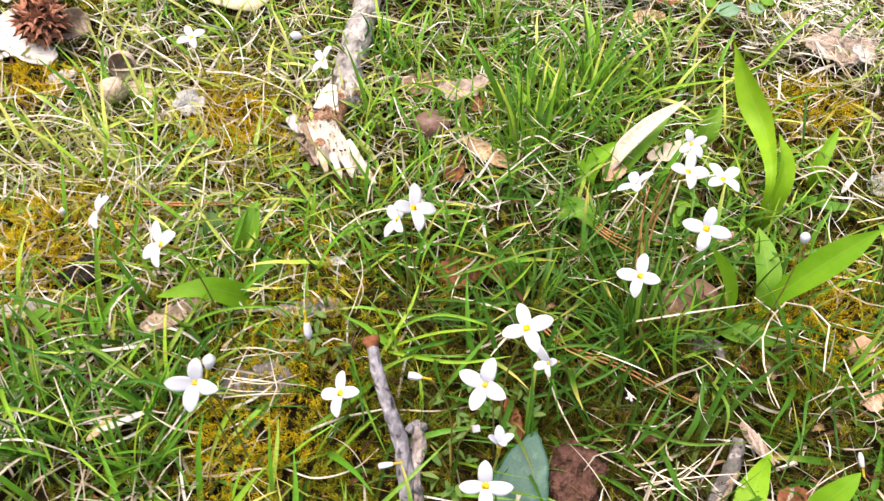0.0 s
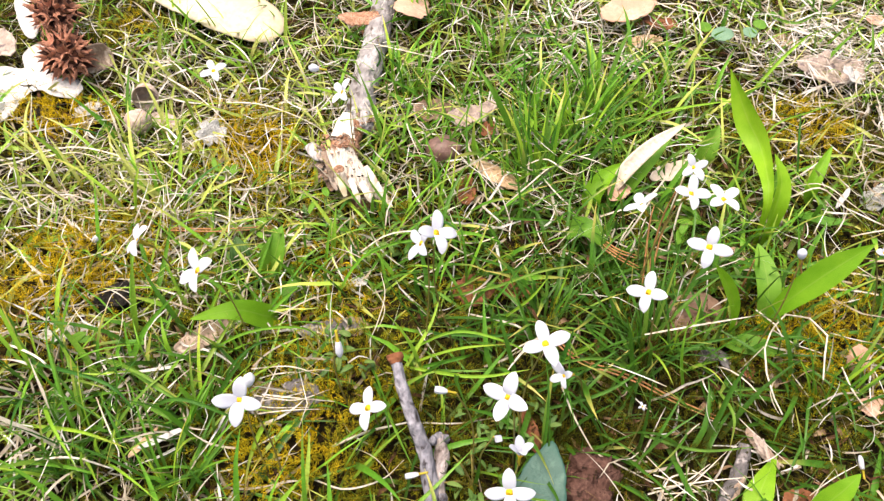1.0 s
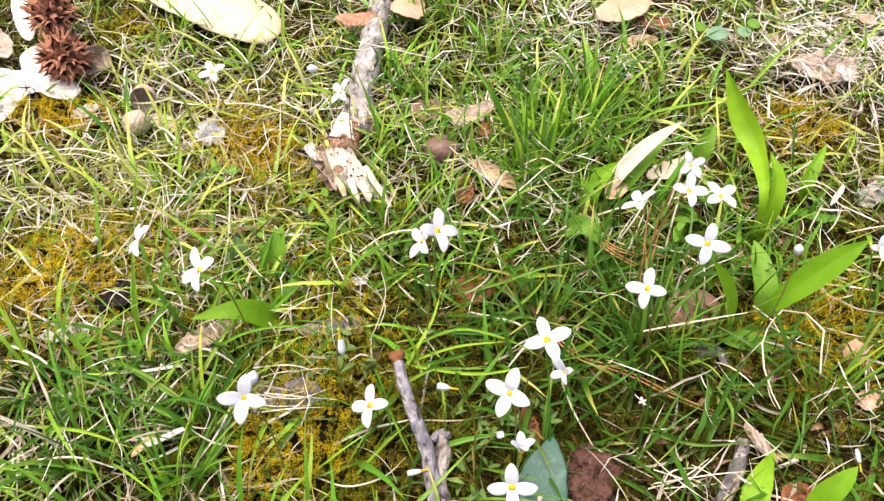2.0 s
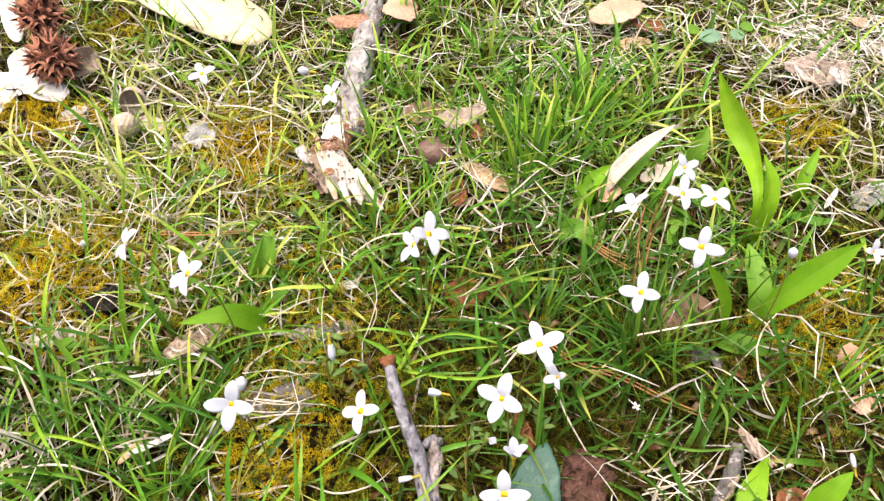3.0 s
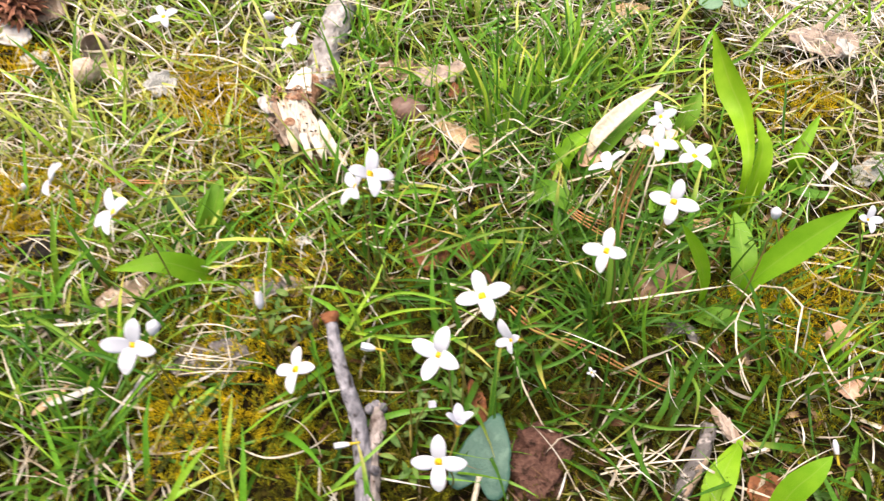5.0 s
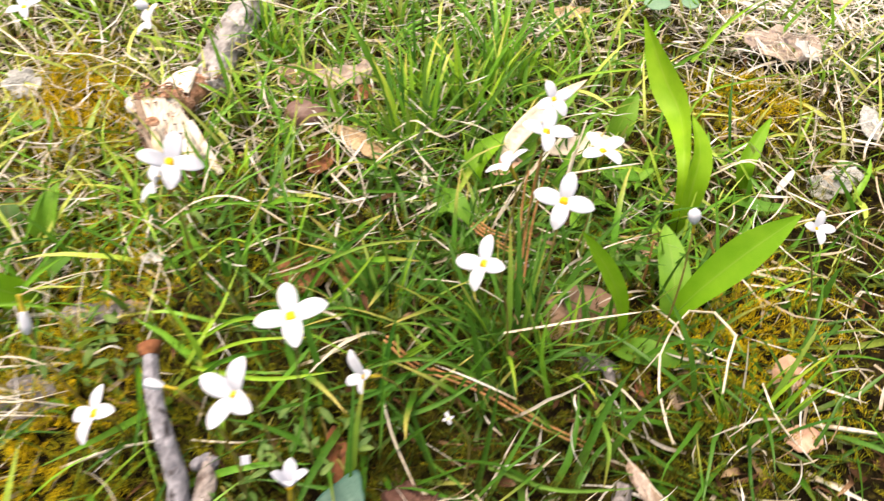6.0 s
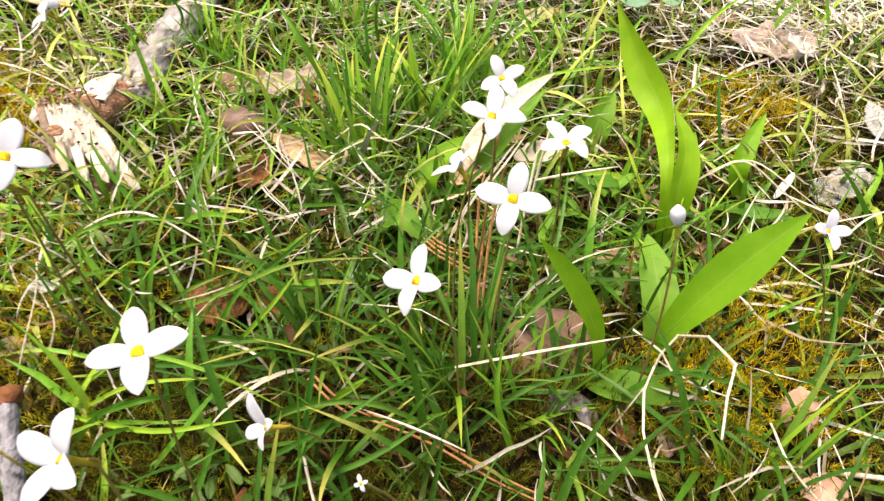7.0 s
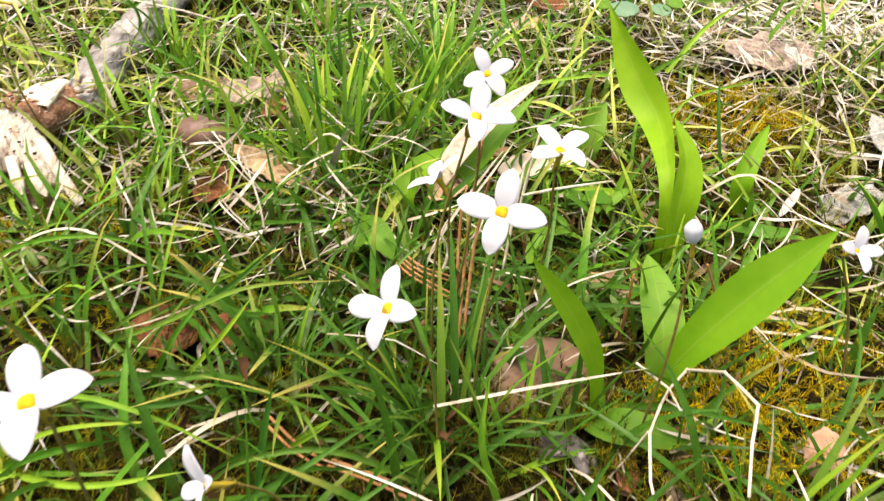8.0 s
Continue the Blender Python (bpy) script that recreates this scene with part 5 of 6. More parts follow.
for line in ([(-0.1644, 0.199, -0.003), (-0.15, 0.1899, 0.002), (-0.1419, 0.1849, -0.004)], [(-0.1563, 0.1844, -0.003), (-0.1525, 0.19, 0.002), (-0.1482, 0.2003, -0.003)], [(-0.1656, 0.1933, -0.004), (-0.152, 0.1925, 0.002), (-0.1427, 0.1928, -0.004)], [(-0.0827, 0.1410, -0.0040), (-0.0652, 0.1380, -0.0030), (-0.0523, 0.1446, -0.0060)], [(-0.0814, 0.1375, -0.0060), (-0.0740, 0.1352, -0.0040), (-0.0600, 0.1362, -0.0060)], [(-0.0821, 0.1502, -0.0060), (-0.0737, 0.1506, -0.0030), (-0.0555, 0.1542, -0.0060)],
             [(-0.0800, 0.1395, -0.0060), (-0.0700, 0.1400, -0.0040), (-0.0610, 0.1440, -0.0060)], 
             [(0.0767, 0.1035, -0.0140), (0.0985, 0.1044, -0.0090), (0.1169, 0.1066, -0.0110)], [(0.0796, 0.0970, -0.0140), (0.0912, 0.1037, -0.0090), (0.1083, 0.1172, -0.0100)], [(0.0773, 0.1084, -0.0120), (0.0892, 0.1023, -0.0100), (0.0991, 0.0965, -0.0140)],
             [(0.0878, 0.1058, -0.0120), (0.0946, 0.1002, -0.0090), (0.0958, 0.0950, -0.0140)], [(0.0800, 0.1010, -0.0130), (0.0900, 0.1000, -0.0090), (0.1010, 0.1020, -0.0120)], [(0.0930, 0.1100, -0.0120), (0.0990, 0.1040, -0.0090), (0.1060, 0.0980, -0.0130)]):
    dry_stalk(line, 0.0010, "bleached fibrous strand of straw", random.uniform(0.0009, 0.0017))
random.seed(9)
FORKED = root("forked_stalk", (0.1368, 0.1651, 0.0079), "bleached white forked stalk with sharp bends", "dry stalk", "dry stalks")
here = FORKED.matrix_world.translation.copy()
for line, r in (([(0.1368, 0.1651, 0.0079), (0.1412, 0.1684, 0.0109), (0.1432, 0.1580, 0.0225), (0.1470, 0.1494, 0.0228), (0.1414, 0.1390, 0.0245), (0.1375, 0.1290, 0.0235)], 0.00085),
                ([(0.1368, 0.1651, 0.0079), (0.1352, 0.1633, 0.0047), (0.1314, 0.1568, 0.0028), (0.1290, 0.1455, 0.0015), (0.1290, 0.1345, 0.0005), (0.1293, 0.1265, 0.0015)], 0.00085),
                ([(0.1309, 0.1731, 0.0080), (0.1368, 0.1651, 0.0081), (0.1386, 0.1585, 0.0067)], 0.0008),
                ([(0.1316, 0.1580, 0.0020), (0.1285, 0.1570, -0.0060), (0.1250, 0.1555, -0.0130), (0.1305, 0.1500, -0.0140)], 0.0006),
                ([(0.1360, 0.1640, 0.0060), (0.1455, 0.1590, 0.0020), (0.1578, 0.1571, -0.0020)], 0.0006)):
    verts, faces, uv = tube(kinked(line), [r * 0.38, r * 0.44, r * 0.36], 7, 0.2, 9 * len(line), here, random.random() * 9)
    part("branch", mesh_of("branch", verts, faces, M_STALK, uv), FORKED)

dry_stalk([(0.0830, 0.1664, 0.0000), (0.1060, 0.1668, 0.0065), (0.1318, 0.1675, 0.0126)], 0.0009, "straight bleached straw across a dead leaf", 0.0022)


def straw(line, radius, flat=None):
    """A loose stalk: flat and curved, or round with a sharp bend or two."""
    dry_stalk(kinked(line) if flat is None and len(line) == 4 else line, radius, flat=flat)


straw([(-0.1933, 0.1658, 0.0000), (-0.1725, 0.1549, 0.0040), (-0.1626, 0.1474, -0.0060)], 0.0009, 0.0026)
straw([(-0.1637, 0.1150, -0.0060), (-0.1468, 0.1136, -0.0020), (-0.1334, 0.1117, -0.0080)], 0.0008)
straw([(-0.0507, 0.1238, -0.0160), (-0.0359, 0.1292, -0.0140), (-0.0193, 0.1322, -0.0120)], 0.0010)
straw([(-0.0133, 0.1324, -0.0130), (0.0011, 0.1330, -0.0150), (0.0159, 0.1358, -0.0160)], 0.0006)
straw([(-0.0565, 0.1106, -0.0180), (-0.0436, 0.1054, -0.0150), (-0.0294, 0.1082, -0.0130), (-0.0209, 0.1175, -0.0160)], 0.0008, 0.0020)
straw([(0.0446, 0.1436, -0.0040), (0.0488, 0.1314, -0.0080), (0.0556, 0.1193, -0.0140)], 0.0007)
straw([(0.0551, 0.1194, -0.0140), (0.0679, 0.1128, -0.0160), (0.0785, 0.1075, -0.0180)], 0.0006)
straw([(-0.2291, 0.2928, -0.0040), (-0.2005, 0.2889, 0.0040), (-0.1759, 0.2834, 0.0020), (-0.1709, 0.2824, -0.0060)], 0.0009, 0.0024)
straw([(-0.2291, 0.2905, -0.0060), (-0.2014, 0.2878, 0.0010), (-0.1787, 0.2803, 0.0000)], 0.0008, 0.0018)
straw([(-0.1290, 0.3331, 0.0000), (-0.1043, 0.3246, 0.0040), (-0.0782, 0.3139, 0.0000), (-0.0651, 0.3036, -0.0040)], 0.0009, 0.0022)
straw([(-0.1817, 0.3710, -0.0040), (-0.1443, 0.3334, 0.0040), (-0.1157, 0.3023, 0.0000)], 0.0008, 0.0020)
straw([(-0.0975, 0.3911, -0.0040), (-0.0745, 0.3858, 0.0040), (-0.0523, 0.3747, 0.0080), (-0.0317, 0.3787, 0.0080), (-0.0110, 0.3863, -0.0040)], 0.0008, 0.0016)
straw([(-0.0518, 0.3745, 0.0140), (-0.0176, 0.3636, 0.0120), (0.0102, 0.3764, -0.0040)], 0.0008, 0.0016)
straw([(-0.0245, 0.3230, -0.0040), (-0.0202, 0.3002, 0.0000), (-0.0132, 0.2858, -0.0060)], 0.0010, 0.0022)
straw([(0.0162, 0.2899, -0.0040), (0.0203, 0.2628, 0.0040), (0.0292, 0.2562, -0.0060)], 0.0008, 0.0018)
straw([(0.0288, 0.2521, -0.0060), (0.0397, 0.2538, 0.0060), (0.0549, 0.2707, 0.0040), (0.0664, 0.2728, -0.0020)], 0.0008, 0.0020)
straw([(0.0620, 0.2866, 0.0000), (0.0765, 0.2701, 0.0080), (0.0913, 0.2744, -0.0040)], 0.0007, 0.0014)
straw([(0.1036, 0.2137, 0.0000), (0.1064, 0.2225, 0.0140), (0.1089, 0.2290, 0.0260), (0.1109, 0.2285, 0.0300)], 0.0008)
straw([(0.0834, 0.2215, 0.0000), (0.0890, 0.2250, 0.0100), (0.0995, 0.2377, 0.0180), (0.1049, 0.2454, 0.0200)], 0.0010, 0.0024)
straw([(0.1148, 0.4428, -0.0040), (0.1652, 0.4315, 0.0040), (0.1634, 0.3898, 0.0060), (0.1742, 0.3925, -0.0040)], 0.0010, 0.0022)
straw([(0.1789, 0.2615, -0.0040), (0.1867, 0.2492, 0.0100), (0.1991, 0.2401, 0.0060), (0.2147, 0.2357, -0.0040)], 0.0008, 0.0016)
straw([(0.2611, 0.3476, -0.0040), (0.2441, 0.3071, 0.0060), (0.2477, 0.2995, -0.0040)], 0.0008, 0.0020)
straw([(0.1624, 0.1490, 0.0000), (0.1655, 0.1378, -0.0040), (0.1760, 0.1290, -0.0120)], 0.0006)
straw([(0.1784, 0.2029, -0.0060), (0.1895, 0.2011, -0.0020), (0.2087, 0.1987, -0.0060)], 0.0009, 0.0022)
straw([(0.1731, 0.1962, -0.0060), (0.1901, 0.1898, -0.0020), (0.2042, 0.1887, -0.0060)], 0.0009, 0.0022)
straw([(0.1806, 0.1421, -0.0120), (0.1895, 0.1396, -0.0100), (0.2022, 0.1389, -0.0120)], 0.0012)
straw([(0.0753, 0.1030, -0.0180), (0.0876, 0.1046, -0.0120), (0.0999, 0.1115, -0.0100)], 0.0009, 0.0020)
straw([(0.0788, 0.0986, -0.0180), (0.0837, 0.1070, -0.0120), (0.0984, 0.1099, -0.0140)], 0.0008, 0.0018)
straw([(-0.1132, 0.2615, 0.0000), (-0.1049, 0.2185, 0.0080), (-0.1090, 0.2029, -0.0060)], 0.0007)
straw([(-0.0371, 0.1680, -0.0060), (-0.0328, 0.1712, 0.0040), (-0.0293, 0.1787, 0.0140), (-0.0313, 0.1879, 0.0180)], 0.0006, 0.0012)
straw([(-0.0340, 0.1767, -0.0100), (-0.0303, 0.1817, 0.0000), (-0.0346, 0.1882, 0.0060)], 0.0006, 0.0014)
straw([(-0.0782, 0.1391, 0.0000), (-0.0663, 0.1364, 0.0020), (-0.0492, 0.1376, -0.0040)], 0.0008, 0.0016)
straw([(-0.0858, 0.1537, -0.0040), (-0.0685, 0.1521, 0.0000), (-0.0552, 0.1506, -0.0060)], 0.0008, 0.0016)
straw([(-0.0814, 0.1347, -0.0080), (-0.0670, 0.1340, -0.0040), (-0.0522, 0.1377, -0.0100)], 0.0007, 0.0014)
straw([(0.1912, 0.3294, 0.0040), (0.1854, 0.3110, 0.0020), (0.1916, 0.3098, 0.0000), (0.1917, 0.3098, -0.0040)], 0.0012)
straw([(0.1642, 0.2478, -0.0040), (0.1699, 0.2410, 0.0100), (0.1802, 0.2403, 0.0160), (0.1945, 0.2393, 0.0060), (0.2083, 0.2353, -0.0040)], 0.0009, 0.0022)
straw([(0.0966, 0.2435, 0.0040), (0.1023, 0.2435, 0.0140), (0.1082, 0.2476, 0.0220)], 0.0010, 0.0024)
straw([(0.1112, 0.2417, 0.0000), (0.1136, 0.2451, 0.0140), (0.1167, 0.2503, 0.0260)], 0.0009)
straw([(0.1119, 0.2423, 0.0060), (0.1236, 0.2408, 0.0100), (0.1412, 0.2478, 0.0080)], 0.0008)
straw([(0.0855, 0.2141, -0.0040), (0.0879, 0.2177, 0.0040), (0.0849, 0.2195, 0.0100)], 0.0008)
straw([(-0.0451, 0.2197, -0.0060), (-0.0300, 0.2229, 0.0040), (-0.0123, 0.2183, 0.0100), (0.0059, 0.2126, 0.0020), (0.0070, 0.2193, -0.0060)], 0.0008, 0.0022)
straw([(-0.0201, 0.2010, -0.0060), (-0.0045, 0.2078, -0.0020), (0.0106, 0.2126, 0.0020)], 0.0008, 0.0022)
straw([(0.0134, 0.1573, -0.0100), (0.0229, 0.1589, -0.0060), (0.0355, 0.1696, -0.0100)], 0.0010, 0.0030)
straw([(0.0082, 0.1826, -0.0060), (0.0278, 0.1687, 0.0040), (0.0341, 0.1666, -0.0060)], 0.0010, 0.0024)
straw([(0.0385, 0.2743, 0.0000), (0.0500, 0.2673, 0.0120), (0.0621, 0.2536, 0.0140), (0.0762, 0.2606, 0.0180)], 0.0009, 0.0018)
straw([(0.1080, 0.1937, 0.0000), (0.1144, 0.1894, 0.0160), (0.1239, 0.1910, 0.0200), (0.1372, 0.2047, 0.0100)], 0.0007, 0.0012)

for line in ([(0.0899, 0.1887, -0.0120), (0.0914, 0.2027, 0.0100), (0.0929, 0.2079, 0.0300), (0.0940, 0.2064, 0.0480)], [(0.0910, 0.1887, -0.0120), (0.0932, 0.2027, 0.0100), (0.0955, 0.2086, 0.0260), (0.0970, 0.2091, 0.0360)], [(0.0889, 0.1928, -0.0120), (0.0898, 0.2050, 0.0060), (0.0907, 0.2143, 0.0200), (0.0922, 0.2188, 0.0260)],
             [(0.1637, 0.1878, -0.0120), (0.1586, 0.1891, 0.0040), (0.1519, 0.1889, 0.0180), (0.1479, 0.1880, 0.0260)], [(0.1705, 0.1939, -0.0120), (0.1666, 0.1953, 0.0020), (0.1678, 0.1976, 0.0120)], [(0.1355, 0.1964, -0.0120), (0.1340, 0.1935, 0.0040), (0.1331, 0.1932, 0.0180)]):
    dry_stalk(line, 0.0008, "thin brown dry flower stem", None, M_NEEDLE)

# pine needles, in pairs
for line in ([(0.0591, 0.1567, -0.0080), (0.0760, 0.1493, -0.0080), (0.0933, 0.1392, -0.0100), (0.1097, 0.1320, -0.0120)], [(-0.1399, 0.2353, -0.0040), (-0.1132, 0.2305, 0.0000), (-0.0874, 0.2360, -0.0040)], [(0.0699, 0.2274, -0.0040), (0.0777, 0.2125, 0.0000), (0.0895, 0.2069, -0.0040)],
             [(0.0443, 0.1633, 0.0000), (0.0525, 0.1572, -0.0040), (0.0601, 0.1553, -0.0080)], [(0.0756, 0.2217, -0.0020), (0.0804, 0.2134, 0.0010), (0.0896, 0.2122, -0.0020)]):
    for k in (-1, 1):
        dry_stalk([(x + k * 0.0004, y + k * 0.0008, z) for x, y, z in line], 0.00065, "rusty brown pine needle in the moss", None, M_NEEDLE)


# -- single green blades that stand out --
def grass_blade(points, width, material=None, label="single green grass blade arching over the turf"):
    at = Vector(points[0])
    verts, faces, uv = sheet(points, width * 0.52, (random.uniform(-0.5, 0.5), -0.6, 0.7), grassy, 0.45, 0.0, 14, 4, random.uniform(-0.6, 0.6), 0, at)
    ob = new("long_grass", mesh_of("long_grass", verts, faces, material or random.choice((M_BLADE, M_BLADE_DARK, M_BLADE_DARK)), uv))
    ob.matrix_world = Matrix.Translation(at)
    return tagged(ob, label, "grass blade", "grass blades", "thing")


grass_blade([(-0.1788, 0.3132, -0.0120), (-0.1869, 0.3158, 0.0100), (-0.2074, 0.3325, 0.0200)], 0.0042)
grass_blade([(-0.1156, 0.1207, -0.0200), (-0.1054, 0.1298, 0.0000), (-0.0942, 0.1419, 0.0180)], 0.0034)
grass_blade([(-0.1292, 0.1167, -0.0200), (-0.1313, 0.1219, -0.0020), (-0.1401, 0.1362, 0.0120)], 0.0042)
grass_blade([(-0.1077, 0.1053, -0.0200), (-0.0966, 0.1120, -0.0050), (-0.0850, 0.1204, 0.0060)], 0.0040)
grass_blade([(-0.1621, 0.1584, -0.0200), (-0.1608, 0.1573, 0.0040), (-0.1669, 0.1631, 0.0160)], 0.0032)
grass_blade([(-0.1321, 0.1417, -0.0160), (-0.1083, 0.1328, 0.0080), (-0.0911, 0.1285, 0.0040), (-0.0833, 0.1296, -0.0100)], 0.0034)
grass_blade([(-0.1501, 0.1646, -0.0120), (-0.1190, 0.1392, 0.0060), (-0.1037, 0.1322, 0.0000)], 0.0036)
grass_blade([(-0.1940, 0.1657, -0.0120), (-0.1580, 0.1467, 0.0080), (-0.1347, 0.1372, 0.0100), (-0.1236, 0.1275, -0.0040)], 0.0038)
grass_blade([(-0.1798, 0.1352, -0.0160), (-0.1472, 0.1237, 0.0000), (-0.1277, 0.1181, -0.0040)], 0.0036)
grass_blade([(-0.1134, 0.1637, -0.0120), (-0.0873, 0.1639, 0.0080), (-0.0642, 0.1662, 0.0080), (-0.0562, 0.1657, -0.0040)], 0.0028)
grass_blade([(-0.0986, 0.1493, -0.0120), (-0.0903, 0.1476, 0.0080), (-0.0800, 0.1541, 0.0140), (-0.0692, 0.1634, 0.0040)], 0.0026)
grass_blade([(0.0115, 0.2092, -0.0100), (0.0300, 0.1981, 0.0080), (0.0477, 0.2121, 0.0180)], 0.0034)
grass_blade([(-0.0049, 0.1989, -0.0100), (0.0057, 0.1937, 0.0020), (0.0162, 0.1984, 0.0040)], 0.0028)
grass_blade([(0.0107, 0.1817, -0.0120), (0.0201, 0.1837, 0.0060), (0.0311, 0.1929, 0.0160)], 0.0032)
grass_blade([(0.0409, 0.1858, -0.0120), (0.0313, 0.1850, 0.0080), (0.0256, 0.1895, 0.0160)], 0.0042)
grass_blade([(0.0366, 0.1235, -0.0240), (0.0374, 0.1329, -0.0080), (0.0405, 0.1469, 0.0080)], 0.0046)
grass_blade([(-0.0187, 0.1571, -0.0100), (0.0083, 0.1463, 0.0000), (0.0313, 0.1470, 0.0040)], 0.0034)
grass_blade([(-0.0225, 0.1644, -0.0100), (-0.0005, 0.1632, 0.0080), (0.0204, 0.1584, 0.0080), (0.0401, 0.1547, -0.0040)], 0.0028)
grass_blade([(-0.0175, 0.1600, -0.0100), (0.0017, 0.1574, 0.0040), (0.0253, 0.1583, 0.0060)], 0.0028)
grass_blade([(-0.0320, 0.1488, -0.0140), (-0.0254, 0.1306, -0.0100), (-0.0171, 0.1138, -0.0160)], 0.0034)
grass_blade([(0.0979, 0.1470, -0.0120), (0.0923, 0.1497, 0.0100), (0.0940, 0.1579, 0.0220)], 0.0042)
grass_blade([(0.1112, 0.1429, -0.0080), (0.1122, 0.1288, -0.0040), (0.1110, 0.1191, -0.0140)], 0.0034)
grass_blade([(0.1597, 0.1400, -0.0120), (0.1541, 0.1234, -0.0100), (0.1554, 0.1102, -0.0180)], 0.0038)
grass_blade([(0.0774, 0.1262, -0.0140), (0.0963, 0.1165, -0.0080), (0.1213, 0.1186, -0.0100)], 0.0030)
grass_blade([(0.0594, 0.1290, -0.0160), (0.0690, 0.1182, -0.0100), (0.0789, 0.1113, -0.0160)], 0.0026)
grass_blade([(0.1133, 0.1440, -0.0100), (0.1265, 0.1427, -0.0060), (0.1450, 0.1435, -0.0100)], 0.0030)
grass_blade([(0.0348, 0.1447, -0.0100), (0.0519, 0.1452, 0.0040), (0.0678, 0.1517, 0.0120)], 0.0034)
grass_blade([(0.0389, 0.1377, -0.0120), (0.0606, 0.1381, 0.0000), (0.0790, 0.1460, 0.0080)], 0.0034)
grass_blade([(0.0839, 0.1503, -0.0100), (0.0617, 0.1504, 0.0060), (0.0428, 0.1482, 0.0060), (0.0320, 0.1466, -0.0040)], 0.0032)
grass_blade([(-0.0501, 0.2136, -0.0080), (-0.0275, 0.2114, 0.0100), (-0.0015, 0.2106, 0.0140), (0.0201, 0.2139, -0.0020)], 0.0028)
grass_blade([(-0.1312, 0.2136, -0.0100), (-0.1086, 0.2133, 0.0060), (-0.0870, 0.2127, 0.0100)], 0.0030)
grass_blade([(-0.1627, 0.2522, -0.0100), (-0.1543, 0.2476, 0.0140), (-0.1517, 0.2549, 0.0220)], 0.0036)
grass_blade([(-0.1013, 0.1959, -0.0100), (-0.0898, 0.1927, 0.0060), (-0.0688, 0.2038, 0.0040)], 0.0024)
grass_blade([(0.1577, 0.1863, -0.0100), (0.1736, 0.2032, 0.0060), (0.2009, 0.2091, 0.0200)], 0.0022)
grass_blade([(0.1105, 0.2762, -0.0060), (0.1226, 0.2772, 0.0080), (0.1456, 0.2859, 0.0120)], 0.0034)
grass_blade([(-0.0462, 0.3683, -0.0060), (-0.0396, 0.3623, 0.0100), (-0.0434, 0.3583, 0.0240)], 0.0034)
grass_blade([(-0.0250, 0.3445, -0.0100), (-0.0274, 0.3474, 0.0120), (-0.0401, 0.3526, 0.0220)], 0.0036)
grass_blade([(-0.1594, 0.1657, -0.0120), (-0.1289, 0.1467, 0.0060), (-0.1045, 0.1327, 0.0000)], 0.0040)
grass_blade([(-0.1379, 0.1454, -0.0120), (-0.1146, 0.1292, 0.0020), (-0.1098, 0.1284, -0.0060)], 0.0040)
grass_blade([(-0.1124, 0.1223, -0.0160), (-0.1011, 0.1342, 0.0060), (-0.0943, 0.1460, 0.0160)], 0.0026)
grass_blade([(-0.1784, 0.1193, -0.0160), (-0.1495, 0.1117, -0.0060), (-0.1348, 0.1092, -0.0120)], 0.0034)
grass_blade([(-0.1319, 0.1598, -0.0120), (-0.1318, 0.1605, 0.0040), (-0.1363, 0.1709, 0.0100)], 0.0034)
grass_blade([(-0.1209, 0.1604, -0.0120), (-0.1228, 0.1644, 0.0020), (-0.1265, 0.1751, 0.0060)], 0.0046)
grass_blade([(-0.0158, 0.1570, -0.0100), (0.0020, 0.1554, 0.0000), (0.0098, 0.1617, -0.0060)], 0.0040)
grass_blade([(-0.0084, 0.1734, -0.0080), (0.0221, 0.1641, 0.0040), (0.0356, 0.1717, 0.0020)], 0.0034)
grass_blade([(0.0168, 0.1782, -0.0100), (0.0322, 0.1779, 0.0100), (0.0409, 0.1828, 0.0200)], 0.0030)
grass_blade([(-0.0032, 0.1956, -0.0100), (0.0177, 0.1883, 0.0060), (0.0388, 0.1877, 0.0180), (0.0614, 0.1968, 0.0120)], 0.0030)
grass_blade([(0.0387, 0.1894, -0.0120), (0.0368, 0.1881, 0.0060), (0.0351, 0.1908, 0.0100)], 0.0036)
grass_blade([(0.0428, 0.1471, -0.0140), (0.0463, 0.1545, 0.0060), (0.0489, 0.1582, 0.0180)], 0.0042)
grass_blade([(0.0412, 0.1589, -0.0120), (0.0541, 0.1578, 0.0000), (0.0603, 0.1599, 0.0040)], 0.0030)
grass_blade([(0.0859, 0.1542, -0.0140), (0.1024, 0.1598, 0.0000), (0.1230, 0.1626, 0.0040)], 0.0034)
grass_blade([(0.0611, 0.1561, -0.0140), (0.0735, 0.1539, -0.0060), (0.0817, 0.1578, -0.0080)], 0.0034)
grass_blade([(0.0989, 0.1559, -0.0140), (0.1108, 0.1562, -0.0060), (0.1232, 0.1607, -0.0100)], 0.0034)
grass_blade([(0.0471, 0.1635, -0.0120), (0.0549, 0.1595, 0.0000), (0.0600, 0.1599, 0.0040)], 0.0030)
grass_blade([(0.1015, 0.3101, -0.0060), (0.1189, 0.3123, 0.0060), (0.1474, 0.3152, 0.0100), (0.1685, 0.3261, 0.0040)], 0.0034)
grass_blade([(0.1022, 0.3311, -0.0060), (0.1101, 0.3364, 0.0100), (0.1272, 0.3469, 0.0180)], 0.0050)
grass_blade([(0.1653, 0.2795, -0.0100), (0.1755, 0.2935, 0.0100), (0.1991, 0.3026, 0.0140), (0.2257, 0.3178, 0.0100)], 0.0024)
grass_blade([(0.1899, 0.3518, -0.0060), (0.2047, 0.3607, 0.0100), (0.2264, 0.3788, 0.0160)], 0.0050)
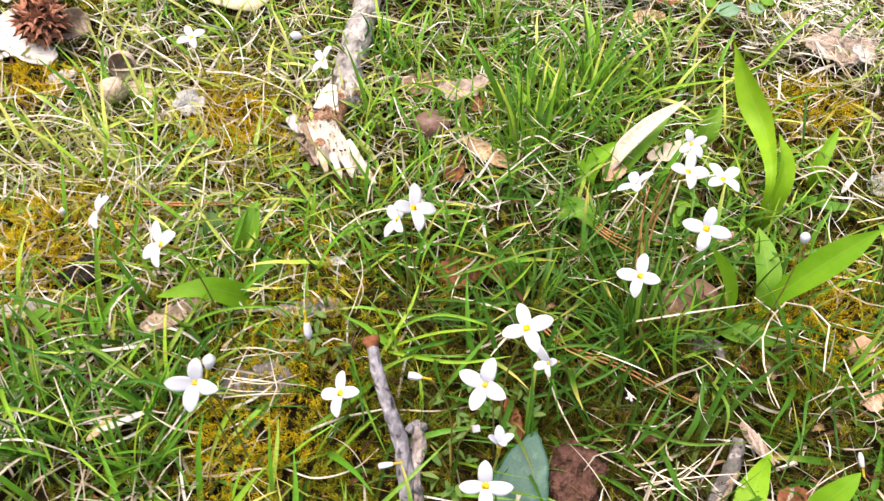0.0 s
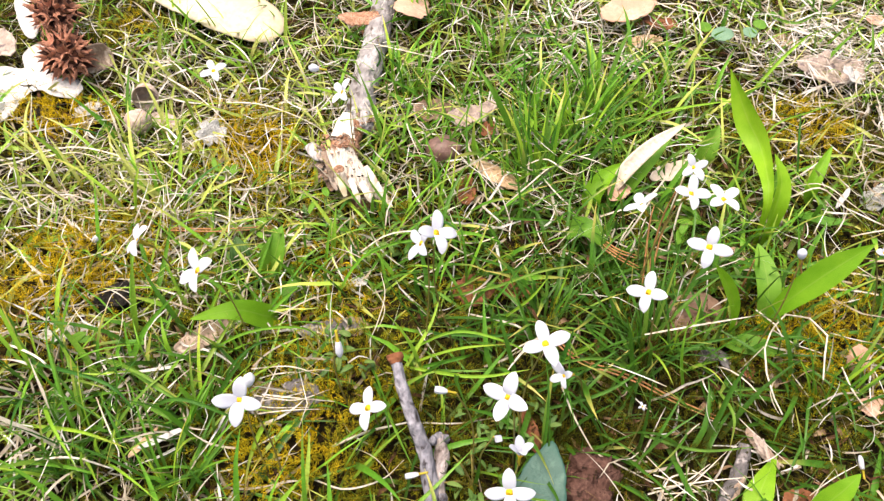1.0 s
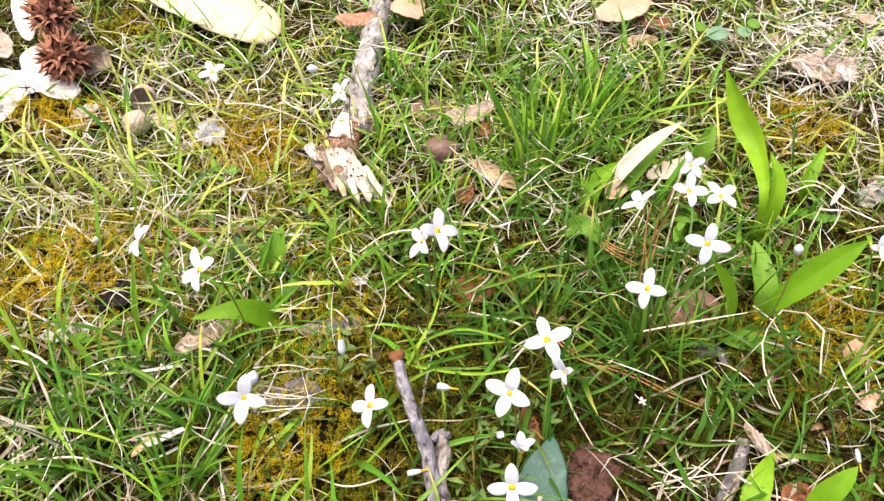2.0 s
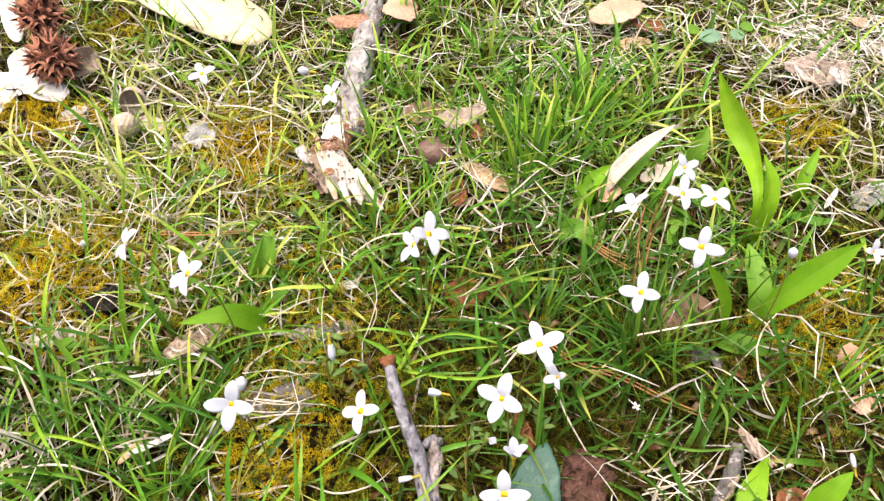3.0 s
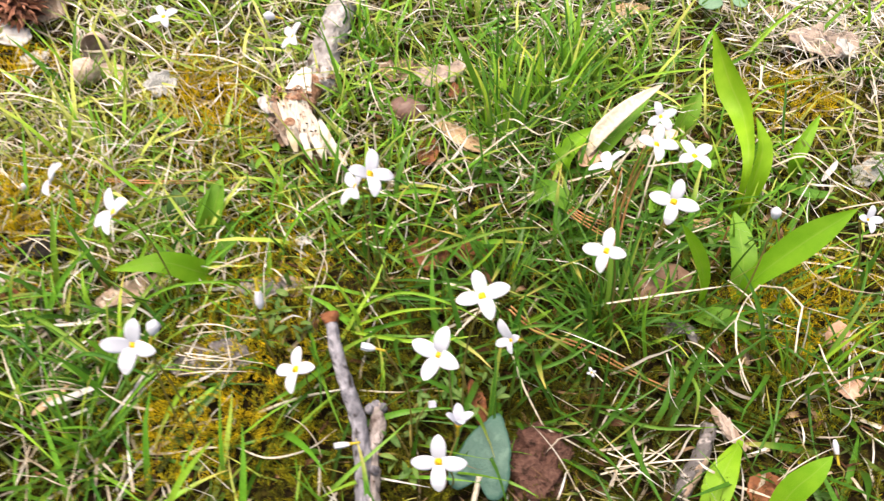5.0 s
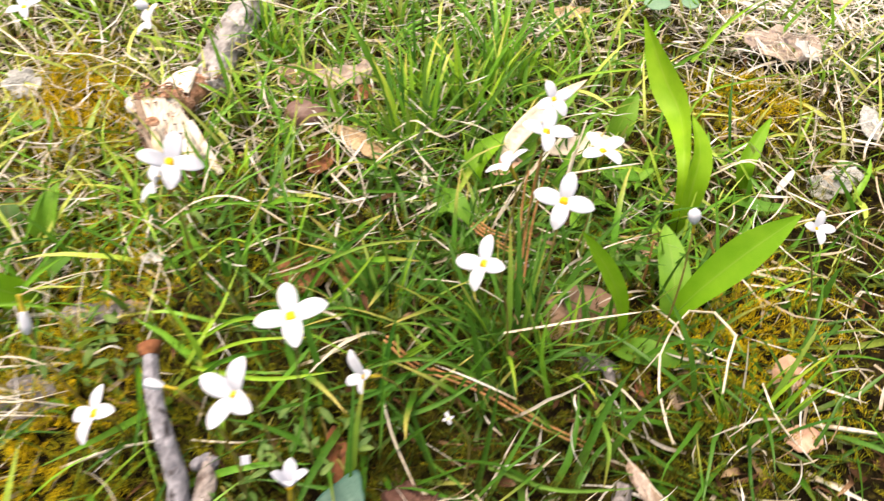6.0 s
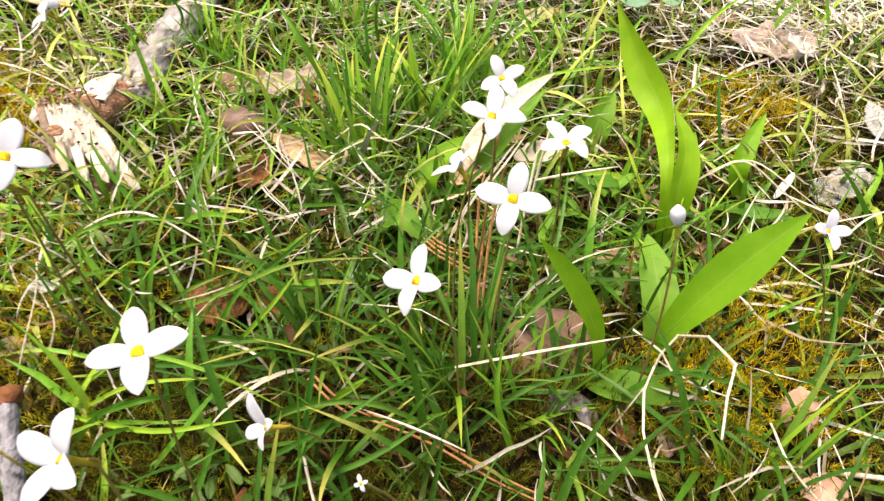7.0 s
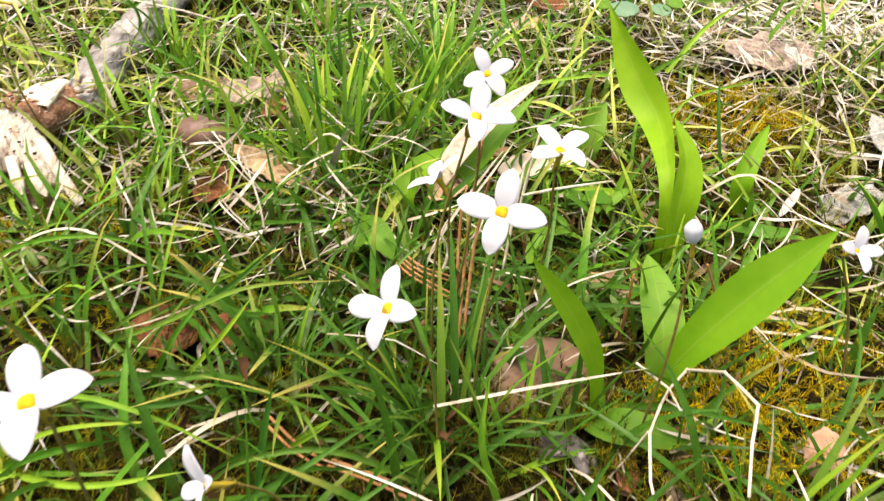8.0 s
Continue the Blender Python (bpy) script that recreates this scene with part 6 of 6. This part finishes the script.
grass_blade([(0.1871, 0.2655, -0.0100), (0.1821, 0.2743, 0.0140), (0.1834, 0.2871, 0.0260)], 0.0036)
grass_blade([(0.2206, 0.4370, -0.0060), (0.2289, 0.4055, 0.0060), (0.2490, 0.4192, 0.0060)], 0.0042)
grass_blade([(0.0410, 0.4049, -0.0040), (0.0542, 0.3951, 0.0040), (0.0685, 0.3935, 0.0040)], 0.0056)


# -- grass tufts, blade by blade --
def tuft_blade(length, lean, bend, width):
    pts, x, z, n = [(0, 0, 0)], 0.0, 0.0, 5
    for k in range(n):
        a = lean + bend * (k + 0.5) / n
        x, z = x + length / n * math.sin(a), z + length / n * math.cos(a)
        pts.append((x, 0, z))
    verts, faces, uv = sheet(pts, width, (-0.6, 0.1, 0.7), grassy, 0.5, 0, 7, 2)
    return verts, faces, uv


TUFT = []
for k in range(8):
    shape = tuft_blade(1.0, 0.08 + 0.05 * k, 0.35 + 0.17 * k, 0.026 + 0.009 * (k % 3))
    TUFT.append((mesh_of("blade", *shape[:2], M_BLADE, shape[2]), mesh_of("blade", *shape[:2], M_BLADE_DARK, shape[2]), mesh_of("dry_blade", *shape[:2], M_STALK, shape[2])))


def tuft(x, y, count, height, spread_out, label, dark=0.4, dry=0.08, lean=(0, 0), radius=0.010, wide=1.0):
    at = Vector((x, y, float(soil(x, y)) - 0.001))
    ob = root("grass_tuft", at, label, "grass", "grass tufts")
    for k in range(count):
        a, r = random.uniform(0, 6.283), radius * math.sqrt(random.random())
        pick = random.random()
        me = TUFT[min(7, int(random.random() * 8 * spread_out))][2 if pick < dry else 1 if pick < dry + dark else 0]
        m = Matrix.Translation((r * math.cos(a), r * math.sin(a), 0)) @ pose(0, 0, 0, lean[0], lean[1], math.degrees(a) + random.uniform(-50, 50))
        long = height * random.uniform(0.5, 1.05)
        part(me.name.split(".")[0], me, ob, m=m @ Matrix.Diagonal((long, wide * max(long, 0.035), long, 1)))


random.seed(12)
tuft(0.048, 0.280, 38, 0.055, 0.5, "dense tuft of upright bright green grass", dark=0.35, wide=1.6)
tuft(0.076, 0.308, 28, 0.050, 0.6, "tuft of green grass", dark=0.35, wide=1.6)
tuft(0.091, 0.345, 28, 0.050, 0.7, "tuft of green grass", dark=0.35, wide=1.6)
tuft(0.052, 0.335, 22, 0.045, 0.7, "tuft of green grass", dark=0.35, wide=1.6)
tuft(0.116, 0.339, 18, 0.040, 0.8, "tuft of green grass", dark=0.35, wide=1.6)
tuft(0.104, 0.163, 16, 0.036, 0.9, "thin tuft of grass before a domed dead leaf", dark=0.6, wide=1.2)
tuft(0.085, 0.168, 41, 0.050, 0.6, "dense dark green tuft of fine grass", dark=0.82, wide=1.15)
tuft(0.044, 0.181, 27, 0.042, 1.0, "spreading tuft of fine grass", dark=0.82, wide=1.15)
tuft(0.160, 0.142, 20, 0.046, 0.4, "small upright tuft of grass in moss", dark=0.35, wide=1.15)
tuft(-0.152, 0.123, 38, 0.060, 1.0, "spreading tuft of green grass", dark=0.62, wide=0.95)
tuft(-0.113, 0.106, 34, 0.055, 1.0, "spreading tuft of green grass", dark=0.62, wide=0.95)
tuft(-0.178, 0.152, 28, 0.060, 1.0, "spreading tuft of green grass", dark=0.62, wide=0.95)
tuft(-0.108, 0.134, 26, 0.050, 1.0, "spreading tuft of green grass", dark=0.62, wide=0.95)
tuft(-0.183, 0.308, 17, 0.045, 0.8, "thin tuft of green grass", dark=0.35, wide=1.6)
tuft(-0.025, 0.359, 17, 0.045, 0.8, "thin tuft of green grass", dark=0.35, wide=1.6)
tuft(-0.015, 0.247, 18, 0.040, 1.0, "low tuft of fine grass", dark=0.82, wide=1.6)
tuft(-0.034, 0.213, 20, 0.040, 1.0, "low tuft of fine grass", dark=0.82, wide=1.15)
tuft(0.078, 0.214, 34, 0.040, 0.9, "low tuft of fine grass", dark=0.82, wide=1.15)
tuft(0.033, 0.395, 18, 0.045, 0.9, "thin tuft of green grass", dark=0.35, wide=1.6)
tuft(0.009, 0.444, 18, 0.045, 0.9, "thin tuft of green grass", dark=0.35, wide=1.6)
tuft(-0.180, 0.419, 18, 0.045, 0.9, "thin tuft of green grass", dark=0.35, wide=1.6)
tuft(0.263, 0.347, 11, 0.045, 0.7, "thin tuft of green grass", dark=0.35, wide=1.6)
tuft(-0.148, 0.254, 15, 0.045, 0.9, "thin tuft of green grass", dark=0.35, wide=1.6)
tuft(-0.120, 0.373, 15, 0.040, 0.9, "thin tuft of green grass", dark=0.35, wide=1.6)
tuft(-0.048, 0.269, 10, 0.042, 0.8, "thin tuft of grass before the broken stick", dark=0.35, wide=1.6)
tuft(-0.028, 0.305, 11, 0.045, 0.8, "thin tuft of grass beside the stick", dark=0.35, wide=1.6)
tuft(-0.032, 0.371, 13, 0.045, 0.8, "thin tuft of grass beside the stick", dark=0.35, wide=1.6)
tuft(-0.066, 0.397, 10, 0.040, 0.9, "thin tuft of grass beside the stick", dark=0.35, wide=1.6)
tuft(-0.072, 0.343, 10, 0.040, 0.9, "thin tuft of grass beside the stick", dark=0.35, wide=1.6)


# -- small creeping herbs with oval leaves --
OVAL = sheet([(0, 0, 0), (0.3, 0, 0.06), (0.7, 0, 0.07), (1.0, 0, 0.0)], 0.46, (0, 0, 1), lambda s: max(0.06, math.sin(math.pi * s ** 0.8) ** 0.7), 0.2, 0.02, 6, 4)
NARROW = sheet([(0, 0, 0), (0.3, 0, 0.08), (0.7, 0, 0.06), (1.0, 0, -0.05)], 0.36, (0, 0, 1), lance, 0.3, 0.02, 6, 4)
HERB_LEAF = mesh_of("small_leaf", *NARROW[:2], M_HERB, NARROW[2])
ROUND_LEAF = mesh_of("round_leaf", *OVAL[:2], M_LEAF_MID, OVAL[2])


def herb(x, y, count, size, wide, label, me=None, lift=0.006):
    at = Vector((x, y, float(soil(x, y))))
    ob = root("creeping_herb", at, label, "small plant", "creeping herbs")
    for k in range(count):
        a, r = random.uniform(0, 6.283), wide * math.sqrt(random.random())
        m = Matrix.Translation((r * math.cos(a), r * math.sin(a), lift + random.uniform(0, 0.008))) @ pose(0, 0, 0, random.uniform(-30, 30), random.uniform(-40, 10), random.uniform(0, 360))
        s = size * random.uniform(0.55, 1.1)
        part("small_leaf", me or HERB_LEAF, ob, m=m @ Matrix.Diagonal((s, s * random.uniform(0.8, 1.3), s, 1)))
    for k in range(3):
        a = random.uniform(0, 6.283)
        end = Vector((wide * math.cos(a), wide * math.sin(a), lift + 0.004))
        part("runner", mesh_of("runner", *tube([(0, 0, 0), end * 0.5 + Vector((0, 0, 0.003)), end], [0.0006, 0.0005, 0.0004], 5)[:2], M_STEM), ob)


for x, y, count, size, wide, label in ((-0.051, 0.228, 26, 0.0065, 0.020, "dark grey-green creeping herb with oval leaves"), (-0.034, 0.224, 22, 0.0065, 0.016, "dark grey-green creeping herb with oval leaves"),
                                       (-0.057, 0.160, 24, 0.0065, 0.013, "dull brownish green creeping herb"), (-0.044, 0.159, 18, 0.0062, 0.012, "dull brownish green creeping herb"),
                                       (0.013, 0.134, 24, 0.0060, 0.014, "small-leaved herb round the flower stems"), (0.029, 0.133, 20, 0.0066, 0.014, "small-leaved herb round the flower stems"),
                                       (0.007, 0.110, 16, 0.0070, 0.012, "small-leaved herb beside a blue-green leaf"), (0.139, 0.206, 14, 0.0060, 0.014, "small-leaved herb under the broad leaves"),
                                       (-0.041, 0.310, 18, 0.0055, 0.016, "small feathery herb beside the stick"), (-0.064, 0.244, 14, 0.0060, 0.016, "small-leaved herb in moss"),
                                       (-0.098, 0.226, 10, 0.0075, 0.012, "small-leaved herb under a green leaf")):
    herb(x, y, count, size, wide, label)
for x, y, count, size, wide in ((-0.119, 0.277, 7, 0.009, 0.010), (-0.098, 0.235, 5, 0.009, 0.010), (0.217, 0.422, 4, 0.009, 0.008), (-0.163, 0.171, 3, 0.009, 0.005),
                                (0.116, 0.244, 8, 0.013, 0.014), (0.134, 0.248, 6, 0.014, 0.012), (-0.069, 0.254, 4, 0.009, 0.008)):
    herb(x, y, count, size, wide, "bright green round-leaved seedling in the turf", ROUND_LEAF, 0.008)
dead_leaf((0.1776, 0.3929, 0.0060), (16, 0, 10), 0.0150, 0.0120, M_ROUND, "round blue-green leaf above straw", (2, 5), 2, 0.12, 61, 0.0005, name="round_leaf")["category"] = "leaf"
dead_leaf((0.1973, 0.3978, 0.0040), (16, 0, 10), 0.010, 0.0085, M_ROUND, "round blue-green leaf above straw", (2, 5), 2, 0.12, 62, 0.0005, name="round_leaf")["category"] = "leaf"

for x, y, size, heading in ((0.1698, 0.4044, 0.011, 20), (0.2068, 0.4072, 0.010, -30), (0.2010, 0.4000, 0.007, 70)):
    dead_leaf((x, y, 0.004), (20, 5, heading), size, size * 0.7, M_LEAF_MID, "small yellow-green leaf above straw", (2, 12), 2, 0.1, 63, 0.0004, name="small_leaf")["category"] = "leaf"


# -- the turf itself: green grass, straw, moss and litter --
np.random.seed(5)
BARE = [(x, y, radius, -0.32 * share) for x, y, radius, share in GOLD if radius < 0.04 and share > 0]
n = 7600
base = sow(n, GREEN + BARE, 0.40)
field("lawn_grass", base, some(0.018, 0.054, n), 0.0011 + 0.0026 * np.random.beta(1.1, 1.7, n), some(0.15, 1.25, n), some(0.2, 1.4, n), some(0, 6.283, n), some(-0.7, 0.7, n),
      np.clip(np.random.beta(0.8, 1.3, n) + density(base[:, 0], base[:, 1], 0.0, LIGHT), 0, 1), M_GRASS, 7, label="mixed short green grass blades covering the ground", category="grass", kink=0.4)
n = 4800
base = sow(n, GREEN + BARE, 0.6)
field("fine_grass", base, some(0.012, 0.036, n), some(0.0005, 0.0011, n), some(0.2, 1.4, n), some(0.1, 1.4, n), some(0, 6.283, n), some(-0.9, 0.9, n),
      np.clip(np.random.beta(1.2, 1.0, n) + density(base[:, 0], base[:, 1], 0.0, LIGHT), 0, 1), M_GRASS, 5, label="fine thin grass threads between the blades", category="grass", kink=0.6)
n = 5800
base = sow(n, DRY + BARE, 0.36)
base[:, 2] += some(0.001, 0.015, n)
field("dry_straw", base, some(0.006, 0.034, n), some(0.0004, 0.0013, n), some(1.0, 1.9, n), some(-0.6, 0.6, n), some(0, 6.283, n), some(-0.9, 0.9, n),
      np.random.beta(0.9, 0.9, n), M_STRAW, 6, label="bleached dead grass lying in a loose thatch", category="dry grass", kink=0.6)
n = 620
base = sow(n, [(0.250, 0.385, 0.040, 1.5), (0.295, 0.400, 0.045, 1.5), (0.200, 0.392, 0.020, 1.3), (0.075, 0.405, 0.040, 0.5), (-0.185, 0.365, 0.035, 0.4), (0.140, 0.420, 0.025, 0.4)], 0.0)
base[:, 2] += some(0.004, 0.018, n)
field("thatch", base, some(0.008, 0.032, n), some(0.0007, 0.0018, n), some(1.2, 1.8, n), some(-0.4, 0.4, n), some(0, 6.283, n), some(-1.2, 1.2, n),
      np.random.beta(2.0, 0.9, n), M_STRAW, 7, label="matted white and tan straw lying over the grass", category="dry grass", kink=0.8)
n = 1000
base = sow(n, DRY, 0.42)
base[:, 2] += some(0.008, 0.024, n)
field("fine_straw", base, some(0.010, 0.038, n), some(0.0003, 0.0008, n), some(1.1, 1.9, n), some(-0.5, 0.7, n), some(0, 6.283, n), some(-1.0, 1.0, n),
      np.random.beta(1.6, 0.8, n), M_STRAW, 8, label="thin bleached grass threads caught among the blades", category="dry grass", kink=0.8)
n = 2600
base = sow(n, DRY, 0.40)
base[:, 2] += some(0.0, 0.010, n)
field("dead_blades", base, some(0.010, 0.034, n), some(0.0009, 0.0019, n), some(1.0, 1.8, n), some(-0.6, 0.7, n), some(0, 6.283, n), some(-0.8, 0.8, n),
      np.random.beta(1.0, 1.2, n), M_STRAW, 6, label="wider tan blades of last year's grass", category="dry grass", kink=0.8)
n = 6000
base = sow(n, [], 0.8)
base[:, 2] += 0.011 * np.random.beta(1.0, 2.0, n)
field("leaf_litter", base, some(0.003, 0.014, n), some(0.0006, 0.0035, n), some(0.9, 1.9, n), some(-0.6, 0.8, n), some(0, 6.283, n), some(-0.8, 0.8, n),
      np.random.beta(0.7, 1.6, n), M_LITTER, 3, label="brown scraps of dead leaves under the grass", category="leaf litter", kink=0.8)
n = 2000
base = sow(n, [], 0.8)
base[:, 2] += some(0.002, 0.016, n)
field("dead_threads", base, some(0.006, 0.026, n), some(0.00022, 0.00055, n), some(0.8, 2.0, n), some(-0.8, 0.8, n), some(0, 6.283, n), some(-1.0, 1.0, n),
      np.random.beta(1.3, 1.0, n), M_LITTER, 5, label="fine brown threads of dead roots and stalks", category="dry grass", kink=0.9, flat=True)

# moss: feathery sprigs, each a midrib with short side leaves
n = 28000
roots = sow(n, MOSSY, 0.42, (-0.33, 0.36, 0.06, 0.50))
roots[:, 2] += some(0.0, 0.009, n) + 0.006 * np.clip(density(roots[:, 0], roots[:, 1], 0.0, GOLD), 0, 1)
lean, heading, long = some(0.1, 1.45, n), some(0, 6.283, n), some(0.0035, 0.0095, n)
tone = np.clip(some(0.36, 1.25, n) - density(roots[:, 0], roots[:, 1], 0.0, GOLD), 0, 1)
pieces = 15
k = np.tile(np.arange(pieces), n)
who = np.repeat(np.arange(n), pieces)
along = (k // 2 + some(0.2, 0.8, n * pieces)) / (pieces / 2 + 0.5)
ahead = np.stack([np.sin(lean) * np.cos(heading), np.sin(lean) * np.sin(heading), np.cos(lean)], -1)[who]
leaf_base = roots[who] + ahead * (along * long[who])[:, None]
leaf_base[k == pieces - 1] = roots
out = np.where(k % 2 == 0, 1, -1) * some(0.6, 1.4, n * pieces)
out[k == pieces - 1] = 0
size = long[who] * (0.36 - 0.20 * along) * some(0.6, 1.3, n * pieces)
size[k == pieces - 1] = long
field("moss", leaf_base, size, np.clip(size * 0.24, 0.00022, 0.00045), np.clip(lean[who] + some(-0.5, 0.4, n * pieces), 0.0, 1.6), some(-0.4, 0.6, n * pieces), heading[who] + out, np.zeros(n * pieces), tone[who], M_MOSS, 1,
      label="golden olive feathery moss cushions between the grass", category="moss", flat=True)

# thinner grass beyond, on all sides
n = 46000
base = np.c_[np.random.normal(0.02, 0.62, n), np.random.normal(0.30, 0.62, n), np.zeros(n)]
base[:, 2] = soil(base[:, 0], base[:, 1]) - 0.001
away = np.maximum(np.abs(base[:, 0] - 0.02) / 0.42, np.abs(base[:, 1] - 0.34) / 0.36)
base = base[away > np.random.uniform(0.92, 1.15, n)]
n = len(base)
field("outer_grass", base, some(0.02, 0.06, n), some(0.0016, 0.0042, n), some(0.15, 1.1, n), some(0.2, 1.4, n), some(0, 6.283, n), some(-0.7, 0.7, n),
      np.random.beta(1.1, 1.6, n), M_GRASS, 4, label="thinner grass round the flower patch", category="grass")
